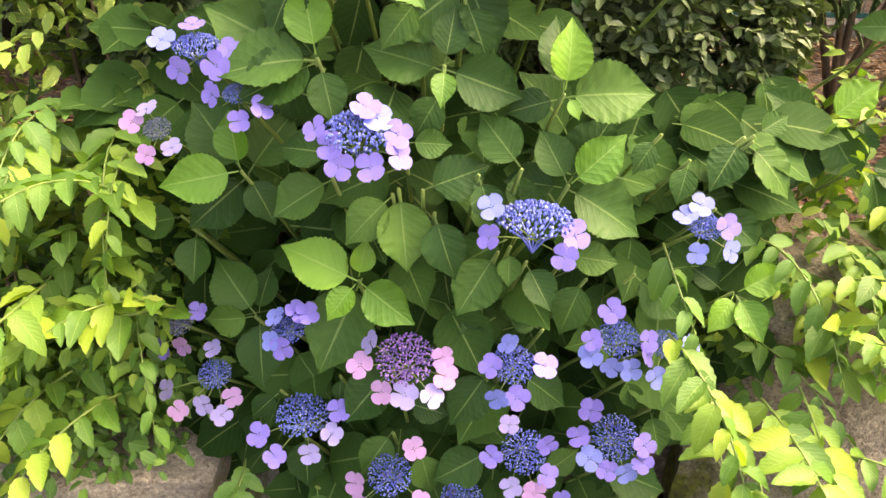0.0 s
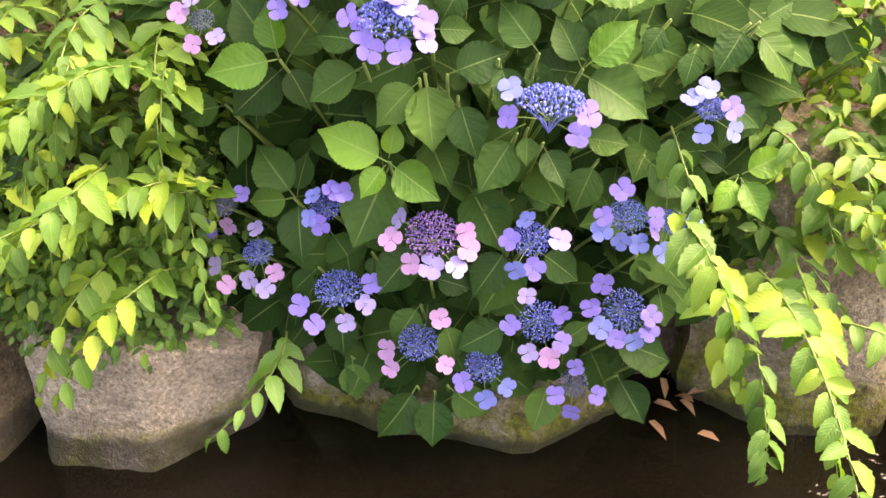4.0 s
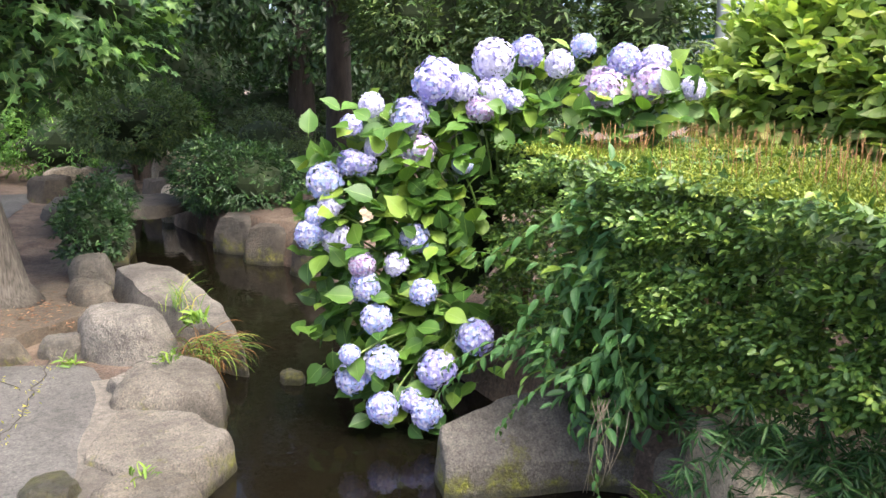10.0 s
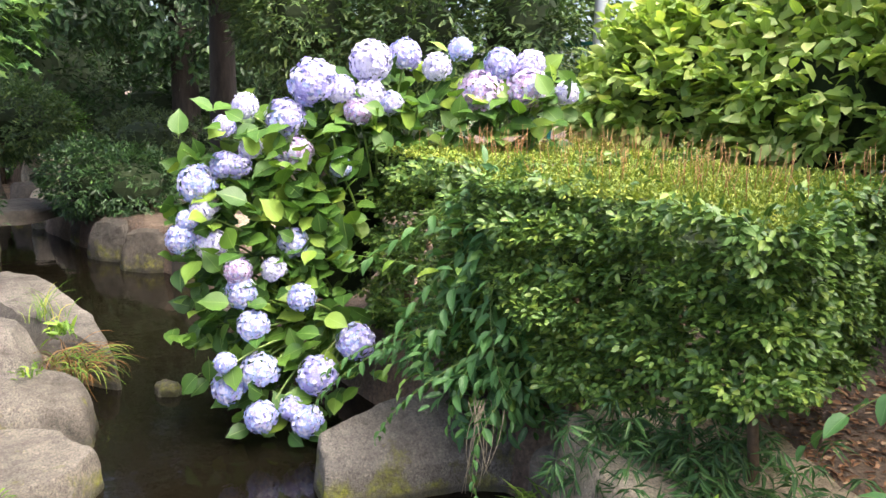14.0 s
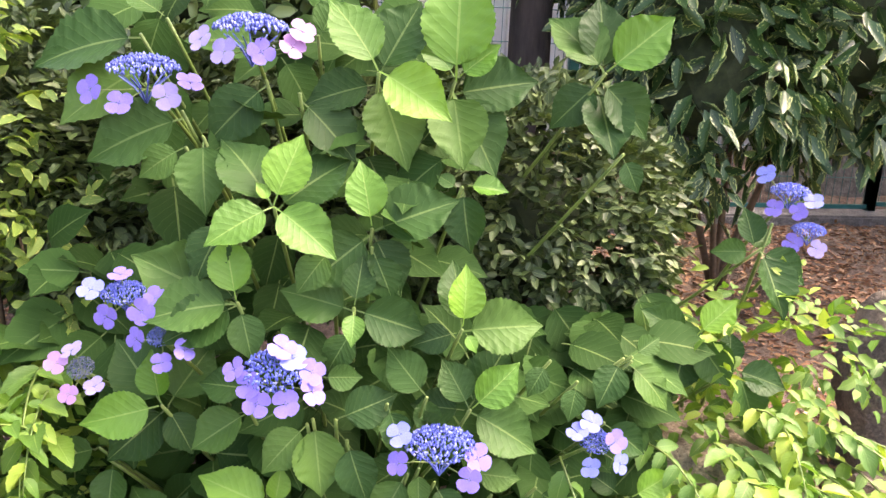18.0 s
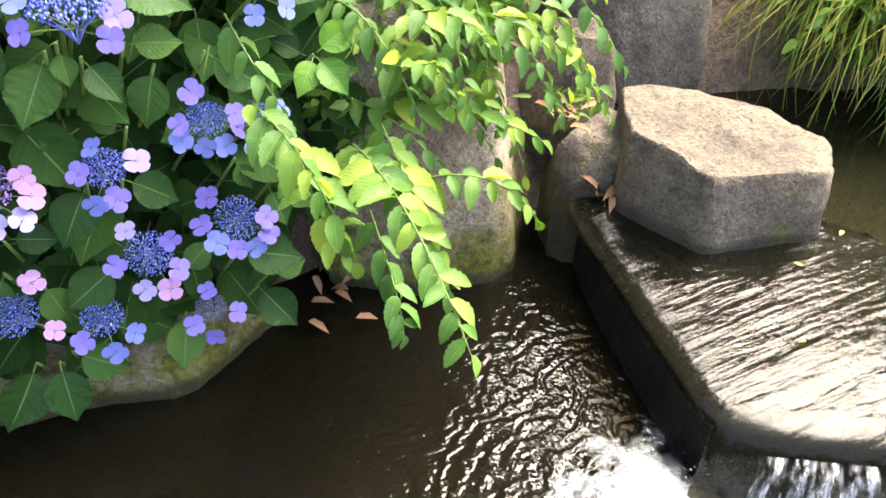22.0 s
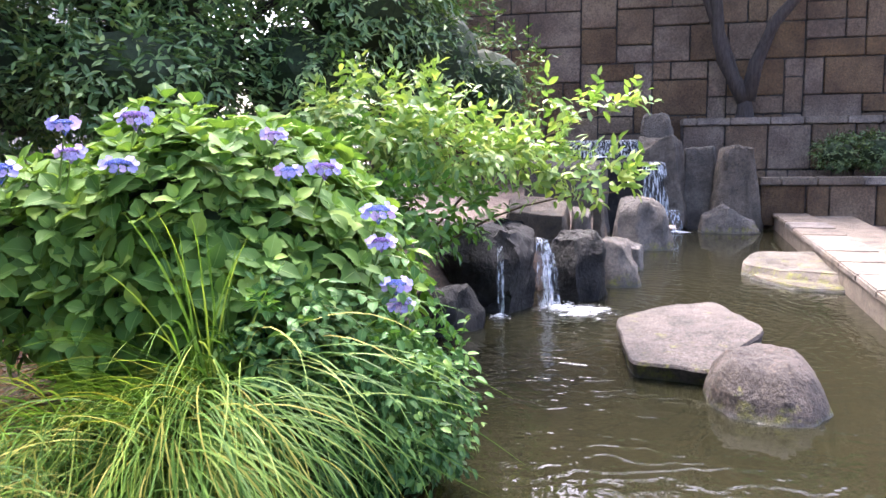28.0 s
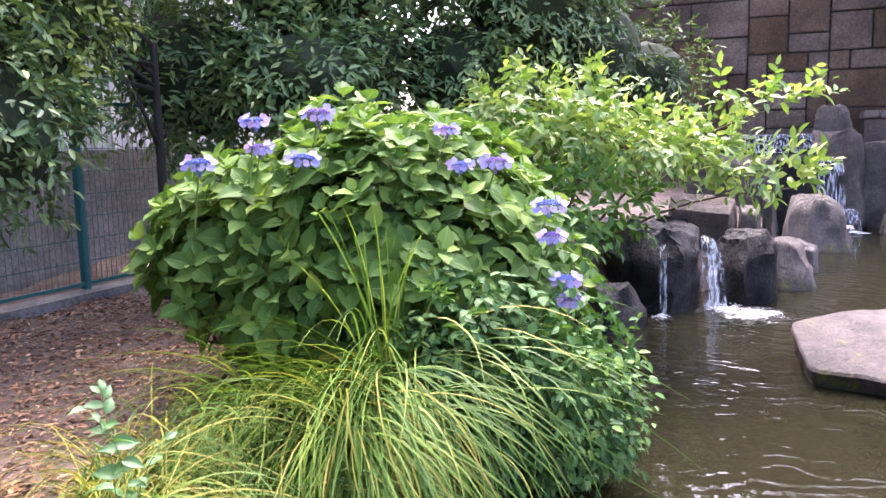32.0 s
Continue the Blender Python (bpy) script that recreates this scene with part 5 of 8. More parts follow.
shoot(hyd, -0.07, 0.47, (-124, 0.103))
shoot(hyd, -0.02, 0.43, (-73, 0.099))
shoot(hyd, 0.38, 0.58, (-70, 0.069))
shoot(hyd, 0.46, 0.5, (-48, 0.1))
shoot(hyd, 0.44, 0.49, (-79, 0.085))
shoot(hyd, 0.35, 0.36, (-18, 0.138))
shoot(hyd, 0.37, 1.07, (-124, 0.069))
shoot(hyd, 0.43, 1.02, (-107, 0.07))
shoot(hyd, 0.55, 1.04, (-44, 0.118))
shoot(hyd, 0.55, 1.05, (32, 0.068))
shoot(hyd, 0.53, 1.05, (-122, 0.099))
shoot(hyd, 0.5, 0.92, (-36, 0.099))
shoot(hyd, 0.2, 0.71, (161, 0.06))
shoot(hyd, 0.23, 0.36, (35, 0.082))
shoot(hyd, 0.58, 0.73, (29, 0.098, 1), (-125, 0.083, 1), (-64, 0.096, 1), (-21, 0.113), (144, 0.09))
shoot(hyd, -0.13, 1.34, (122, 0.159), (69, 0.126, 1), (42, 0.164), (-146, 0.123, 1), (-39, 0.132, 1), (126, 0.043, 1))
shoot(hyd, 0.05, 1.57, (122, 0.143, 1), (62, 0.156), (-38, 0.146, 1), (-70, 0.164), (-166, 0.134))
shoot(hyd, 0.19, 1.56, (89, 0.184, 1), (129, 0.094, 1), (35, 0.088, 1), (-85, 0.155), (-61, 0.173), (10, 0.163))
shoot(hyd, 0.5, 1.58, (125, 0.162), (91, 0.155), (37, 0.148, 1), (-46, 0.147), (-138, 0.124), (-82, 0.156))
shoot(hyd, 0.04, 1.31, (101, 0.106, 1), (20, 0.154), (-62, 0.117), (-140, 0.143))
shoot(hyd, 0.2, 1.38, (-86, 0.112), (-10, 0.074, 1), (143, 0.048))
shoot(hyd, -0.3, 1.49, (-159, 0.188))
shoot(hyd, -0.26, 1.45, (-87, 0.132))
shoot(hyd, -0.15, 1.55, (-136, 0.142))
shoot(hyd, -0.09, 1.53, (-45, 0.142))
shoot(hyd, -0.21, 1.32, (-118, 0.119))
shoot(hyd, -0.29, 1.43, (-148, 0.093))
shoot(hyd, -0.39, 1.62, (-169, 0.2))
shoot(hyd, -0.38, 1.58, (-141, 0.182))
shoot(hyd, -0.06, 1.63, (64, 0.09))
shoot(hyd, -0.34, 1.65, (144, 0.092))
shoot(hyd, 0.53, 1.43, (-66, 0.074))
shoot(hyd, -0.08, 0.24, (-122, 0.144))
shoot(hyd, -0.04, 0.23, (-91, 0.129))
shoot(hyd, -0.01, 0.25, (-38, 0.115))
shoot(hyd, 0.22, 0.26, (-105, 0.118))
shoot(hyd, 0.38, 0.25, (-60, 0.125))
shoot(hyd, 0.41, 0.27, (1, 0.089))
shoot(hyd, -0.23, 0.3, (-83, 0.102))
shoot(hyd, -0.05, 0.54, (-14, 0.085))
for run in stems:
    part("stem", tubes_mesh("stem", [run], STEM), hyd)

# leaves deeper in the bush, their shade put into a darker leaf colour
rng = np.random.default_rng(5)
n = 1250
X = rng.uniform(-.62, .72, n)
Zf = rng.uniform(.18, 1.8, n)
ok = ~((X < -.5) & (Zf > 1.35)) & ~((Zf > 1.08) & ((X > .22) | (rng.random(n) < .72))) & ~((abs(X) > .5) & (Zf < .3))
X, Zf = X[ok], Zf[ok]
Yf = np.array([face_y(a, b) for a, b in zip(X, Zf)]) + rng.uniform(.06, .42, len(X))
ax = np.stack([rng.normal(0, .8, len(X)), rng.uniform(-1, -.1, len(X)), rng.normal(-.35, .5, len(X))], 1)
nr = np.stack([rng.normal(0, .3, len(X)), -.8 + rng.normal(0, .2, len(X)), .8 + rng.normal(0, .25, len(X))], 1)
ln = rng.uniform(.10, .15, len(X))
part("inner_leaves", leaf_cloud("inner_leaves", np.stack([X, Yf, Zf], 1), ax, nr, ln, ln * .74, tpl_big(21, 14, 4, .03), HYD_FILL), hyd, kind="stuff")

# ---- downstream: hedges ----
def hedge(name, label, x0, x1, y0, y1, z0, z1, n, seed, bulge=.13, under=.0, slant=.0):
    """A clipped hedge with layered sprays on its sides, and pale shoots over its flat top."""
    rng = np.random.default_rng(seed)
    t = thing(name, ((x0 + x1) / 2, (y0 + y1) / 2, z0), label, "hedge")
    per = np.array([(x1 - x0) * (z1 - z0), (y1 - y0) * (z1 - z0), (y1 - y0) * (z1 - z0)])
    idx = rng.choice(3, n, p=per / per.sum())
    u, v = rng.random(n), rng.random(n)
    z = z0 + (z1 - z0) * v
    P = np.zeros((n, 3))
    N = np.zeros((n, 3))
    f = idx == 0
    P[f] = np.stack([x0 + (x1 - x0) * u, np.full(n, y0), z], 1)[f]
    N[f] = (0, -1, 0)
    for k, xx, sg in ((1, x0, -1), (2, x1, 1)):
        f = idx == k
        P[f] = np.stack([np.full(n, xx), y0 + (y1 - y0) * u, z], 1)[f]
        N[f] = (sg, 0, 0)
    lump = np.array([noise.noise(Vector(p) * 2.2) + .6 * noise.noise(Vector(p) * 6.0) for p in P])
    taper = .5 * np.clip(.35 - v, 0, 1) ** 1.2
    P += N * (lump * bulge - taper * .5)[:, None] + rng.normal(0, .018, P.shape)
    P[:, 0] -= slant * np.clip(P[:, 1] - y0, 0, None) * (P[:, 0] - x0) / (x1 - x0)
    fine = np.array([noise.noise(Vector((p[0] * 4.5, p[1] * 4.5, p[2] * 11))) for p in P])
    P += N * (fine * .13)[:, None]
    keep = (rng.random(n) > np.clip(.2 - v, 0, 1) * 2.0) & (fine > -.34 + .14 * rng.random(n)) & (P[:, 2] > np.interp(P[:, 0], [x0, x0 + .6, x1 - .3, x1], [z0, z0 + .06, z0 + under * .6, z0 + under]) + .12 * lump)
    P, N = P[keep], N[keep]
    P0, N0 = P, N
    D = N + np.array([0, 0, .12]) + rng.normal(0, .45, N.shape)
    part("foliage", leaf_cloud("foliage", *sprays(rng, P - norm(D) * .03, D, 8, .075, .038, .64, 62, N * .85 + np.array([0, 0, 1.0]), .25, .05), tpl_small(), HEDGE), t, kind="stuff")
    m = int(n * .32 * (y1 - y0) / max(.3, (z1 - z0)))
    P = np.stack([rng.uniform(x0 - .03, x1 + .03, m), rng.uniform(y0 - .03, y1, m), np.full(m, z1)], 1)
    P[:, 0] -= slant * np.clip(P[:, 1] - y0, 0, None) * (P[:, 0] - x0) / (x1 - x0)
    P[:, 2] += np.array([.03 * noise.noise(Vector((p[0] * 3, p[1] * 3, 1))) for p in P])
    D = np.array([0, 0, 1.0]) + rng.normal(0, .5, P.shape)
    part("top_growth", leaf_cloud("top_growth", *sprays(rng, P - np.array([0, 0, .03]), D, 6, .05, .022, .5, 55, None, .35, 0), tpl_tiny(), HEDGE_TOP), t, kind="stuff")
    k = 150
    runs = []
    for i in range(k):
        a = (rng.uniform(x0, x1 - slant * .6), rng.uniform(y0 + .1, y1), z1 - .02)
        runs.append((arc(a, (a[0] + rng.normal(0, .02), a[1] + rng.normal(0, .02), z1 + rng.uniform(.05, .15)), 0, 2), .0017, .001))
    part("new_growth", tubes_mesh("new_growth", runs, BUD_RED, 4), t, "thin reddish new shoots", "stuff")
    inner = rng.choice(len(P0), len(P0) // 3, replace=False)
    D = N0[inner] + rng.normal(0, .6, (len(inner), 3))
    part("inner_leaves", leaf_cloud("inner_leaves", *sprays(rng, P0[inner] - N0[inner] * .11, D, 6, .06, .04, .55, 62, N0[inner] + np.array([0, 0, .8]), .35, .1), tpl_small(), HEDGE), t, kind="stuff")
    w = (x1 - x0) / 6
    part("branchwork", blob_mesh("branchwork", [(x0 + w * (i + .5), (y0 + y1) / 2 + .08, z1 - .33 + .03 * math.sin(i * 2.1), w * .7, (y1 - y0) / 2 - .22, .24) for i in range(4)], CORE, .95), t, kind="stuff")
    r = random.Random(seed)
    runs = [(arc((x0 + (x1 - x0) * (i + .5) / 5, y0 + .22, .3), (x0 + (x1 - x0) * (i + .5) / 5 + r.uniform(-.1, .1), y0 + .2, z0 + .5), 0, 5, r.uniform(-.03, .03)), .022, .014) for i in range(5)]
    for run in runs:
        part("stem", tubes_mesh("stem", [run], TWIG), t)
    return t


hedge("hedge", "clipped green box-like hedge with pale shoots on its flat top", -3.15, -1.72, 1.42, 2.7, .55, 1.40, 7600, 31, under=.32, slant=.36)
hedge("hedge", "clipped green hedge set back beside the mophead hydrangea", -4.25, -3.15, 1.45, 2.8, .45, 1.43, 4200, 32)

# mophead hydrangea
rngm = random.Random(9)
mop = thing("mophead_hydrangea", (-4.2, 1.5, .4), "mophead hydrangea bush with blue, violet and pink balls over the stream", "hydrangea")


def mop_mesh(name, mats, seed, n=400):
    """A ball of four-petalled florets, one unit across."""
    rng = random.Random(seed)
    me = bpy.data.meshes.new(name)
    V, F, M = [], [], []
    for i in range(n):
        zz = 1 - 1.75 * (i + .5) / n
        r = math.sqrt(max(0, 1 - zz * zz))
        a = i * 2.39996
        d = Vector((r * math.cos(a), r * math.sin(a), zz))
        k = .44 + rng.uniform(-.06, .05)
        q = (d + Vector([rng.gauss(0, .28) for _ in range(3)])).to_track_quat("Z", "Y").to_matrix()
        turn = rng.uniform(0, 1.57)
        mi = rng.choice((0, 0, 0, 1, 1, 2))
        for p in range(4):
            b = len(V)
            aa = turn + p * math.pi / 2
            ca, sa = math.cos(aa), math.sin(aa)
            for u, w, z in ((.0, 0, 0), (.027, .028, .009), (.054, .018, .002), (.054, -.018, .002), (.027, -.028, .009)):
                V.append(d * k + q @ Vector((u * ca - w * sa, u * sa + w * ca, z)))
            F.append((b, b + 4, b + 3, b + 2, b + 1))
            M.append(mi)
    me.from_pydata(V, [], F)
    for m in mats:
        me.materials.append(m)
    me.polygons.foreach_set("material_index", M)
    return me


MOPS = {"blue": mop_mesh("flower_head", (M_BLUE, M_PALE, M_VIOLET), 1), "violet": mop_mesh("flower_head", (M_VIOLET, M_PALE, M_BLUE), 2), "pink": mop_mesh("flower_head", (M_PINK, M_PALE, M_VIOLET), 3), "pale": mop_mesh("flower_head", (M_PALE, M_PALE, M_VIOLET), 4)}
MOP_A = [
    (-4.13, 1.10, 1.75, .23, "violet"), (-4.18, .97, 1.58, .19, "violet"), (-4.15, 1.0, 1.41, .18, "pink"), (-4.28, .56, 1.27, .18, "blue"), (-4.27, .47, 1.01, .14, "blue"), (-4.23, .60, .98, .15, "pale"),
    (-4.11, .97, .98, .15, "blue"), (-4.14, .71, .75, .15, "blue"), (-3.88, 1.2, .5, .18, "violet"), (-3.91, 1.01, .35, .19, "violet"), (-4.01, .75, .38, .18, "blue"), (-3.94, .73, .18, .15, "blue"), (-3.85, .93, .15, .15, "blue"),
    (-3.9, 1.92, 1.71, .24, "pink"), (-3.75, 2.1, 1.74, .21, "pink"), (-4.1, 1.58, 1.9, .16, "violet"), (-3.95, 1.82, 1.93, .12, "blue"), (-3.8, 2.15, 1.86, .15, "pale")]
MOP_B = [
    (-4.2, .78, 1.64, .12, "pale"), (-4.22, .68, 1.54, .11, "violet"), (-4.2, .80, 1.44, .11, "pale"), (-4.24, .68, 1.36, .13, "violet"), (-4.2, .74, 1.35, .12, "violet"), (-4.25, .58, 1.15, .13, "pale"), (-4.26, .50, 1.10, .10, "blue"),
    (-4.08, .86, .86, .12, "pale"), (-4.14, .70, .86, .13, "pink"), (-3.95, .95, .74, .13, "blue"), (-4.05, .74, .60, .15, "blue"), (-3.98, .58, .46, .10, "blue"), (-4.08, .62, .30, .16, "blue"), (-3.93, .88, .20, .12, "violet"),
    (-4.08, 1.22, 1.72, .14, "pale"), (-4.05, 1.36, 1.70, .15, "pale"), (-4.08, 1.38, 1.86, .20, "pale")]
MOP_C = [(-4.05, 1.30, 1.62, .14, "pink"), (-4.0, 1.45, 1.66, .12, "violet"), (-3.98, 1.7, 1.84, .14, "pale"), (-3.85, 2.0, 1.86, .16, "violet"), (-3.66, 2.28, 1.72, .12, "pale"), (-4.05, 1.2, 1.35, .1, "blue")]
mop_stems = []
for x, y, z, w, kind in MOP_A + MOP_B + MOP_C:
    h = part("flower_head", MOPS[kind], mop)
    h.matrix_basis = Matrix.Translation((x, y, z)) @ pose(0, 0, 0, rngm.uniform(10, 45), rngm.uniform(-20, 20), rngm.uniform(-40, 60)) @ Matrix.Scale(w * 1.12, 4)
    mop_stems.append((arc((-4.2 + (x + 4.2) * .5, 1.5 + (y - 1.5) * .45, max(.5, z - .4)), (x, y, z - .03), .05, 6), .008, .005))
for run in mop_stems:
    part("stem", tubes_mesh("stem", [run], STEM), mop)
rng = np.random.default_rng(12)
pts = []
for x, y, z, w, kind in MOP_A + MOP_B + MOP_C:
    for _ in range(9):
        pts.append((x + rng.normal(0, .07) - .05, y + .10 + rng.normal(0, .07), z - .06 + rng.normal(0, .07)))
for _ in range(260):
    f = rng.random()
    pts.append((-4.12 + rng.normal(0, .1), .95 + .3 * rng.normal() * .6 + .6 * max(0, f - .8), .25 + 1.35 * f))
for _ in range(420):
    f, g = rng.random(), rng.random()
    pts.append((-4.34 + .4 * f + rng.normal(0, .04), .52 + .72 * f + rng.normal(0, .05), .2 + 1.2 * g))
for _ in range(160):
    f = rng.random()
    pts.append((-4.15 + .5 * f + rng.normal(0, .08), 1.15 + 1.1 * f, 1.42 + .3 * rng.random()))
P = np.array(pts)
D = np.stack([rng.normal(.3, .65, len(P)), rng.normal(-.45, .55, len(P)), rng.normal(.28, .45, len(P))], 1)
N = np.stack([rng.normal(.5, .3, len(P)), rng.normal(-.5, .3, len(P)), rng.normal(.9, .3, len(P))], 1)
P[:, 0] -= .06
ln = rng.uniform(.09, .15, len(P))
part("foliage", leaf_cloud("foliage", P, D, N, ln, ln * .7, tpl_big(33, 10, 4, .02), HYD_MOP), mop, kind="stuff")
part("branchwork", blob_mesh("branchwork", [(-4.5, 1.35, .9, .16, .35, .4), (-4.4, 1.7, 1.3, .2, .4, .3)], CORE, .9), mop, kind="stuff")

# low bamboo, ferns and long-leaved climbers on the bank
def tuft(name, at, label, n, length, width, mat, seed, spread=.12, up=.5, category="grass", tpl=None):
    rng = np.random.default_rng(seed)
    P = np.array(at) + rng.normal(0, 1, (n, 3)) * np.array([spread, spread, spread * .45])
    D = rng.normal(0, 1, (n, 3)) + np.array([0, -.4, up])
    N = np.array([0, 0, 1.0]) + rng.normal(0, .4, (n, 3))
    ln = length * rng.uniform(.6, 1.25, n)
    t = thing(name, at, label, category)
    part("leaf_tuft", leaf_cloud("leaf_tuft", P, D, N, ln, ln * width, tpl or tpl_lance(), mat), t, kind="stuff")
    return t


bam = thing("dwarf_bamboo", (-2.2, 1.6, .42), "dark green dwarf bamboo leaves under the hedge", "bamboo")
rng = np.random.default_rng(44)
for x, y, z, n in ((-2.42, 1.5, .52, 50), (-2.15, 1.45, .56, 75), (-1.95, 1.5, .53, 60), (-2.0, 1.75, .6, 50), (-2.22, 1.38, .50, 30), (-1.8, 1.6, .50, 40), (-1.70, 1.46, .53, 30), (-1.98, 1.34, .54, 25)):
    P = np.array([x, y, z]) + rng.normal(0, 1, (n, 3)) * np.array([.14, .08, .09])
    D = rng.normal(0, .5, P.shape) + np.array([.05, -.7, -.1])
    part("clump", leaf_cloud("clump", *sprays(rng, P, D, 9, .03, .095, .13, 85, np.array([0, -.3, 1.0]) + rng.normal(0, .2, P.shape), .25, .25), tpl_lance(), BAMBOO), bam, kind="stuff")
tuft("fern", (-1.74, 1.32, .52), "small bright yellow-green fern on the boulder", 130, .042, .4, FERN, 45, .07, .5, "fern")
tuft("grass_tuft", (-2.62, 1.35, .2), "small green grass tuft hanging at the rock", 60, .12, .06, GRASS, 46, .04, -.2)

# left bank rocks beside the path
cut_rock("bank_rock", "flat-topped grey bank rock with moss at the water", [(-3.95, .05), (-4.2, -.05), (-4.5, -.42), (-3.98, -.68), (-3.62, -.42), (-3.66, -.10)], [(-3.92, .01, .19), (-4.2, -.13, .19), (-4.45, -.46, .18), (-3.95, -.63, .165), (-3.68, -.42, .165), (-3.71, -.15, .18)], -.3, ROCK_PALE, .03, .025, 21)
rock("bank_rock", "grey rock at the path edge", [(-3.4, -.15), (-3.75, -.2), (-3.85, -.5), (-3.5, -.7), (-3.2, -.5)], -.3, .18, ROCK_PALE, taper=.92, edge=.06, seed=22)
rock("bank_rock", "dark flat rock set in the path edge", oval(-3.72, -.72, .2, .14, 10, 8, 4), -.1, .19, ROCK_DARK, taper=.9, edge=.04, seed=23)
cut_rock("bank_rock", "rounded grey bank rock with yellow moss", [(-4.33, .10), (-4.72, .17), (-5.1, -.05), (-5.05, -.5), (-4.5, -.6), (-4.3, -.2)], [(-4.38, .0, .20), (-4.68, .04, .25), (-4.95, -.12, .27), (-4.9, -.42, .25), (-4.55, -.5, .22), (-4.42, -.25, .22)], -.3, ROCK_PALE, .06, .035, 24, 3, .03)
rock("bank_rock", "low grey rock beside rounded boulders", oval(-4.72, -.38, .24, .14, 15, 8, 5), -.1, .22, ROCK_PALE, taper=.88, edge=.06, seed=25)
rock("bank_rock", "rounded brown boulder beside the tree", oval(-5.52, -.42, .44, .27, 40, 10, 6, .06), -.1, .41, ROCK_PALE, taper=.78, edge=.17, rough=.025, seed=26, facets=2)
cut_rock("bank_rock", "long grey bank rock with sedge in front", [(-5.0, .32), (-5.75, .38), (-6.7, .22), (-7.35, -.15), (-7.15, -.55), (-6.2, -.4), (-5.4, -.05)], [(-5.12, .25, .20), (-5.75, .22, .31), (-6.6, .02, .36), (-7.18, -.22, .36), (-7.0, -.45, .34), (-6.25, -.3, .33), (-5.55, .02, .28)], -.3, ROCK_PALE, .06, .04, 27, 3, .03)
rock("bank_rock", "low brown rock between the tree bed and the long rock", oval(-6.7, -.62, .35, .18, 20, 9, 12, .07), -.1, .33, ROCK_PALE, taper=.8, edge=.1, rough=.03, seed=30, facets=2)
rock("bank_rock", "grey rock behind the tree roots", oval(-7.4, -.6, .35, .2, 10, 8, 9), -.1, .38, ROCK, taper=.85, edge=.1, seed=28)
rock("rock", "small dark stone breaking the water", oval(-4.95, .5, .16, .1, 20, 8, 8), -.2, .07, ROCK, taper=.7, edge=.06, seed=29)
for i, (x, y, rx, ry) in enumerate(((-5.62, -.74, .19, .11), (-5.6, -1.06, .17, .11), (-5.70, -1.38, .18, .11), (-5.98, -1.66, .20, .11), (-6.34, -1.84, .20, .11), (-6.74, -1.94, .22, .11))):
    rock("edging_stone", "low brown edging stone round the tree bed", oval(x, y, rx, ry, 90 + 25 * (i > 2) + 40 * (i > 3), 8, 60 + i, .08), .05, .25, ROCK, taper=.9, edge=.05, seed=70 + i)
tagged(new("tree_bed", rock_mesh("tree_bed", oval(-6.6, -1.15, 1.0, .75, 0, 10, 3), .05, .20, EARTH, taper=.95, edge=.04, rough=.03, seed=72)), "bare earth bed round the tree", "bed", kind="structure")

# the street tree at the path
# the two wide lobes above z 5 are unseen, added to shade the bank
tree("tree", (-6.78, -1.16, .16), "tree with furrowed grey bark and a broad leafy crown", 1.9, .17, [(-6.7, -1.6, 2.55, 1.0, .9, .65), (-6.3, -.75, 2.5, .8, .6, .6), (-5.7, -1.5, 2.55, .7, .6, .55), (-7.2, -2.4, 2.6, 1.1, 1.0, .75), (-7.6, -.9, 2.6, .9, .8, .6), (-6.6, -1.2, 3.5, 1.7, 1.6, .9), (-7.5, -1.5, 5.0, 2.8, 2.8, 1.2), (-8.6, .6, 5.4, 2.4, 2.4, 1.2), (-6.5, -.75, 2.1, .7, .65, .48), (-6.4, -.35, 2.25, .5, .4, .42), (-6.9, -1.7, 2.15, .7, .7, .5), (-6.55, -1.35, 2.0, .6, .5, .42)], 7000, MAPLE, .115, .8, 81, lean=(.18, -.28), limbs=12, tpl=tpl_palm(), count=5, fork=.9, core=.45)

# far rocks, low bridge and shrubs downstream
for i, (x, y, rx, ry, z1, sd) in enumerate(((-7.75, 1.42, .42, .36, .42, 1), (-8.45, 1.05, .36, .30, .36, 2), (-9.1, .85, .42, .3, .40, 3), (-7.0, 1.7, .4, .4, .36, 4), (-10.2, 1.0, .6, .5, .55, 5), (-6.3, 1.25, .22, .18, .16, 6), (-12.8, -.35, .5, .4, .5, 7), (-12.6, .3, .5, .4, .45, 8), (-12.0, .9, .5, .4, .5, 9), (-13.5, -1.2, .6, .4, .45, 10))):
    rock("rock", "grey boulder on the far bank of the stream", oval(x, y, rx, ry, 20 * i, 8, sd, .1), -.3, z1, ROCK_FAR, taper=.85, edge=.12, seed=100 + i)
for i, (x, y, rx, ry, z1) in enumerate(((-13.2, .75, .5, .35, .6), (-13.9, 1.3, .6, .4, .55), (-11.4, .55, .45, .3, .5), (-14.2, -.9, .6, .4, .5), (-12.4, 1.5, .45, .35, .55), (-15.2, .6, .6, .4, .65), (-8.0, 1.9, .5, .3, .5))):
    rock("rock", "brown weathered rock on the far bank", oval(x, y, rx, ry, 35 * i, 8, 40 + i, .12), -.2, z1, ROCK_WARM, taper=.8, edge=.1, rough=.05, seed=210 + i, facets=4)
rock("bridge_pier", "squared grey stone block carrying the slab bridge", [(-9.7, -.8), (-8.7, -.8), (-8.6, -.3), (-9.6, -.2)], -.3, .40, ROCK_FAR, taper=.97, edge=.03, seed=112)
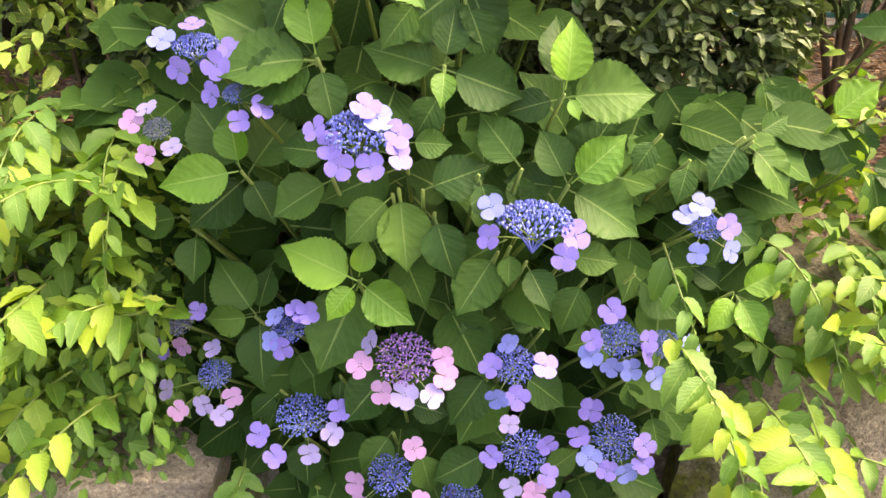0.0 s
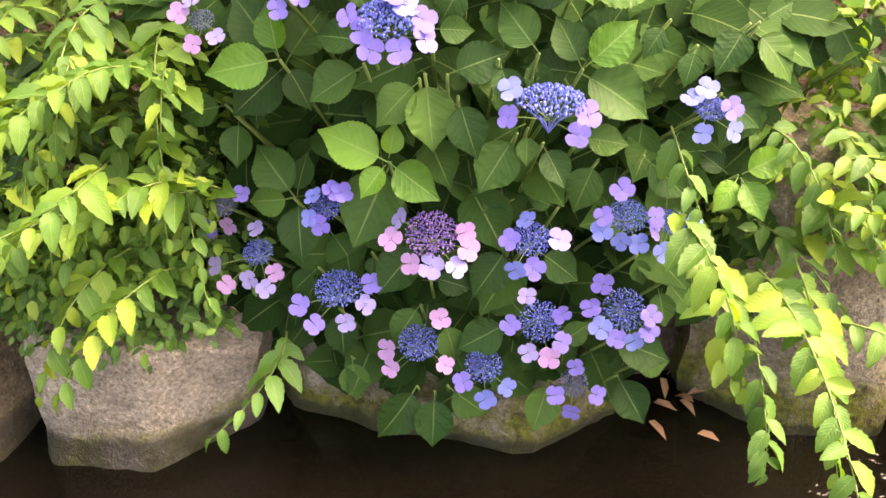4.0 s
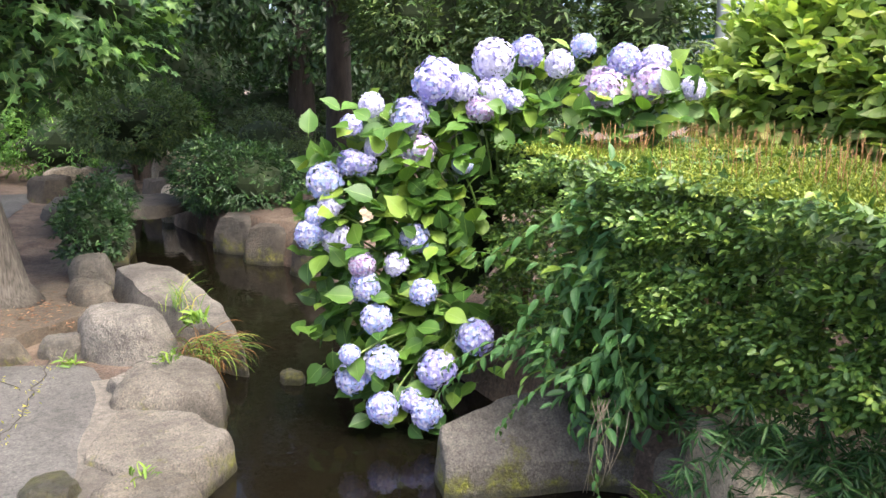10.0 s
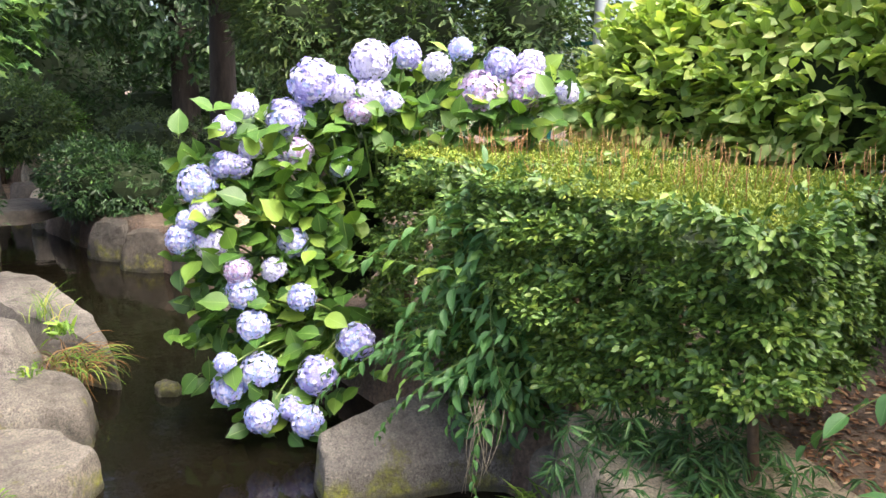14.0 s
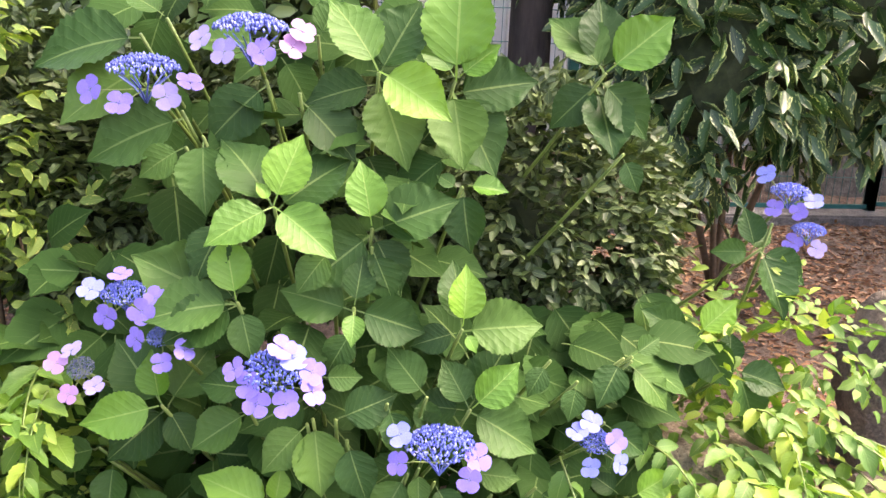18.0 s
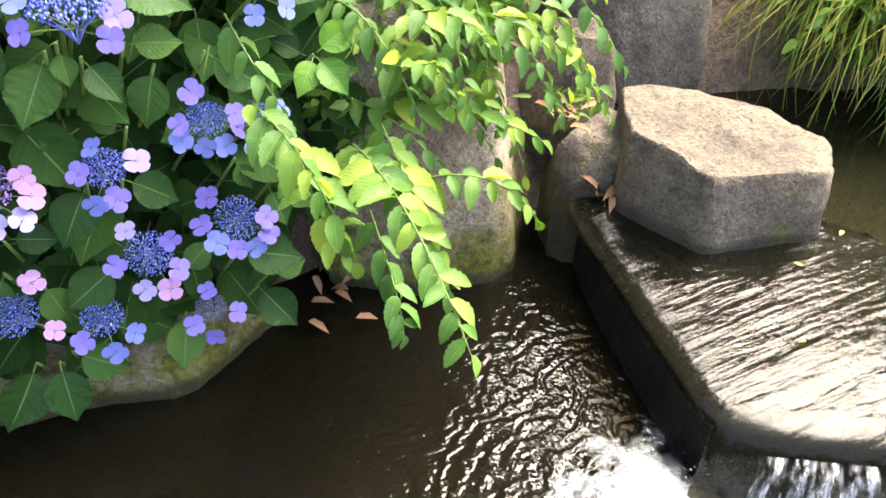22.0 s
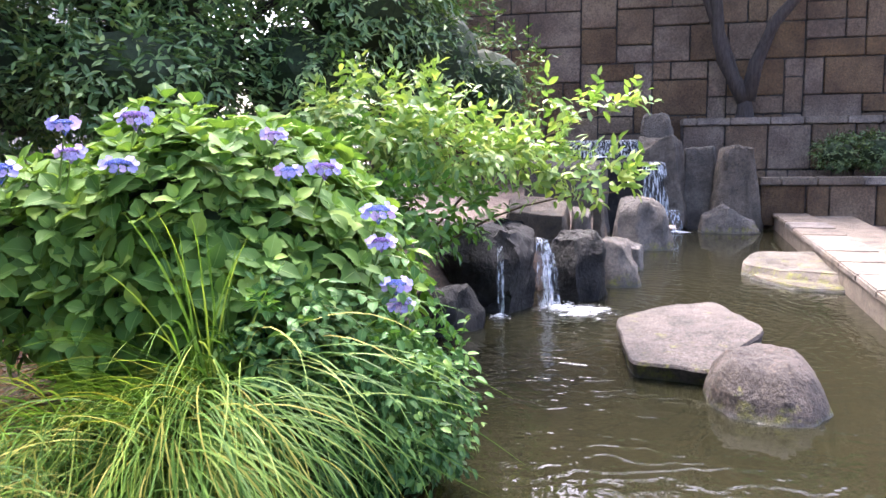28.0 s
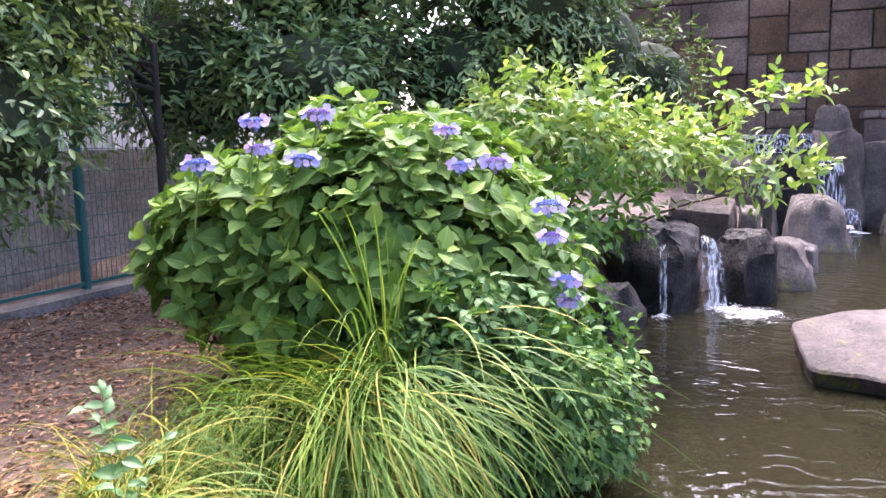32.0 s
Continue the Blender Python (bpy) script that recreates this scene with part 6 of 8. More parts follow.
rock("bridge_slab", "flat grey stone slab bridge over the stream", [(-11.0, -1.2), (-9.7, -1.2), (-9.6, .4), (-10.9, .5)], .33, .45, ROCK_FAR, taper=.98, edge=.03, rough=.015, seed=113)
shrub("shrub", (-8.0, -.55, .15), "dark green shrub beside the stone pier", [(-7.9, -.6, .5, .4, .3, .32), (-8.3, -.5, .65, .3, .3, .3)], 500, DARKTREE, .06, .5, 121)
shrub("shrub", (-9.6, 1.3, .4), "drooping dark green shrub over the stream", [(-9.8, .7, .75, .6, .5, .42), (-9.5, 1.1, .7, .5, .5, .4)], 800, DARKTREE, .075, .42, 122)
shrub("azalea", (-11, 2.0, .4), "clipped round dark green bush", [(-11, 2.0, .7, .62, .55, .35)], 700, AZALEA, .055, .5, 123)
shrub("azalea", (-13.2, 2.0, .4), "clipped green bushes in two tiers", [(-13.2, 1.9, .95, .8, .7, .5), (-12.6, 3.0, .95, .9, .8, .45)], 1000, AZALEA, .065, .5, 124)
shrub("rhododendron", (-14, .0, .3), "round flowering shrub with pale buds", [(-14, .0, 1.25, .95, 1.0, .62)], 1100, OLIVETREE, .10, .4, 125)
shrub("shrub", (-16, -1.6, .3), "fresh green feathery shrubs behind the path", [(-16, -1.2, .8, .9, .9, .7), (-16.5, -2.6, .9, 1.0, 1.0, .7), (-16.8, .6, 1.0, .9, .9, .7)], 1300, KERRIA_SHADE, .11, .28, 126)
shrub("hedge_row", (-13.6, -3.6, .1), "low dark hedge row beside the path", [(-13.6, -3.2, .4, .5, .8, .42), (-14.2, -4.8, .45, .5, 1.0, .45), (-14.6, -6.4, .45, .5, 1.0, .45)], 900, AZALEA, .07, .5, 127)
for i, (x, y, rx, rz) in enumerate(((-18.5, 3.0, 1.8, 1.2), (-19, -4.8, 1.8, 1.3), (-20, .2, 2.0, 1.6), (-17.5, 6.0, 2.0, 1.5), (-14.5, 6.5, 1.8, 1.4), (-20, -8, 2.2, 1.6), (-12.0, 5.0, 1.3, 1.2))):
    shrub("shrub", (x, y, .2), "dense shaded shrub under the park trees", [(x, y, rz * .8, rx * .8, rx, rz), (x - .8, y + rx * .6, rz, rx * .7, rx * .8, rz)], 700, (DARKTREE, MAPLE)[i % 2], .17, .45, 500 + i, count=5)
BACK = [
    ((-17, 3.4, .3), 6, .3, [(-17, 3.4, 4.2, 2.2, 2.2, 2.0), (-16.5, 4.5, 3.0, 1.6, 1.8, 1.2), (-17, 1.6, 4.2, 1.8, 1.8, 1.5)], DARKTREE),
    ((-19.5, -1.2, .3), 6, .3, [(-19.5, -1.2, 4.2, 2.2, 2.4, 2.2), (-19.5, -3.4, 3.8, 2, 2, 1.6), (-20, .8, 5.5, 2.4, 2.4, 2)], MAPLE),
    # last lobe is an unseen canopy, added to keep sun off the background
    ((-11.3, 2.6, .4), 5, .2, [(-11.6, 2.8, 3.9, 1.5, 1.4, 1.2), (-12.2, 2.0, 4.6, 1.6, 1.5, 1.3), (-11.8, 4.2, 4.2, 1.6, 1.6, 1.6), (-10.6, 1.6, 6.2, 3, 3, 1.3)], DARKTREE),
    ((-22, 6, .3), 7, .35, [(-22, 6, 4.5, 3, 3, 2.8), (-21, 8, 5.5, 3, 3, 2.8), (-23, 3, 6, 3, 3, 2.8)], DARKTREE),
    ((-18, -7, .2), 6, .3, [(-18, -7, 4.4, 2.6, 2.6, 2.2), (-19, -9.5, 4.5, 2.5, 2.5, 2.4)], MAPLE),
    ((-26, -4, .2), 7, .35, [(-26, -4, 4.5, 3, 4, 4), (-27, 1, 4.5, 3, 4, 4), (-26, -10, 4.5, 3, 4, 4), (-27, 9, 5, 3, 5, 4.5)], DARKTREE)]
for i in range(8):
    x, y = -24 + 2.2 * (i % 2), -15 + 4.2 * i
    shrub("shrub", (x, y, .2), "tall shaded shrubs closing the park behind", [(x, y, 1.8, 1.6, 2.4, 2.0), (x - 1, y + 1.5, 3.2, 1.6, 2.2, 2.2)], 700, (DARKTREE, MAPLE)[i % 2], .24, .45, 520 + i, count=5)
for i, (at, h, r, crown, mat) in enumerate(BACK):
    tree("tree", at, "tall dark leafy tree in the park behind", h, r, crown, 1600, mat, .22, .5, 140 + i, BARK_DARK, limbs=8, core=.45, count=5)
shrub("evergreen_shrub", (-9.0, 3.4, .5), "large olive green evergreen shrub with upright leaf clusters", [(-8.9, 2.9, 2.5, .8, .8, .8), (-8.2, 3.9, 2.3, 1.0, .8, .9), (-7.4, 4.7, 2.4, 1.0, .8, .9), (-9.4, 2.6, 3.3, 1.0, .9, .7), (-8.2, 4.2, 3.5, 1.6, 1.1, .9)], 4600, OLIVETREE, .11, .40, 151, core=.5)
shrub("broadleaf_shrub", (-4.9, 4.0, .5), "bright green broad-leaved shrub behind the hedge", [(-5.0, 4.1, 1.5, .45, .5, .5), (-4.4, 3.8, 1.7, .6, .5, .65), (-4.2, 4.2, 2.2, .7, .5, .5), (-3.3, 3.9, 1.6, .8, .5, .75), (-2.4, 4.0, 1.7, .6, .5, .7), (-3.0, 4.2, 2.4, .9, .5, .5)], 3000, BRIGHTBUSH, .14, .62, 152, core=.55, upness=.8, tpl=tpl_leaf())
pole = thing("lamp_post", (-6.0, 4.52, .4), "grey round steel lamp post behind the shrubs", "lamp post")
part("pole", tubes_mesh("pole", [([(-6.0, 4.52, .4), (-6.0, 4.52, 2.5), (-6.0, 4.52, 5.5)], .06, .055)], STEEL, 16), pole)
part("band", tubes_mesh("band", [([(-6.0, 4.52, 2.12), (-6.0, 4.52, 2.16)], .066, .066)], STEEL, 16), pole)

# ---- arching branches beside the lacecap bush ----
KL = [mesh_from("leaf", v * np.array([1, .47, 1]), f, KERRIA, uv=u) for v, f, u in (tpl_big(51, 12, 2, .07, .25, .25, point=True), tpl_big(52, 12, 2, .07, .45, .2, point=True), tpl_big(54, 12, 2, .07, .1, .35, point=True))]
KS = [mesh_from("leaf", v * np.array([1, .47, 1]), f, KERRIA_SHADE, uv=u) for v, f, u in (tpl_big(53, 12, 2, .07, .25, .25, point=True), tpl_big(55, 12, 2, .07, .4, .15, point=True))]


def bend(a, b, c, n):
    a, b, c = Vector(a), Vector(b), Vector(c)
    return [a * (1 - t) ** 2 + (b * 2 - (a + c) / 2) * (2 * t * (1 - t)) + c * t * t for t in [i / n for i in range(n + 1)]]


def leafy_branch(parent, a, b, c, size, meshes, seed, gap=.032):
    """An arching twig with alternate leaves that hang from both sides."""
    rng = random.Random(seed)
    length = (Vector(b) - Vector(a)).length + (Vector(c) - Vector(b)).length
    n = max(8, int(length / gap))
    pts = bend(a, b, c, n)
    twig = part("branch", tubes_mesh("branch", [(pts, .003, .0012)], STEM, 4), parent)
    for i in range(1, n + 1):
        d = (pts[i] - pts[i - 1]).normalized()
        s = d.cross(Vector((0, 0, 1))).normalized() * (1 if i % 2 else -1)
        ax = (d * .62 + s * .75 + Vector((0, -.05, -.32)) + Vector([rng.gauss(0, .26) for _ in range(3)])).normalized()
        if i == n:
            ax = (d + Vector((0, 0, -.4))).normalized()
        nr = Vector((0, -.45, 1)) + s * .35 + Vector([rng.gauss(0, .2) for _ in range(3)])
        k = size * (1.15 - .55 * (i / n) ** 2) * rng.uniform(.72, 1.25)
        ob = new("leaf", rng.choice(meshes))
        ob.parent = twig
        ob.matrix_basis = leaf_pose(pts[i], ax, nr, k)
    return twig


LB = [
    ((-0.49, 1.28, 0.88), (-0.57, 1.16, 1.00), (-0.64, 1.00, 1.00)),
    ((-0.45, 1.29, 0.67), (-0.53, 1.14, 0.79), (-0.63, 1.02, 0.77)),
    ((-0.57, 1.18, 0.57), (-0.64, 1.03, 0.57), (-0.74, 0.95, 0.43)),
    ((-0.38, 1.27, 0.34), (-0.40, 1.14, 0.31), (-0.51, 1.05, 0.22)),
    ((-0.65, 1.16, 0.81), (-0.64, 0.98, 0.84), (-0.71, 0.91, 0.79)),
    ((-0.58, 1.37, 0.93), (-0.66, 1.14, 0.98), (-0.75, 1.02, 0.92)),
    ((-0.49, 1.18, 0.75), (-0.64, 1.04, 0.77), (-0.80, 0.94, 0.72)),
    ((-0.68, 1.22, 0.70), (-0.91, 0.92, 0.69), (-1.04, 0.72, 0.50)),
    ((-0.67, 1.22, 0.59), (-0.74, 1.07, 0.55), (-0.82, 1.01, 0.37)),
    ((-0.81, 1.24, 0.71), (-0.95, 1.04, 0.80), (-1.03, 0.96, 0.75)),
]
RB = [
    ((0.41, 1.16, 0.74), (0.45, 0.96, 0.71), (0.50, 0.89, 0.54)),
    ((0.47, 1.12, 0.70), (0.46, 0.95, 0.63), (0.49, 0.90, 0.54)),
    ((0.59, 1.14, 0.62), (0.58, 0.84, 0.65), (0.57, 0.58, 0.57)),
    ((0.75, 1.54, 0.68), (0.92, 1.33, 0.77), (1.04, 1.17, 0.72)),
    ((0.71, 1.38, 0.58), (0.85, 1.20, 0.61), (0.97, 1.06, 0.58)),
    ((0.72, 1.14, 0.50), (0.83, 1.03, 0.54), (0.92, 0.97, 0.45)),
    ((0.88, 1.57, 0.77), (1.07, 1.42, 0.83), (1.23, 1.29, 0.78)),
    ((0.62, 1.15, 0.45), (0.60, 0.97, 0.39), (0.59, 0.90, 0.32)),
    ((0.41, 1.27, 0.86), (0.43, 1.18, 0.80), (0.46, 1.14, 0.73)),
    ((0.65, 1.14, 0.65), (0.63, 0.91, 0.60), (0.66, 0.79, 0.41)),
    ((0.76, 1.33, 0.74), (0.78, 1.18, 0.84), (0.84, 1.06, 0.81)),
    ((0.74, 1.31, 0.69), (0.70, 1.12, 0.77), (0.71, 1.01, 0.82)),
]
GB = [
    ((-0.96, 1.79, 0.89), (-1.30, 1.63, 1.07), (-1.58, 1.42, 0.84)),
    ((-0.85, 1.61, 0.90), (-1.14, 1.37, 0.78), (-1.53, 1.11, 0.50)),
    ((-0.98, 1.64, 0.80), (-1.12, 1.52, 0.81), (-1.29, 1.38, 0.62)),
    ((-0.84, 1.59, 0.83), (-0.97, 1.38, 0.76), (-1.22, 1.21, 0.50)),
    ((-0.96, 1.82, 0.98), (-1.15, 1.78, 1.11), (-1.35, 1.72, 1.06)),
]
ker_l = thing("kerria", (-.85, 1.5, .42), "shrub with arching twigs of yellow-green toothed leaves", "shrub")
for i, (a, b, c) in enumerate(LB):
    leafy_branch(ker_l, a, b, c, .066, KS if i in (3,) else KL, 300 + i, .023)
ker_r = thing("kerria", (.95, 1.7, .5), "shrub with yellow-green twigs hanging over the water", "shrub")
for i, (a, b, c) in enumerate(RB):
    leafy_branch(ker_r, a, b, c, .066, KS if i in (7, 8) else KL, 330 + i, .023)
rngk = random.Random(77)
for i in range(30):
    x = rngk.uniform(-1.06, -.54)
    z = rngk.uniform(.5, 1.0) - .25 * max(0, -x - .9)
    dx = rngk.uniform(-.26, .16)
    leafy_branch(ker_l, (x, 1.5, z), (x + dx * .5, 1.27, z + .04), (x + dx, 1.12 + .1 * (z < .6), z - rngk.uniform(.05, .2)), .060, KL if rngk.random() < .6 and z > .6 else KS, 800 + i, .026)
for i in range(14):
    x = rngk.uniform(.62, 1.1)
    z = rngk.uniform(.55, .85)
    dx = rngk.uniform(-.06, .22)
    leafy_branch(ker_r, (x, 1.5, z), (x + dx * .5, 1.3, z + .03), (x + dx, 1.14, z - rngk.uniform(.04, .18)), .060, KL if rngk.random() < .55 else KS, 840 + i, .026)
longleaf = thing("leaning_shrub", (-1.1, 1.9, .45), "leaning shrub with pointed green leaves on long twigs", "shrub")
GL = [mesh_from("leaf", v * np.array([1, .48, 1]), f, BLUEVINE, uv=u) for v, f, u in (tpl_big(61, 10, 4, .03, .25, .2, point=True), tpl_big(62, 10, 4, .03, .4, .2, point=True))]
for i, (a, b, c) in enumerate(GB):
    leafy_branch(longleaf, a, b, c, .115, GL, 360 + i, .05)


def mass(name, parent, blobs, n, mat, leaf, ratio, seed, count=6, spread=58, droop=.3, tpl=None, label=""):
    rng = np.random.default_rng(seed)
    P, N = lumps(rng, blobs, n)
    P = P - N * (rng.random((len(P), 1)) ** 2) * .12
    D = N * .8 + np.array([0, -.2, -.15]) + rng.normal(0, .5, N.shape)
    return part(name, leaf_cloud(name, *sprays(rng, P, D, count, leaf * 2.2, leaf, ratio, spread, N * .5 + np.array([0, -.2, 1.0]), .3, droop), tpl or tpl_leaf(), mat), parent, label, "stuff")


mass("foliage", ker_l, [(-.9, 1.4, .6, .28, .2, .2), (-.68, 1.36, .75, .2, .16, .24), (-1.0, 1.45, .70, .18, .2, .16)], 260, KERRIA_MASS, .05, .6, 401)
# lower leaves carry their shade in the darker leaf colour
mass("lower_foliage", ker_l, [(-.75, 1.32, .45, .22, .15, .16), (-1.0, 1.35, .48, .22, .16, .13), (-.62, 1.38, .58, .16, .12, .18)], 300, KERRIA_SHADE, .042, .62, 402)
var = thing("variegated_shrub", (-.75, 1.65, .45), "slender shrub with yellow-edged green leaves", "shrub")
mass("foliage", var, [(-.72, 1.62, 1.0, .22, .2, .3), (-.82, 1.68, 1.4, .16, .16, .3), (-.85, 1.7, .95, .18, .2, .22)], 240, VARIEG, .055, .55, 403)
for run in [(arc((-.75, 1.7, .4), (-.8, 1.68, 1.65), 0, 6, .05), .008, .003), (arc((-.75, 1.7, .4), (-.68, 1.6, 1.2), 0, 6, -.04), .007, .003), (arc((-.75, 1.7, .4), (-1.0, 1.75, 1.1), 0, 6, .04), .007, .003)]:
    part("stem", tubes_mesh("stem", [run], TWIG), var)
mass("foliage", ker_r, [(.85, 1.5, .72, .22, .16, .14), (1.0, 1.6, .95, .25, .2, .16), (.7, 1.42, .55, .12, .1, .15)], 150, KERRIA_MASS, .052, .6, 404)
mass("foliage", longleaf, [(-1.18, 1.5, .68, .2, .15, .16), (-1.05, 1.5, .85, .22, .15, .2)], 75, BLUEVINE, .09, .45, 405)

# side bush: leaves and two heads over the mulch
side = thing("hydrangea", (.95, 1.75, .5), "small lacecap hydrangea with two blue heads", "hydrangea")
stems = []
lacecap(side, (.99, 1.60, 1.33), .085, .5, "violet", "blue", (150, 1.5), (-120, 1.2), (-60, 1.2), (-20, 1.3), out=(-.5, -.75, .35))
lacecap(side, (1.05, 1.60, 1.24), .075, .5, "pale", "blue", (-130, 1.2), (-60, 1.3), out=(-.5, -.75, .35))
shoot(side, .93, 1.20, (-78, .16), (-35, .13), (100, .10), (178, .09), (60, .09), y=1.58)
shoot(side, .76, 1.02, (-55, .13), (40, .11, 1), (150, .12), (-110, .13), y=1.50)
shoot(side, .88, .93, (-70, .14), (-20, .12), (170, .11), (80, .09), y=1.52)
for run in stems + [(arc((.9, 1.8, .5), (.97, 1.62, 1.25), .0, 6), .007, .004), (arc((.9, 1.8, .5), (.8, 1.62, 1.0), .0, 6), .007, .004)]:
    part("stem", tubes_mesh("stem", [run], STEM), side)

# round azaleas and aucuba behind the lacecap bush
AZ = [((.45, 2.0, .45), [(.45, 1.95, 1.15, .42, .34, .40), (.1, 2.0, 1.25, .4, .3, .35)]), ((-.45, 2.0, .45), [(-.5, 2.0, 1.2, .42, .32, .42), (-.75, 2.05, 1.3, .3, .3, .35)])]
for i, (at, blobs) in enumerate(AZ):
    shrub("azalea", at, "round clipped azalea with small dull green leaves", blobs, 3300, AZALEA, .042, .6, 430 + i, reach=.06, core=.5)
shrub("aucuba", (1.7, 3.3, .5), "dark glossy aucuba with spotted leaves", [(1.4, 3.1, 1.55, .45, .4, .5), (2.0, 3.2, 1.7, .5, .4, .5), (1.7, 3.3, 2.3, .7, .4, .5), (1.1, 3.4, 2.2, .4, .35, .5)], 520, AUCUBA, .16, .42, 440, droop=.7, core=.6)
# crown lobes in front of the trunk are unseen, added to shade the hydrangea
tree("tree", (.75, 3.4, .45), "dark brown trunk standing behind the hydrangea", 3.2, .11, [(.9, 3.5, 4.2, 1.2, 1, .8), (1.3, 3.9, 4.0, 1, 1, .7), (1.9, 2.6, 4.3, .9, .8, .6), (1.3, 2.2, 4.5, .8, .7, .5), (.9, 2.5, 3.9, 1.0, .8, .45), (0, 2.7, 3.9, .9, .7, .4)], 2000, DARKTREE, .14, .45, 441, BARK_DARK)
for i, (x, y) in enumerate(((-1.55, 3.9), (-.7, 3.8), (-1.1, 4.2))):
    shrub("evergreen_shrub", (x, y, .5), "dark evergreen shrub with bare lower stems", [(x, y, 1.75, .6, .45, .5), (x - .2, y, 2.5, .7, .5, .6), (x + .35, y + .1, 2.1, .5, .4, .5), (x - .25, y - .1, 1.2 if i < 2 else 1.7, .42, .35, .4)], 680, SHADEBUSH, .14, .52, 450 + i, droop=.3, core=.6)
for i, (x, y) in enumerate(((-2.3, 4.4), (-1.7, 4.4), (-1.2, 4.5), (-.6, 4.3))):
    tree("sapling", (x, y, .5), "thin dark trunk before the fence", 2.6, .05, [(x, y, 3.2, .6, .6, .5)], 120, DARKTREE, .11, .5, 460 + i, BARK_DARK, limbs=3)

# fence along the back, and the white clad wall beyond
def fence(x0, x1, y, z0, height, label, seed):
    t = thing("mesh_fence", ((x0 + x1) / 2, y, z0), label, "fence")
    n = round((x1 - x0) / 1.93)
    for i in range(n + 1):
        x = x0 + (x1 - x0) * i / n
        part("post", box_mesh("post", (x - .03, y - .03, z0), (x + .03, y + .03, z0 + height + .05), GREENPAINT, .006), t)
    runs = []
    k = int((x1 - x0) / .055)
    for i in range(k):
        x = x0 + (x1 - x0) * i / k
        runs.append(([(x, y - .006, z0 + .06), (x, y - .006, z0 + height)], .0022, .0022))
    for i in range(9):
        z = z0 + .06 + (height - .06) * i / 8
        runs.append(([(x0, y - .011, z), (x1, y - .011, z)], .003, .003))
    part("wire_mesh", tubes_mesh("wire_mesh", runs, GREENPAINT, 4), t, "green painted wire panel", "stuff")
    for z in (z0 + .06, z0 + height):
        part("rail", box_mesh("rail", (x0, y - .02, z - .015), (x1, y + .0, z + .015), GREENPAINT, .004), t)
    return t


fence(-7, 3.4, 4.75, .60, 1.6, "green wire mesh fence behind the shrubs", 1)
fence(3.4, 11.12, 4.75, .62, 1.5, "green wire mesh fence with square posts beside the mulch", 2)
tagged(new("kerb", box_mesh("kerb", (-7, 4.55, .35), (11.12, 4.8, .635), CONCRETE, .015)), "low grey concrete kerb under the fence", "kerb", kind="structure")
tagged(new("low_wall", box_mesh("low_wall", (3.2, 5.6, .3), (12, 5.75, 1.75), CONCRETE, .01)), "low grey wall beyond the fence", "wall", kind="structure")
cl = tagged(new("wall_north", box_mesh("wall_north", (-9, 8.0, .2), (14, 8.2, 4.2), CLADDING, .01)), "white clad building wall beyond the fence", "wall", kind="structure")
part("panel_ribs", tubes_mesh("panel_ribs", [([(-9 + i * .3, 7.99, .2), (-9 + i * .3, 7.99, 4.2)], .02, .02) for i in range(77)], CLADDING, 6), cl, kind="stuff")
tagged(new("outer_paving", box_mesh("outer_paving", (-9, 4.9, .3), (14, 8.0, .48), CONCRETE, .0)), "sunlit pale paving beyond the fence", "paving", kind="structure")

# ---- upstream: bank hydrangea, sedge, pool ----
HX = [(4.2, 1.45, 1.14, .85, .86, .72), (3.9, 1.95, 1.24, .52, .5, .48), (4.25, .95, .85, .5, .5, .68), (4.6, 1.7, 1.2, .8, .8, .62), (3.9, 1.35, 1.35, .5, .5, .45)]
stems = []
bank = thing("hydrangea", (4.1, 1.5, .45), "large domed lacecap hydrangea with fresh green leaves on the pool bank", "hydrangea")
rng = np.random.default_rng(71)
P, N = lumps(rng, HX, 4200)
P = P + N * (rng.uniform(-.08, .06, (len(P), 1)) + np.array([[.12 * noise.noise(Vector(p) * 3.0)] for p in P]))
ok = P[:, 2] > .3
P, N = P[ok], N[ok]
kept = []
for i in range(len(P)):
    if not kept or np.min(((P[kept] - P[i]) ** 2).sum(1)) > .09 ** 2:
        kept.append(i)
P, N = P[kept], N[kept]
T = norm(N * .95 + np.array([0, 0, .6]) + rng.normal(0, .18, N.shape))
S = norm(np.cross(T, np.array([.2, .1, 1.0]) + rng.normal(0, .2, T.shape)))
U = np.cross(T, S)
turn = rng.random(len(P)) * 6.28
allp, alld, alln, alll = [], [], [], []
for k, (lift, size, deep) in enumerate(((.1, 1.0, .07), (.1, 1.0, .07), (.35, 1.05, .03), (.35, 1.05, .03), (.7, .8, 0), (.7, .8, 0), (1.4, .45, -.01), (1.4, .45, -.01))):
    a = turn + (k % 2) * 3.14 + (k // 2) * 1.57 + rng.normal(0, .22, len(P))
    d = S * np.cos(a)[:, None] + U * np.sin(a)[:, None]
    allp.append(P - T * deep + d * .012)
    alld.append(d + T * (lift + rng.normal(0, .12, (len(P), 1))))
    alln.append(T - d * lift + rng.normal(0, .14, T.shape))
    alll.append(rng.uniform(.10, .15, len(P)) * size)
ln = np.concatenate(alll)
part("foliage", leaf_cloud("foliage", np.concatenate(allp), np.concatenate(alld), np.concatenate(alln), ln, ln * .66, tpl_big(91, 10, 4, .03, .16, .18, .01), HYD_RIGHT), bank, kind="stuff")
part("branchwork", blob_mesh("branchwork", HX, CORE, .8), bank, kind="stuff")
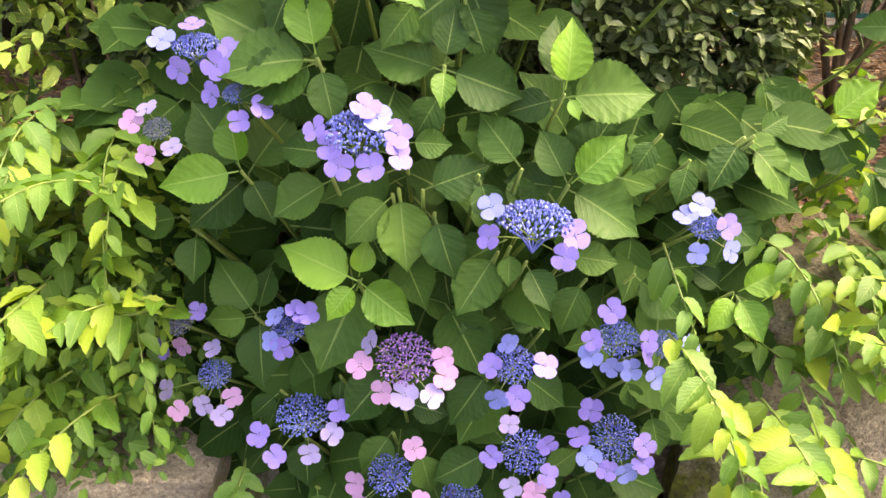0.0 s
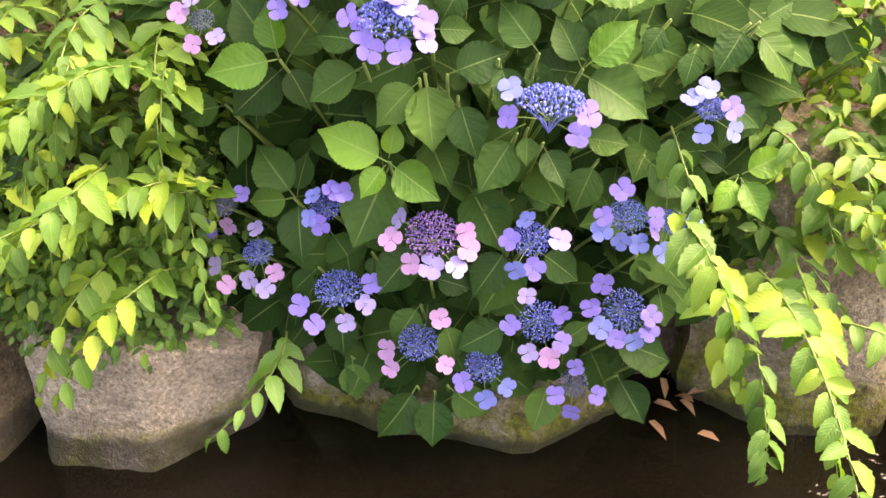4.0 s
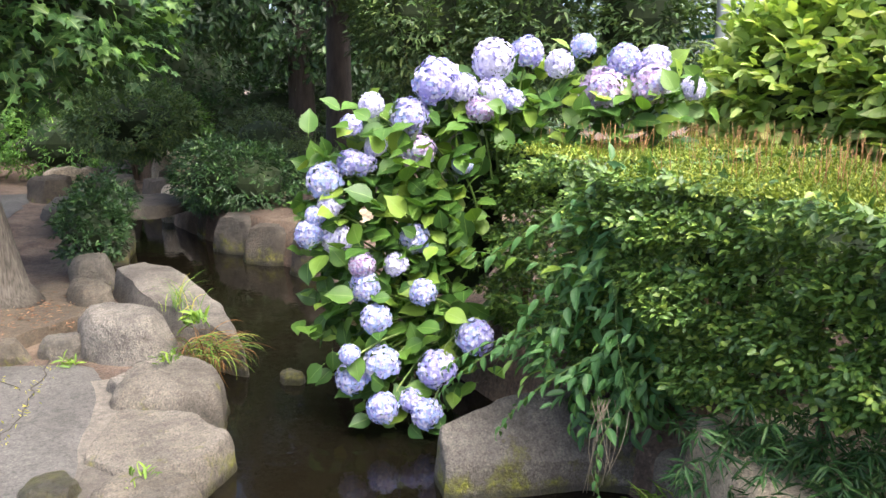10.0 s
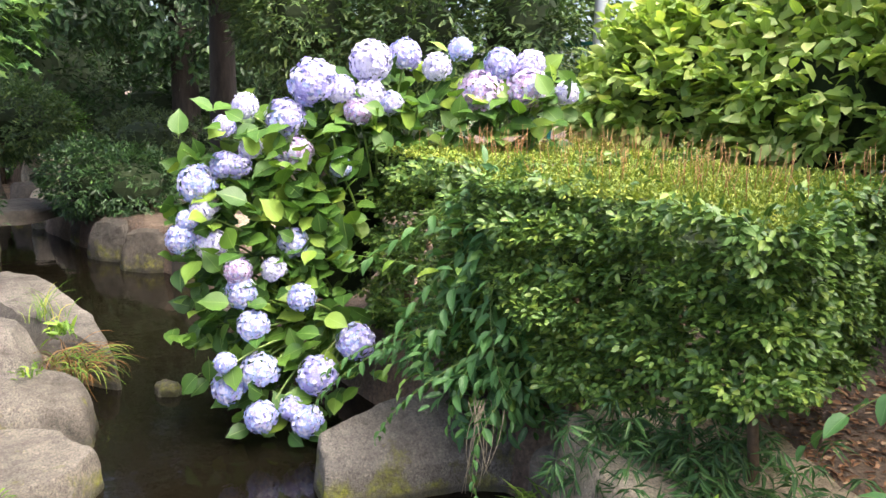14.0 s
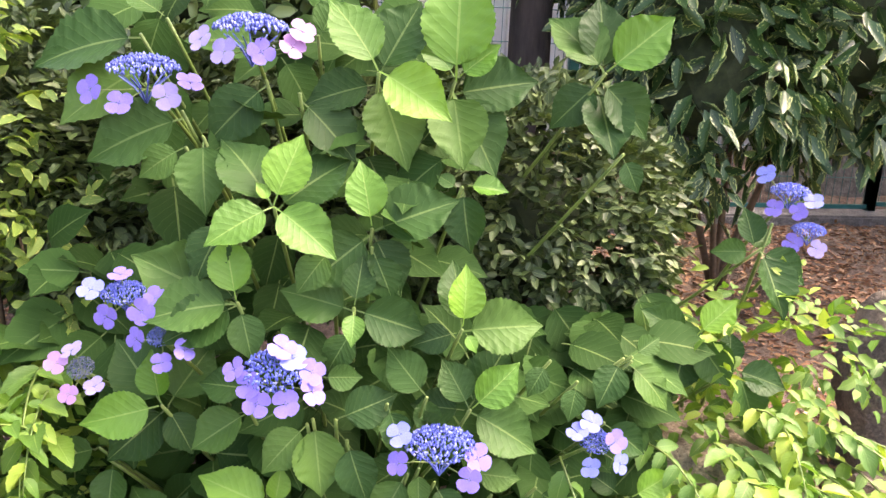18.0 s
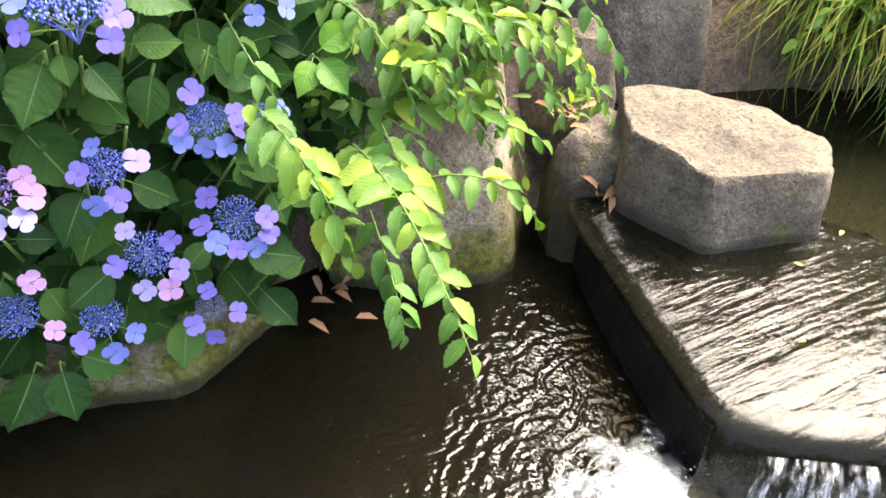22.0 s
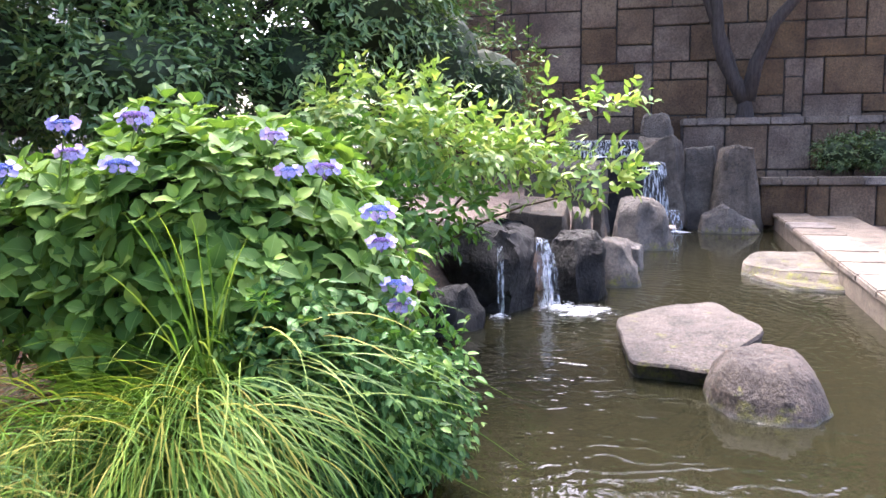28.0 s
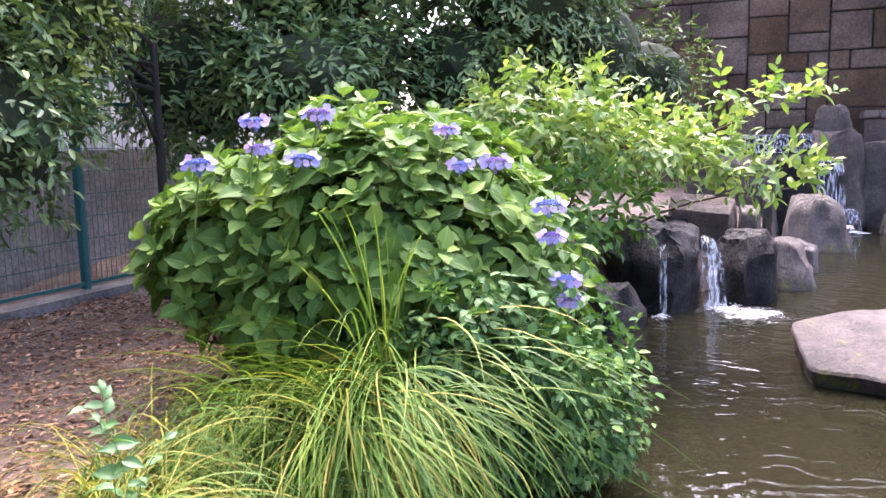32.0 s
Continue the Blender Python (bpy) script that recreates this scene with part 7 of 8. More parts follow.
for i, (x, y, z, w) in enumerate(((3.3, 1.86, 1.68, .16), (3.5, 1.70, 1.74, .13), (3.52, 1.5, 1.69, .16), (3.62, 1.48, 1.88, .16), (3.45, 1.68, 1.85, .13), (3.85, .76, 1.66, .15), (3.85, .53, 1.48, .16), (3.85, .52, 1.35, .13), (3.85, .46, 1.17, .14), (3.85, .44, 1.08, .12), (3.8, .9, 1.65, .12), (3.85, .98, 1.80, .12))):
    lacecap(bank, (x - .06, y - .03, z), w * .72, .3, "lilac", "blue" if i % 2 == 0 else "mauve", (176, 1.1), (198, 1.0), (-22, 1.0), (4, 1.1), (-125, .5), (-55, .5), (152, .8), (28, .8), out=(-.85, -.35, .4), petal=.74)
for run in stems:
    part("stem", tubes_mesh("stem", [run], STEM), bank)
climb = thing("climber", (3.6, .75, .4), "small-leaved climber hanging from the bank to the water", "climber")
mass("foliage", climb, [(3.52, .70, .65, .26, .2, .34), (3.85, .45, .55, .3, .2, .3), (3.45, .78, .98, .22, .2, .25), (3.62, .42, .72, .2, .18, .32), (3.8, .28, .68, .18, .14, .3)], 640, CLIMBER, .060, .62, 610)
CS = [mesh_from("leaf", v * np.array([1, .6, 1]), f, CLIMBER, uv=u) for v, f, u in (tpl_big(81, 6, 4, .02, .2, .15),)]
rk = random.Random(31)
for i in range(26):
    x = rk.uniform(3.35, 4.1)
    y = float(np.interp(x, [3.35, 3.7, 4.1], [.72, .40, .30])) + rk.uniform(-.08, .1)
    top = rk.uniform(.75, 1.25)
    leafy_branch(climb, (x + .05, y + .25, top), (x - .06, y - .02, top - .08), (x - .08 + rk.uniform(-.1, .1), y - rk.uniform(.08, .2), top - rk.uniform(.25, .5)), .058, CS, 900 + i, .034)


def sedge(name, at, label, n, length, seed, spread=(.14, .1), aim=-120, fan=60, dry=.15, width=.008, rise=1.0, old=GRASS_DRY):
    """Grass blades from a row of tufts that rise, arch over towards `aim` degrees and hang."""
    rng = np.random.default_rng(seed)
    g = 11
    own = rng.integers(0, g, n)
    tufts = rng.normal(0, 1, (g, 2)) * np.array(spread)
    a = np.radians(aim + rng.normal(0, fan * .6, g)[own] + rng.normal(0, fan * .75, n))
    ahead = np.stack([np.cos(a), np.sin(a)], 1)
    side = np.stack([-ahead[:, 1], ahead[:, 0]], 1)
    c = np.array(at)[None, :2] + tufts[own] + rng.normal(0, .03, (n, 2))
    h = rng.uniform(-.03, .05, n)
    L = length * rng.uniform(.45, 1.2, n) * rng.uniform(.75, 1.15, g)[own]
    steep = np.radians(rng.uniform(min(76, 25 + 25 * rise), 88, n))
    droop = np.radians(rng.uniform(110, 185, n)) / rise ** 1.6
    late = rng.uniform(.65, 1.3, n) * rise
    swing = rng.normal(0, .25, n)
    segs = 12
    V = np.zeros((n, segs + 1, 2, 3))
    for i in range(segs + 1):
        f = i / segs
        w = width * rng.uniform(.9, 1.1) * (.7 + .6 * f) * (1 - f) ** .6 * .5 + .0004
        off = side * (swing * L * f * f)[:, None]
        for k, sg in enumerate((-1, 1)):
            V[:, i, k, :2] = c + off + side * (sg * w)
            V[:, i, k, 2] = at[2] + h + sg * w * .5
        th = np.maximum(steep - droop * f ** late, -1.5)
        c = c + ahead * (np.cos(th) * L / segs)[:, None]
        h = h + np.sin(th) * L / segs
    t = thing(name, at, label, "grass")
    cut = int(n * (1 - dry))
    V = V.reshape(n, (segs + 1) * 2, 3)
    groups = [("tuft", np.flatnonzero(own[:cut] == k), GRASS) for k in range(g)] + [("dry_tuft", np.arange(cut, n), old)]
    for part_name, ids, mat in groups:
        if not len(ids):
            continue
        F = []
        for o in range(0, len(ids) * (segs + 1) * 2, (segs + 1) * 2):
            F += [(o + 2 * i, o + 2 * i + 1, o + 2 * i + 3, o + 2 * i + 2) for i in range(segs)]
        vv = V[ids].reshape(-1, 3)
        uvs = np.tile(np.array([[.5, .3]]), (len(vv), 1))
        part(part_name, mesh_from(part_name, vv.tolist(), F, mat, uv=uvs), t, kind="stuff")
    return t


sedge("sedge", (3.22, 1.12, .58), "large clump of arching green sedge hanging over the pool", 1700, .92, 71, (.12, .17), -150, 50, .12)
sedge("sedge", (2.98, 1.14, .48), "lower blades of the sedge hanging over the rock", 480, .66, 78, (.13, .10), -130, 50, .22)
sedge("sedge", (3.22, .92, .52), "clump of arching sedge beside the climber", 260, .64, 72, (.06, .05), -150, 35, .08)
sedge("sedge", (2.40, 1.47, .47), "yellowing sedge clump at the water's edge", 1150, .66, 73, (.14, .10), -125, 85, .5, .007)
sedge("sedge", (2.72, 1.66, .5), "thin yellow-green sedge clump on the mulch", 700, .72, 74, (.15, .1), -150, 70, .5, .007)
sedge("sedge", (3.26, 1.04, .66), "upright fresh green sedge blades", 20, .98, 75, (.06, .06), -150, 40, .0, .012, 2.5)
sedge("sedge", (-5.15, .02, .14), "brown and green sedge clump beside the bank rock", 190, .28, 76, (.09, .06), 40, 70, .6, .006, 1.0, GRASS_BROWN)
sedge("sedge", (-5.75, -.05, .30), "thin pale green grass on the bank rock", 45, .28, 77, (.05, .04), 200, 70, .1, .005, 1.3)
twig = thing("seedling_shrub", (2.25, 1.38, .45), "small shrub with grey-green upper and yellow-green lower leaves", "shrub")
GS = [mesh_from("leaf", v * np.array([1, .55, 1]), f, BLUEVINE, uv=u) for v, f, u in (tpl_big(83, 6, 4, .02, .2, .15), tpl_big(84, 6, 4, .02, .35, .2))]
for i, (b, c) in enumerate((((2.22, 1.33, .85), (2.10, 1.32, 1.06)), ((2.26, 1.32, .75), (2.33, 1.27, .90)), ((2.2, 1.35, .9), (2.2, 1.36, 1.08)))):
    leafy_branch(twig, (2.25, 1.38, .48), b, c, .068, GS, 930 + i, .04)
for i, (b, c) in enumerate((((2.36, 1.28, .57), (2.50, 1.22, .54)), ((2.12, 1.32, .60), (1.97, 1.30, .60)), ((2.2, 1.3, .58), (2.13, 1.24, .50)), ((2.1, 1.34, .55), (1.95, 1.34, .52)), ((2.26, 1.28, .55), (2.24, 1.18, .52)))):
    leafy_branch(twig, (2.25, 1.38, .48), b, c, .075, KL, 940 + i, .045)

# pool rocks
cut_rock("stepping_rock", "flat angular pink granite rock in the pool", [(6.62, -.60), (7.15, -1.28), (6.25, -1.45), (5.68, -1.08), (5.78, -.68)], [(6.73, -.50, .42), (7.35, -1.31, .45), (6.25, -1.52, .46), (5.50, -1.06, .365), (5.63, -.60, .375)], .0, ROCK_GRANITE, .05, .03, 31, 1)
cut_rock("stepping_rock", "rounded brown granite boulder with moss in the pool", [(5.13, -.99), (4.88, -1.13), (4.80, -1.38), (4.86, -1.58), (5.08, -1.70), (5.75, -1.74), (5.95, -1.35), (5.6, -1.0)], [(5.22, -1.06, .47), (5.05, -1.17, .45), (5.0, -1.38, .45), (5.04, -1.53, .44), (5.2, -1.60, .45), (5.65, -1.62, .49), (5.80, -1.35, .5), (5.55, -1.1, .5)], 0, ROCK_GRANITE, .10, .045, 32, 4, .06, .06)
rock("fall_rock", "black wet rock under the small waterfall", [(7.35, 1.0), (7.42, .42), (7.7, .2), (8.2, .1), (8.6, .6), (8.2, 1.3)], 0, .96, ROCK_WET, taper=.86, edge=.12, rough=.11, seed=33, facets=9)
rock("fall_rock", "low black wet boulder beside the waterfall", oval(6.85, .85, .45, .33, -30, 8, 5), 0, .62, ROCK_WET, taper=.75, edge=.2, rough=.06, seed=34)
rock("fall_rock", "black wet rock beside the white fall", [(8.0, -.1), (8.2, -.42), (8.8, -.42), (8.8, .1), (8.2, .15)], 0, .84, ROCK_WET, taper=.88, edge=.06, rough=.07, seed=35)
rock("pool_rock", "pale angular rock with moss at the pool edge", [(8.8, -0.36), (8.73, -0.59), (8.85, -0.86), (9.27, -0.89), (9.45, -0.59), (9.21, -0.3)], 0, 0.71, ROCK_UP, taper=.62, edge=.06, rough=.045, seed=36, facets=5, lean=(.1, .12))
cut_rock("pool_rock", "large broken grey boulder below the cascade", [(11.75, -.50), (11.62, -.8), (11.72, -1.38), (12.4, -1.45), (12.6, -.9), (12.3, -.45)], [(11.95, -.62, .80), (11.85, -.86, .90), (11.95, -1.18, .84), (12.4, -1.22, .86), (12.5, -.9, .98), (12.25, -.6, .95)], 0, ROCK_UP, .07, .07, 37, 2, .04)
cut_rock("slab_rock", "flat grey slab rock above the waterfall", [(9.0, .65), (8.95, .0), (9.5, -.05), (9.6, .7)], [(9.05, .62, 1.02), (8.95, .02, .98), (9.5, -.02, 1.10), (9.6, .66, 1.14)], .55, ROCK_UP, .02, .03, 38)
cut_rock("pool_rock", "upright grey block above the waterfall", [(9.2, -.06), (9.15, -.25), (9.5, -.28), (9.5, -.02)], [(9.22, -.08, .98), (9.18, -.24, .95), (9.5, -.26, 1.02), (9.5, -.05, 1.04)], .25, ROCK_UP, .02, .03, 39)
cut_rock("pool_rock", "narrow upright stone beside the block", [(9.35, -.27), (9.3, -.39), (9.6, -.42), (9.65, -.28)], [(9.38, -.28, 1.10), (9.35, -.37, 1.06), (9.6, -.40, 1.12), (9.62, -.3, 1.14)], .25, ROCK_UP, .02, .03, 51)
cut_rock("pool_rock", "small dark rock between the boulders", [(10.0, -.55), (9.95, -.85), (10.4, -.9), (10.5, -.55)], [(10.05, -.6, .55), (10.0, -.8, .5), (10.35, -.85, .52), (10.4, -.6, .6)], 0, ROCK_DARK, .04, .04, 52, 2)
cut_rock("upright_rock", "grey standing rock with a flat crown beside the cascade", [(14.35, -2.05), (14.3, -2.5), (14.4, -2.98), (14.9, -3.0), (15.1, -2.5), (14.9, -2.05)], [(14.5, -2.28, 1.58), (14.45, -2.5, 1.66), (14.5, -2.76, 1.62), (14.8, -2.8, 1.6), (14.95, -2.5, 1.66), (14.8, -2.25, 1.6)], 0, ROCK_UP, .05, .07, 40, 2)
cut_rock("upright_rock", "dark grey upright rock against the terrace", [(14.8, -1.65), (14.75, -2.2), (15.2, -2.3), (15.25, -1.6)], [(14.85, -1.75, 1.58), (14.8, -2.18, 1.66), (15.15, -2.25, 1.6), (15.2, -1.7, 1.62)], .2, ROCK_DARK, .05, .06, 41, 2)
cut_rock("upright_rock", "pale leaning rock beside the upper fall", [(14.5, -1.2), (14.45, -1.72), (14.95, -1.8), (15.0, -1.1)], [(14.55, -.95, 1.55), (14.5, -1.45, 1.86), (14.9, -1.7, 1.76), (15.0, -.95, 1.84)], .3, ROCK_UP, .04, .07, 42, 2)
cut_rock("pool_rock", "round grey rock behind the leaning rock", [(15.0, -.9), (14.95, -1.6), (15.4, -1.7), (15.5, -.85)], [(15.1, -1.0, 2.15), (15.05, -1.45, 2.22), (15.35, -1.5, 2.2), (15.4, -1.0, 2.25)], .6, ROCK_DARK, .12, .08, 53, 3)
cut_rock("pool_rock", "mossy angular rock at the foot of the standing rock", [(13.9, -1.86), (13.8, -2.4), (13.9, -2.95), (14.35, -2.95), (14.5, -2.3), (14.35, -1.85)], [(14.05, -1.95, .50), (14.0, -2.33, .68), (14.05, -2.75, .42), (14.3, -2.75, .45), (14.4, -2.3, .68), (14.3, -1.95, .52)], 0, ROCK_UP, .04, .05, 43, 1)
cut_rock("cascade_rock", "dark stepped rock under the cascade", [(14.15, .6), (14.1, -1.45), (15.0, -1.4), (15.0, .6)], [(14.3, .6, 1.40), (14.22, -1.38, 1.38), (15.0, -1.3, 1.46), (15.0, .6, 1.46)], 0, ROCK_WET, .06, .06, 44, 2)
cut_rock("cascade_rock", "upper dark ledge of the cascade", [(14.9, .5), (14.88, -.95), (15.6, -1.0), (15.6, .6)], [(14.95, .5, 1.74), (14.92, -.95, 1.74), (15.6, -1.0, 1.78), (15.6, .6, 1.78)], .4, ROCK_WET, .04, .03, 45)
cut_rock("slab_rock", "broad shaded rock beside the cascade", [(13.6, .9), (13.4, -.35), (14.1, -.5), (14.3, .9)], [(13.7, .9, 1.38), (13.55, -.25, 1.30), (14.1, -.42, 1.42), (14.3, .9, 1.46)], .2, ROCK_FAR, .05, .06, 54, 2)
cut_rock("slab_rock", "low flat rock joined to the stone walkway", [(9.72, -1.82), (8.95, -2.2), (8.75, -2.75), (9.4, -3.1), (10.8, -3.2), (10.6, -2.1)], [(9.92, -1.92, .38), (9.45, -2.25, .37), (9.15, -2.85, .37), (9.6, -3.15, .39), (10.75, -3.16, .42), (10.55, -2.15, .42)], 0, ROCK_UP, .03, .04, 46, 1)
cut_rock("slab_rock", "lower ledge of the flat rock", [(9.6, -1.9), (8.85, -2.25), (8.70, -2.75), (9.2, -2.9), (9.8, -2.3)], [(9.6, -1.95, .30), (8.95, -2.28, .29), (8.82, -2.72, .29), (9.25, -2.8, .31), (9.8, -2.3, .31)], 0, ROCK_UP, .02, .025, 55, 1)
curtain("cascade", "upper sheet of white water over a dark ledge", 14.9, .30, 14.88, -.92, 1.76, 1.46, -.05, 0, FALL)
curtain("cascade", "narrow white fall over the dark rock", 14.19, -.93, 14.17, -1.30, 1.40, .24, -.10, -.12, FALL)
curtain("cascade", "lower end of the narrow white fall", 14.08, -1.25, 14.06, -1.50, .62, .24, -.10, -.16, FALL)
curtain("cascade", "white fall over the black rock", 7.78, .235, 7.83, .155, .88, .24, -.05, -.17, FALL, 1.8)
curtain("cascade", "white gush beside the black rock", 7.77, .225, 7.82, .165, .89, .24, -.09, -.22, FALL, 1.2)
curtain("cascade", "thin trickle over the black rock", 7.36, .50, 7.37, .45, .86, .24, -.07, -.03, FALL, .2)
tagged(new("spray_drops", foam_mesh("spray_drops", [(7.7, -.02, .30, .16, 70), (7.62, -.2, .27, .3, 60), (7.27, .45, .28, .09, 24)], 8, .003, .011)), "white drops leaping at the foot of the fall", "foam", kind="stuff")
for i, (x, y, z, rx, ry) in enumerate(((7.68, -.0, .25, .26, .24), (7.6, -.25, .25, .42, .34), (7.28, .46, .25, .12, .12), (13.95, -1.55, .25, .3, .3), (14.75, -.3, 1.45, .12, .5))):
    foam_patch("foam", x, y, z, rx, ry, 10 + i)

# stone walkway, terraces and the great wall
walkway = tagged(new("walkway", rock_mesh("walkway", [(17, -3.35), (14.5, -3.13), (9.0, -2.72), (6.0, -2.48), (6.0, -3.9), (9.0, -3.85), (17, -4.6)], 0, .48, PAVESTONE, taper=.995, edge=.03, rough=.01, seed=50, smooth=0, facets=0)), "pale stone walkway along the pool", "walkway", kind="structure")
rngw = random.Random(17)
for i in range(11):
    x = 6.3 + .80 * i
    y = float(np.interp(x, [6.0, 9.0, 14.5], [-2.48, -2.72, -3.13])) - .26
    slab = part("slab", box_mesh("slab", (-.392, -.28, -.03), (.392, .28, .045 + rngw.uniform(-.006, .006)), PAVESTONE, .014), walkway)
    slab.matrix_basis = pose(x, y, .48, 0, rngw.uniform(-.4, .4), -4.4 + rngw.uniform(-.6, .6))


def stone_course_wall(name, label, x, y0, y1, z0, z1, seed, cell=.42, depth=.16, nest=True):
    """A wall of squared stones of mixed sizes, each proud of dark joints. It faces -x."""
    rng = random.Random(seed)
    back = tagged(new(name, box_mesh(name, (x, y0, z0), (x + .5, y1, z1), MORTAR, 0)), label, "wall", kind="structure")
    ny, nz = int((y1 - y0) / cell), int((z1 - z0) / cell)
    cy, cz = (y1 - y0) / ny, (z1 - z0) / nz
    used = set()
    count = 0
    for j in range(nz):
        for i in range(ny):
            if (i, j) in used:
                continue
            w, h = rng.choice(((1, 1), (2, 1), (2, 1), (2, 2), (1, 2), (3, 1), (2, 2), (3, 2))) if nest else (rng.choice((1, 2, 2)), 1)
            while w > 1 and any((i + a, j) in used or i + a >= ny for a in range(w)):
                w -= 1
            while h > 1 and (j + h > nz or any((i + a, j + h - 1) in used for a in range(w))):
                h -= 1
            used |= {(i + a, j + b) for a in range(w) for b in range(h)}
            ya, yb = y0 + i * cy, y0 + (i + w) * cy
            za, zb = z0 + j * cz, z0 + (j + h) * cz
            g = .014
            p = rng.uniform(.03, .07)
            me = box_mesh("stone", (-p, -(yb - ya) / 2 + g, -(zb - za) / 2 + g), (.05, (yb - ya) / 2 - g, (zb - za) / 2 - g), WALLSTONE, .014)
            s = part("stone", me, back)
            s.matrix_basis = pose(x, (ya + yb) / 2, (za + zb) / 2, rng.uniform(-.6, .6), rng.uniform(-1, 1), rng.uniform(-1, 1))
            count += 1
    return back


stone_course_wall("wall_east", "high wall of squared brown stones in mixed courses", 16.6, -9.0, 3.5, .2, 5.9, 3, .33)
stone_course_wall("terrace_wall", "upper terrace wall of squared stones", 15.8, -9.0, -1.75, .4, 2.0, 4, .36)
stone_course_wall("planter_wall", "low planter wall of squared stones with a cap", 14.7, -9.0, -2.92, .3, .98, 5, .34, nest=False)
for nm, x0, x1, z in (("terrace_cap", 15.72, 16.55, 2.0), ("planter_cap", 14.62, 15.02, .98)):
    cap = thing(nm, (x0, -4, z), "row of pale coping stones on the wall", "coping", kind="structure")
    y = -9.0
    rngc = random.Random(7)
    while y < (-1.85 if z > 1.5 else -3.0):
        w = rngc.uniform(.55, .85)
        part("stone", box_mesh("stone", (x0, y + .006, z + .004), (x1, min(y + w, -1.75 if z > 1.5 else -2.9) - .006, z + .13), PAVESTONE, .015), cap)
        y += w
tagged(new("planter_soil", box_mesh("planter_soil", (15.0, -9.0, .3), (15.8, -2.95, .92), EARTH, 0)), "dark earth filling the planter", "earth", kind="structure")
shrub("planter_bush", (15.3, -4.5, .92), "clipped dark green bush in the planter", [(15.3, -4.25, 1.5, .3, .4, .3), (15.3, -4.85, 1.52, .3, .45, .32), (15.3, -5.6, 1.5, .3, .5, .3)], 520, AZALEA, .08, .5, 171)
tree("wall_tree", (16.2, -2.86, 2.1), "dark forked tree before the stone wall", .5, .17, [(15.9, -1.6, 5.9, 1.2, 1.4, .7), (15.9, -4.8, 5.6, 1.2, 1.6, .6), (16, -3.2, 6.2, 1.2, 1.6, .8)], 900, MAPLE, .13, .5, 172, BARK_DARK, limbs=1)
fork = bpy.data.objects["wall_tree"]
part("fork", tubes_mesh("fork", [([(16.2, -2.86, 2.45), (16.18, -2.70, 2.75), (16.15, -2.48, 3.15), (16.15, -2.36, 3.6), (16.1, -2.30, 4.2), (16.1, -2.25, 5.6)], .15, .10), ([(16.2, -2.9, 2.45), (16.15, -3.02, 3.1), (16.1, -3.3, 3.8), (16.0, -3.75, 4.35), (15.9, -4.6, 4.9)], .15, .07), ([(16.15, -2.36, 3.6), (16.1, -2.1, 4.3), (16, -1.6, 5.2)], .07, .04)], BARK_DARK, 10), fork)

# nandina and trees above the falls
nan = thing("nandina", (6.6, 1.3, .6), "light green shrub with layered leaf sprays over the fall", "shrub")
for i, (x, y, z, rx, ry, rz, n) in enumerate(((6.3, 1.2, 2.0, .6, .55, .22, 150), (6.4, .7, 1.75, .55, .5, .18, 140), (6.3, 1.5, 1.6, .6, .5, .25, 150), (6.4, .25, 1.68, .4, .35, .06, 60), (6.5, -.25, 2.02, .12, .35, .04, 20), (6.3, -.3, 1.5, .25, .35, .03, 34), (6.2, .9, 1.3, .5, .5, .2, 110))):
    mass("foliage" if i == 0 else "spray", nan, [(x, y, z, rx, ry, rz)], n, NANDINA if i not in (2, 6) else KERRIA_SHADE, .11, .5, 630 + i, 7, 60, .12 if i < 3 else -.05)
for run in [(arc((6.7, 1.3, .6), (6.4, .8, 1.8), .1, 6), .015, .006), (arc((6.7, 1.3, .6), (6.5, -.4, 1.95), .25, 8), .015, .004), (arc((6.7, 1.3, .6), (6.3, -.5, 1.4), .2, 8), .015, .004), (arc((6.7, 1.3, .6), (6.3, 1.4, 2.0), .1, 6), .015, .006)]:
    part("stem", tubes_mesh("stem", [run], TWIG), nan)
tree("evergreen_tree", (7.6, 3.6, .7), "broad dark evergreen tree over the fence", 2.2, .14, [(7.3, 3.5, 2.45, 1.2, 1.0, .75), (6.6, 4.5, 2.4, 1.1, .7, .8), (8.0, 2.5, 2.4, .9, .8, .7), (7.6, 3.9, 3.5, 1.8, 1.3, .9), (8.4, 2.0, 3.2, 1.1, .9, .8), (6.2, 3.2, 2.3, .7, .6, .5), (7.3, 3.1, 4.7, 1.6, 1.2, .9)], 5200, EVERGREEN, .11, .42, 181, BARK_DARK, limbs=10, core=.68)
tree("evergreen_tree", (9.6, 2.2, .9), "olive green evergreen tree before the stone wall", 1.8, .13, [(9.4, 1.6, 2.7, 1.1, .9, .8), (9.9, 1.0, 2.4, .8, .7, .6), (9.6, 2.2, 3.5, 1.3, 1.1, .8), (9.8, 1.95, 4.6, 1.1, .8, .9), (9.4, 2.4, 5.3, 1.2, .8, .9)], 2000, OLIVETREE, .10, .36, 182, BARK_DARK, limbs=8, core=.7)
leafy = tree("evergreen_tree", (5.5, 4.05, .55), "evergreen tree with leathery leaves beside the fence", 2.0, .045, [(4.4, 4.2, 2.5, .7, .5, .7), (4.0, 3.9, 1.9, .5, .4, .55), (4.7, 4.3, 3.4, 1.1, .9, .8), (3.4, 3.8, 2.4, .6, .5, .7)], 1900, EVERGREEN, .10, .45, 183, BARK_DARK, limbs=8, core=.7)
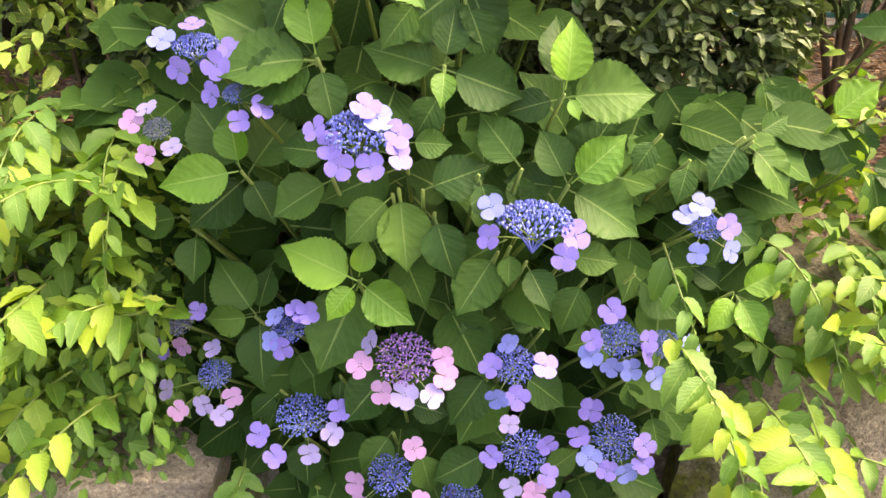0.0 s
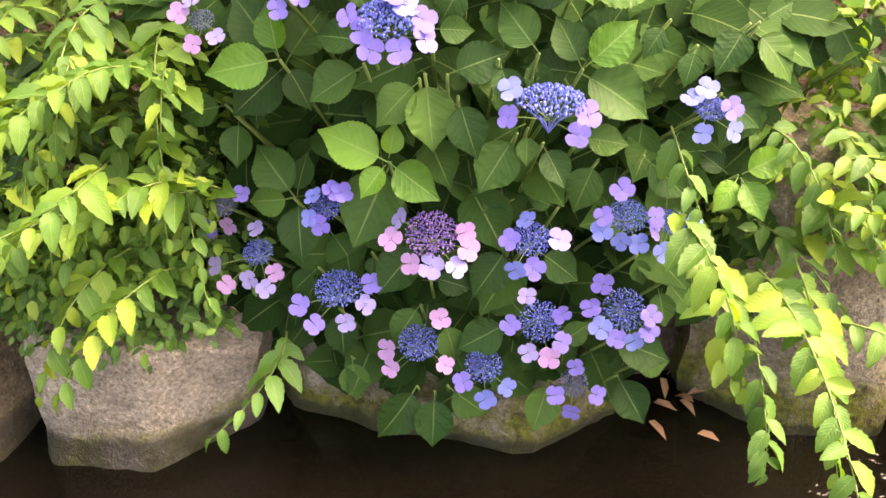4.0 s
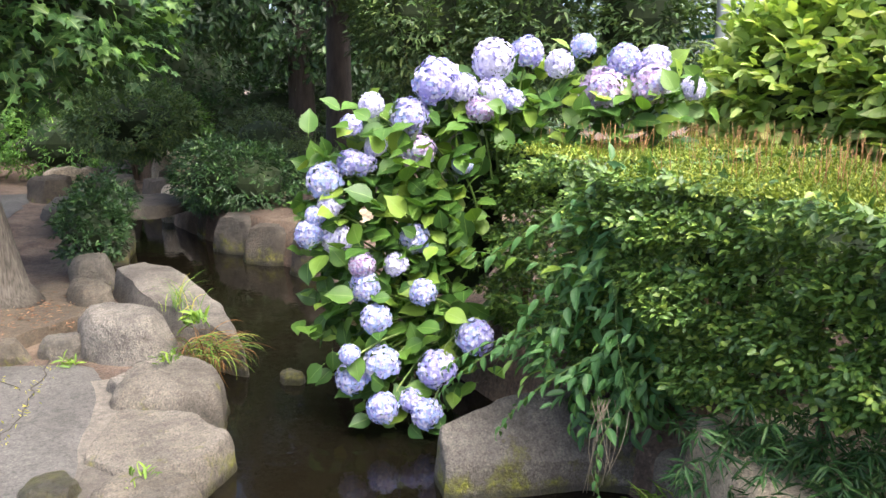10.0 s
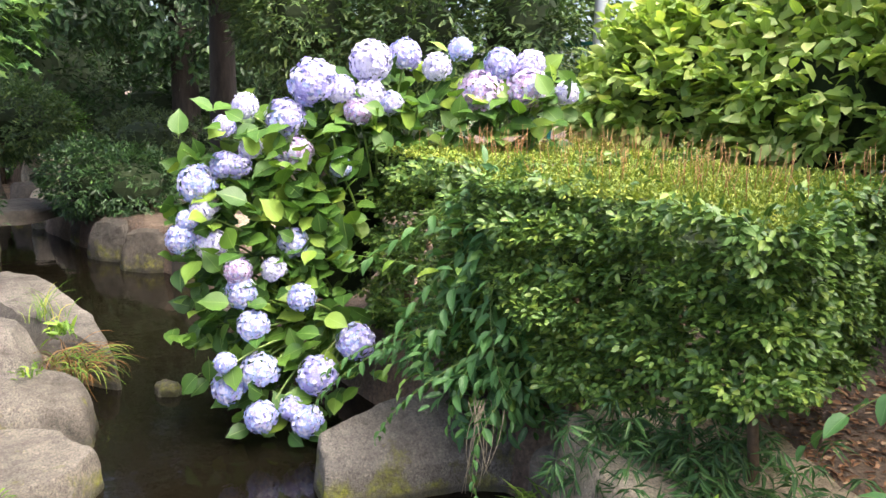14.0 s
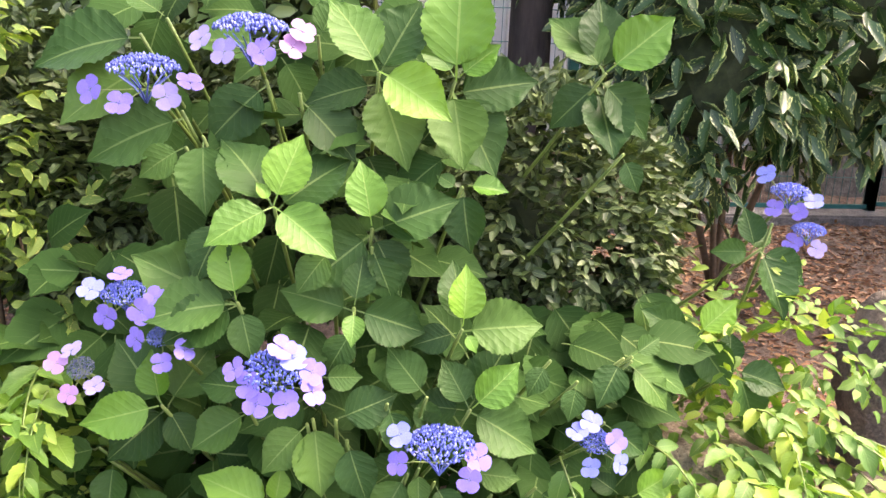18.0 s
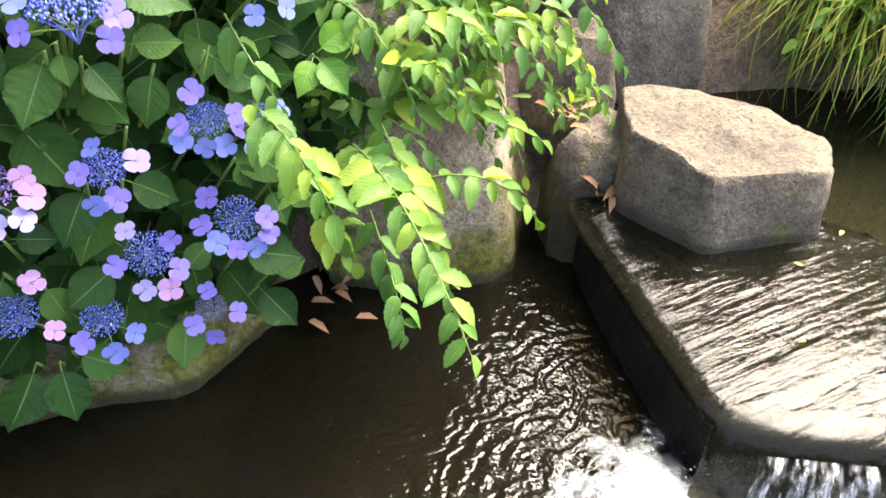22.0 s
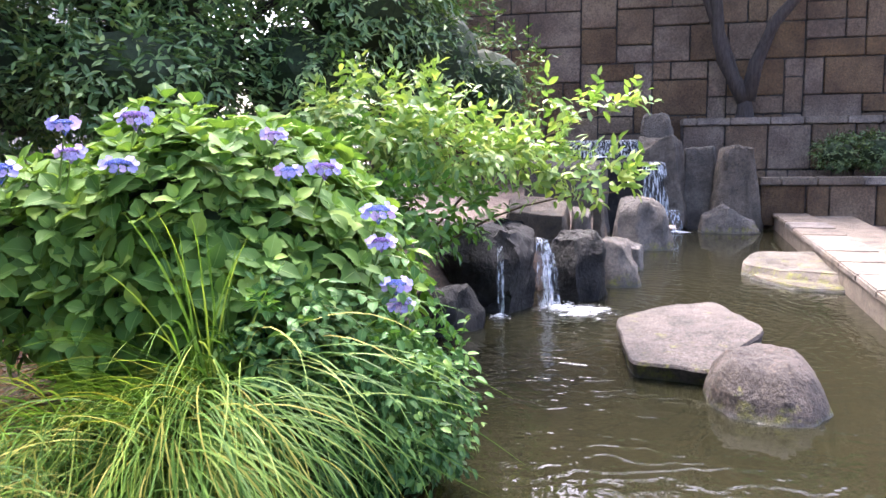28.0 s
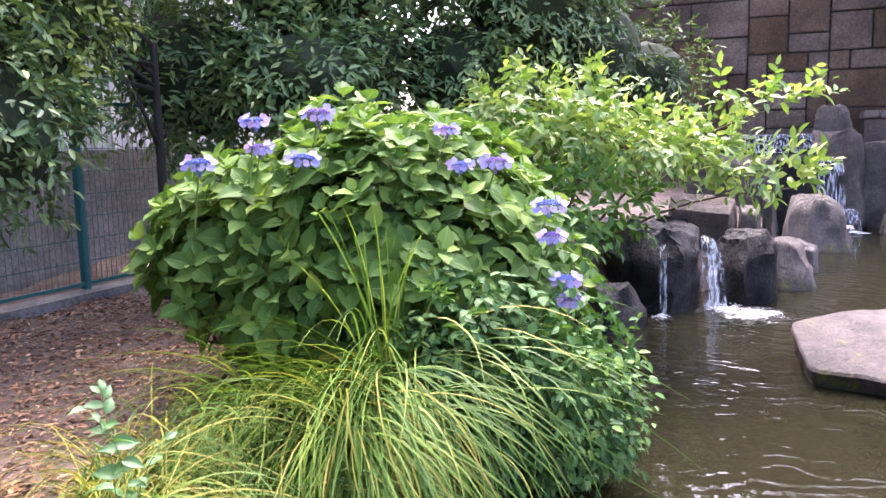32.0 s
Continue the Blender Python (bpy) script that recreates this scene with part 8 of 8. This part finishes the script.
# new growth in a brighter leaf colour, with the sunlight on it painted in
mass("young_foliage", leafy, [(4.5, 3.85, 2.7, .38, .3, .3), (4.3, 3.9, 2.25, .3, .25, .3), (4.1, 3.7, 3.0, .35, .3, .3)], 130, LIT_YOUNG_EVERGREEN, .10, .45, 640, 6, 60, .05)
for i, (at, h, crown) in enumerate((((9, 7, .6), 7, [(9.6, 6.8, 6.5, 2.4, 1.8, 2.6), (6.6, 7.0, 6.0, 2.2, 1.6, 2.4), (8, 7, 8.6, 2.2, 1.6, 1.6)]), ((16, 4, .6), 7, [(16, 3.5, 6.5, 2.5, 2.5, 2.0)]), ((3, 7, .6), 6, [(3, 7, 5, 2.2, 1.6, 1.6), (0, 7, 5, 2.2, 1.6, 1.6)]))):
    tree("tree", at, "tall dark tree behind the fence", h, .25, crown, 1100, DARKTREE, .2, .5, 190 + i, BARK_DARK, limbs=7, core=.6, count=5)

# ---- litter, chips and small growth ----
def litter(name, label, boxes, mat, seed, size=.03, ratio=.35):
    """Loose chips and leaves scattered flat on the ground: boxes of x0, x1, y0, y1, count."""
    rng = np.random.default_rng(seed)
    P = np.concatenate([np.stack([rng.uniform(a, b, n), rng.uniform(c, d, n), np.zeros(n)], 1) for a, b, c, d, n in boxes])
    P[:, 2] = bumpy(ground_z(P[:, 0], P[:, 1]), P[:, 0], P[:, 1]) + .006
    D = rng.normal(0, 1, P.shape) * np.array([1, 1, .18])
    ln = size * rng.uniform(.5, 1.5, len(P))
    return tagged(new(name, leaf_cloud(name, P, D, np.array([0, 0, 1.0]) + rng.normal(0, .35, P.shape), ln, ln * ratio * rng.uniform(.6, 1.6, len(P)), tpl_small(), mat)), label, "litter", kind="stuff")


litter("bark_chips", "reddish brown bark chips and dry leaves on the earth", [(.9, 2.6, 1.75, 4.6, 8000), (-2.4, -.6, 1.5, 4.6, 7000), (2.3, 5.5, 1.5, 4.6, 13000), (7.3, 9.2, -.2, 1.2, 700)], CHIP, 801, .036)
rng = np.random.default_rng(803)
P = np.stack([-6.45 + rng.normal(0, .32, 420), -1.1 + rng.normal(0, .26, 420), rng.uniform(.203, .212, 420)], 1)
ln = rng.uniform(.015, .045, 420)
tagged(new("tree_litter", leaf_cloud("tree_litter", P, rng.normal(0, 1, P.shape) * np.array([1, 1, .15]), np.array([0, 0, 1.0]) + rng.normal(0, .3, P.shape), ln, ln * .4, tpl_small(), CHIP)), "dry leaves and bark bits on the bare earth", "litter", kind="stuff")
rng = np.random.default_rng(802)
DRY = [(1.28, 1.27, .262, .04, 9), (1.3, 1.42, .39, .05, 8), (.6, 1.42, .03, .05, 9)]
for k, (x, y, z, s, n) in enumerate(DRY):
    t = thing("fallen_leaves", (x, y, z), "reddish brown dead leaves lying at the rock", "leaves")
    P = np.array([x, y, z]) + rng.normal(0, 1, (n, 3)) * np.array([s, s, .006])
    for p in P:
        q = rng.normal(0, 1, 3) * np.array([1, 1, .3])
        me = leaf_cloud("dead_leaf", np.array([p]), np.array([q]), np.array([[0.1, -.3, 1.0]]), np.array([.06]), np.array([.025]), tpl_leaf(.3, .15), CHIP)
        part("dead_leaf", me, t)
YELLOW = plain_mat("yellow_leaf", (.55, .42, .03), (.75, .62, .08), 30, .5, 0, .1, (1, 1, 1), .3)
ORANGE = plain_mat("orange_leaf", (.38, .15, .02), (.55, .27, .06), 30, .7)
for x, y, s, m in ((1.78, .43, .12, ORANGE), (1.85, .42, .06, YELLOW), (1.9, -.05, .04, YELLOW), (1.79, .0, .04, YELLOW), (1.69, .03, .05, YELLOW), (1.54, .80, .02, YELLOW), (1.36, .62, .018, YELLOW), (1.73, .86, .022, YELLOW), (1.58, .42, .015, YELLOW)):
    me = leaf_cloud("fallen_leaf", np.array([[0, 0, 0.0]]), np.array([[.7, -.7, .0]]), np.array([[0, 0, 1.0]]), np.array([s]), np.array([s * .6]), tpl_leaf(.15, .06), m)
    ob = tagged(new("fallen_leaf", me), "yellow leaf caught on the wet weir", "leaf")
    depth = (x - weir_x(y)) * .62 / (pool_edge(y) - weir_x(y))
    ob.matrix_basis = pose(x, y, .006 + float(np.interp(depth, [0, .05, .13, .24, .36, .48, .62], [.214, .224, .23, .238, .245, .2495, .2505])), 0, 0, 80 * x * 7)
stick = tagged(new("reed_stick", tubes_mesh("reed_stick", [(arc((-2.58, 0.51, .012), (-3.29, 0.33, .014), 0, 6, .02), .0016, .0012), (arc((-3.22, 0.35, .016), (-3.29, 0.33, .018), 0, 3), .006, .005)], plain_mat("straw", (.45, .38, .14), (.62, .54, .24), 30))), "thin dry reed floating on the stream", "reed")

# long-leaved climbers between the hedges
LV = [
    ((-3.15, 1.55, 1.45), (-3.2, 1.2, 1.2), (-3.45, 1.0, .98)), ((-2.95, 1.5, 1.3), (-3.0, 1.25, 1.0), (-3.1, 1.15, .6)), ((-3.1, 1.5, 1.2), (-3.2, 1.2, .9), (-3.35, 1.05, .55)), ((-2.8, 1.5, 1.0), (-2.85, 1.25, .75), (-2.9, 1.15, .45)),
    ((-3.2, 1.5, .8), (-3.35, 1.05, .62), (-3.55, .85, .35)), ((-3.3, 1.5, .75), (-3.5, 1.1, .6), (-3.7, .95, .42)), ((-2.9, 1.4, .75), (-3.05, 1.1, .55), (-3.2, .98, .3)), ((-2.75, 1.45, .7), (-2.75, 1.2, .45), (-2.72, 1.18, .2)), ((-3.0, 1.5, 1.1), (-2.85, 1.3, .9), (-2.7, 1.3, .55))]
LIGHT_TWIG = ((-2.95, 1.50, .90), (-3.25, 1.22, 1.0), (-3.5, .98, 1.03))
cl_l = thing("climber", (-3.0, 1.6, .45), "long-leaved climber trailing between the hedges over the rocks", "climber")
LS = [mesh_from("leaf", v * np.array([1, .42, 1]), f, BLUEVINE, uv=u) for v, f, u in (tpl_big(71, 8, 4, .02, .3, .15, point=True), tpl_big(72, 8, 4, .02, .45, .2, point=True), tpl_big(73, 8, 4, .02, .15, .25))]
for i, (a, b, c) in enumerate(LV):
    leafy_branch(cl_l, a, b, c, .085 if i < 4 or i > 7 else .06, LS, 700 + i, .045 if i < 4 else .032)
leafy_branch(cl_l, *LIGHT_TWIG, .075, KL[:1] + LS[:1], 712, .05)
mass("foliage", cl_l, [(-3.0, 1.5, .9, .25, .15, .4), (-3.2, 1.45, .6, .35, .2, .2)], 200, BLUEVINE, .095, .42, 720)
dryv = thing("dry_vine", (-2.8, 1.3, .5), "dry pale vine stems hanging on the rock", "vine")
r = random.Random(4)
part("stem_tangle", tubes_mesh("stem_tangle", [(arc((-2.8 + r.uniform(-.1, .1), 1.25 + r.uniform(-.05, .05), .55), (-2.78 + r.uniform(-.1, .1), 1.2, r.uniform(.15, .35)), 0, 5, r.uniform(-.04, .04)), .0018, .001) for _ in range(13)], plain_mat("dry_vine", (.2, .16, .10), (.36, .30, .2), 30)), dryv, kind="stuff")

# small weeds
for x, y, z, n, l, lab in ((-3.62, -.42, .18, 30, .045, "small green weeds in the path edge"), (-5.3, -.72, .15, 30, .06, "yellow-green weeds in a path crack"), (-4.75, -.2, .3, 26, .05, "moss tuft on the bank rock"), (-1.62, 1.0, .02, 40, .05, "pale green weed at the boulder's foot"), (1.32, 1.5, .38, 40, .06, "small grass tuft between the rocks"), (-5.3, .0, .34, 55, .075, "bright fern over the sedge"), (-6.1, -1.25, .22, 18, .08, "small fern at the tree's foot")):
    tuft("weed", (x, y, z), lab, n, l, .3, FERN, int(abs(x * 100)), .04, .6, "weed", tpl_leaf())

# cracks in the asphalt, with dry weeds in them
CRACK = plain_mat("crack_dirt", (.02, .018, .015), (.05, .042, .032), 40, .9)
for line in ([(-5.84, -0.76, .152), (-5.27, -0.83, .152), (-4.90, -0.89, .152), (-4.57, -0.90, .152), (-4.30, -0.98, .152), (-4.12, -1.03, .152)], [(-5.05, -1.43, .152), (-5.09, -1.24, .152), (-5.15, -1.04, .152), (-4.90, -0.89, .152)]):
    jag = []
    for a, b in zip(line, line[1:]):
        jag += [tuple(Vector(a).lerp(Vector(b), k / 4) + Vector((r.uniform(-.02, .02), r.uniform(-.02, .02), 0))) for k in range(4)]
    crack = tagged(new("path_crack", tubes_mesh("path_crack", [(jag, .0035, .002)], CRACK, 5)), "dark crack in the asphalt path", "crack", kind="structure")
    for k in range(0, len(jag), 2):
        tuft("weed", jag[k], "dry yellow weeds in the path crack", 12, .022, .25, GRASS_DRY, 950 + k, .03, .5, "weed", tpl_small())
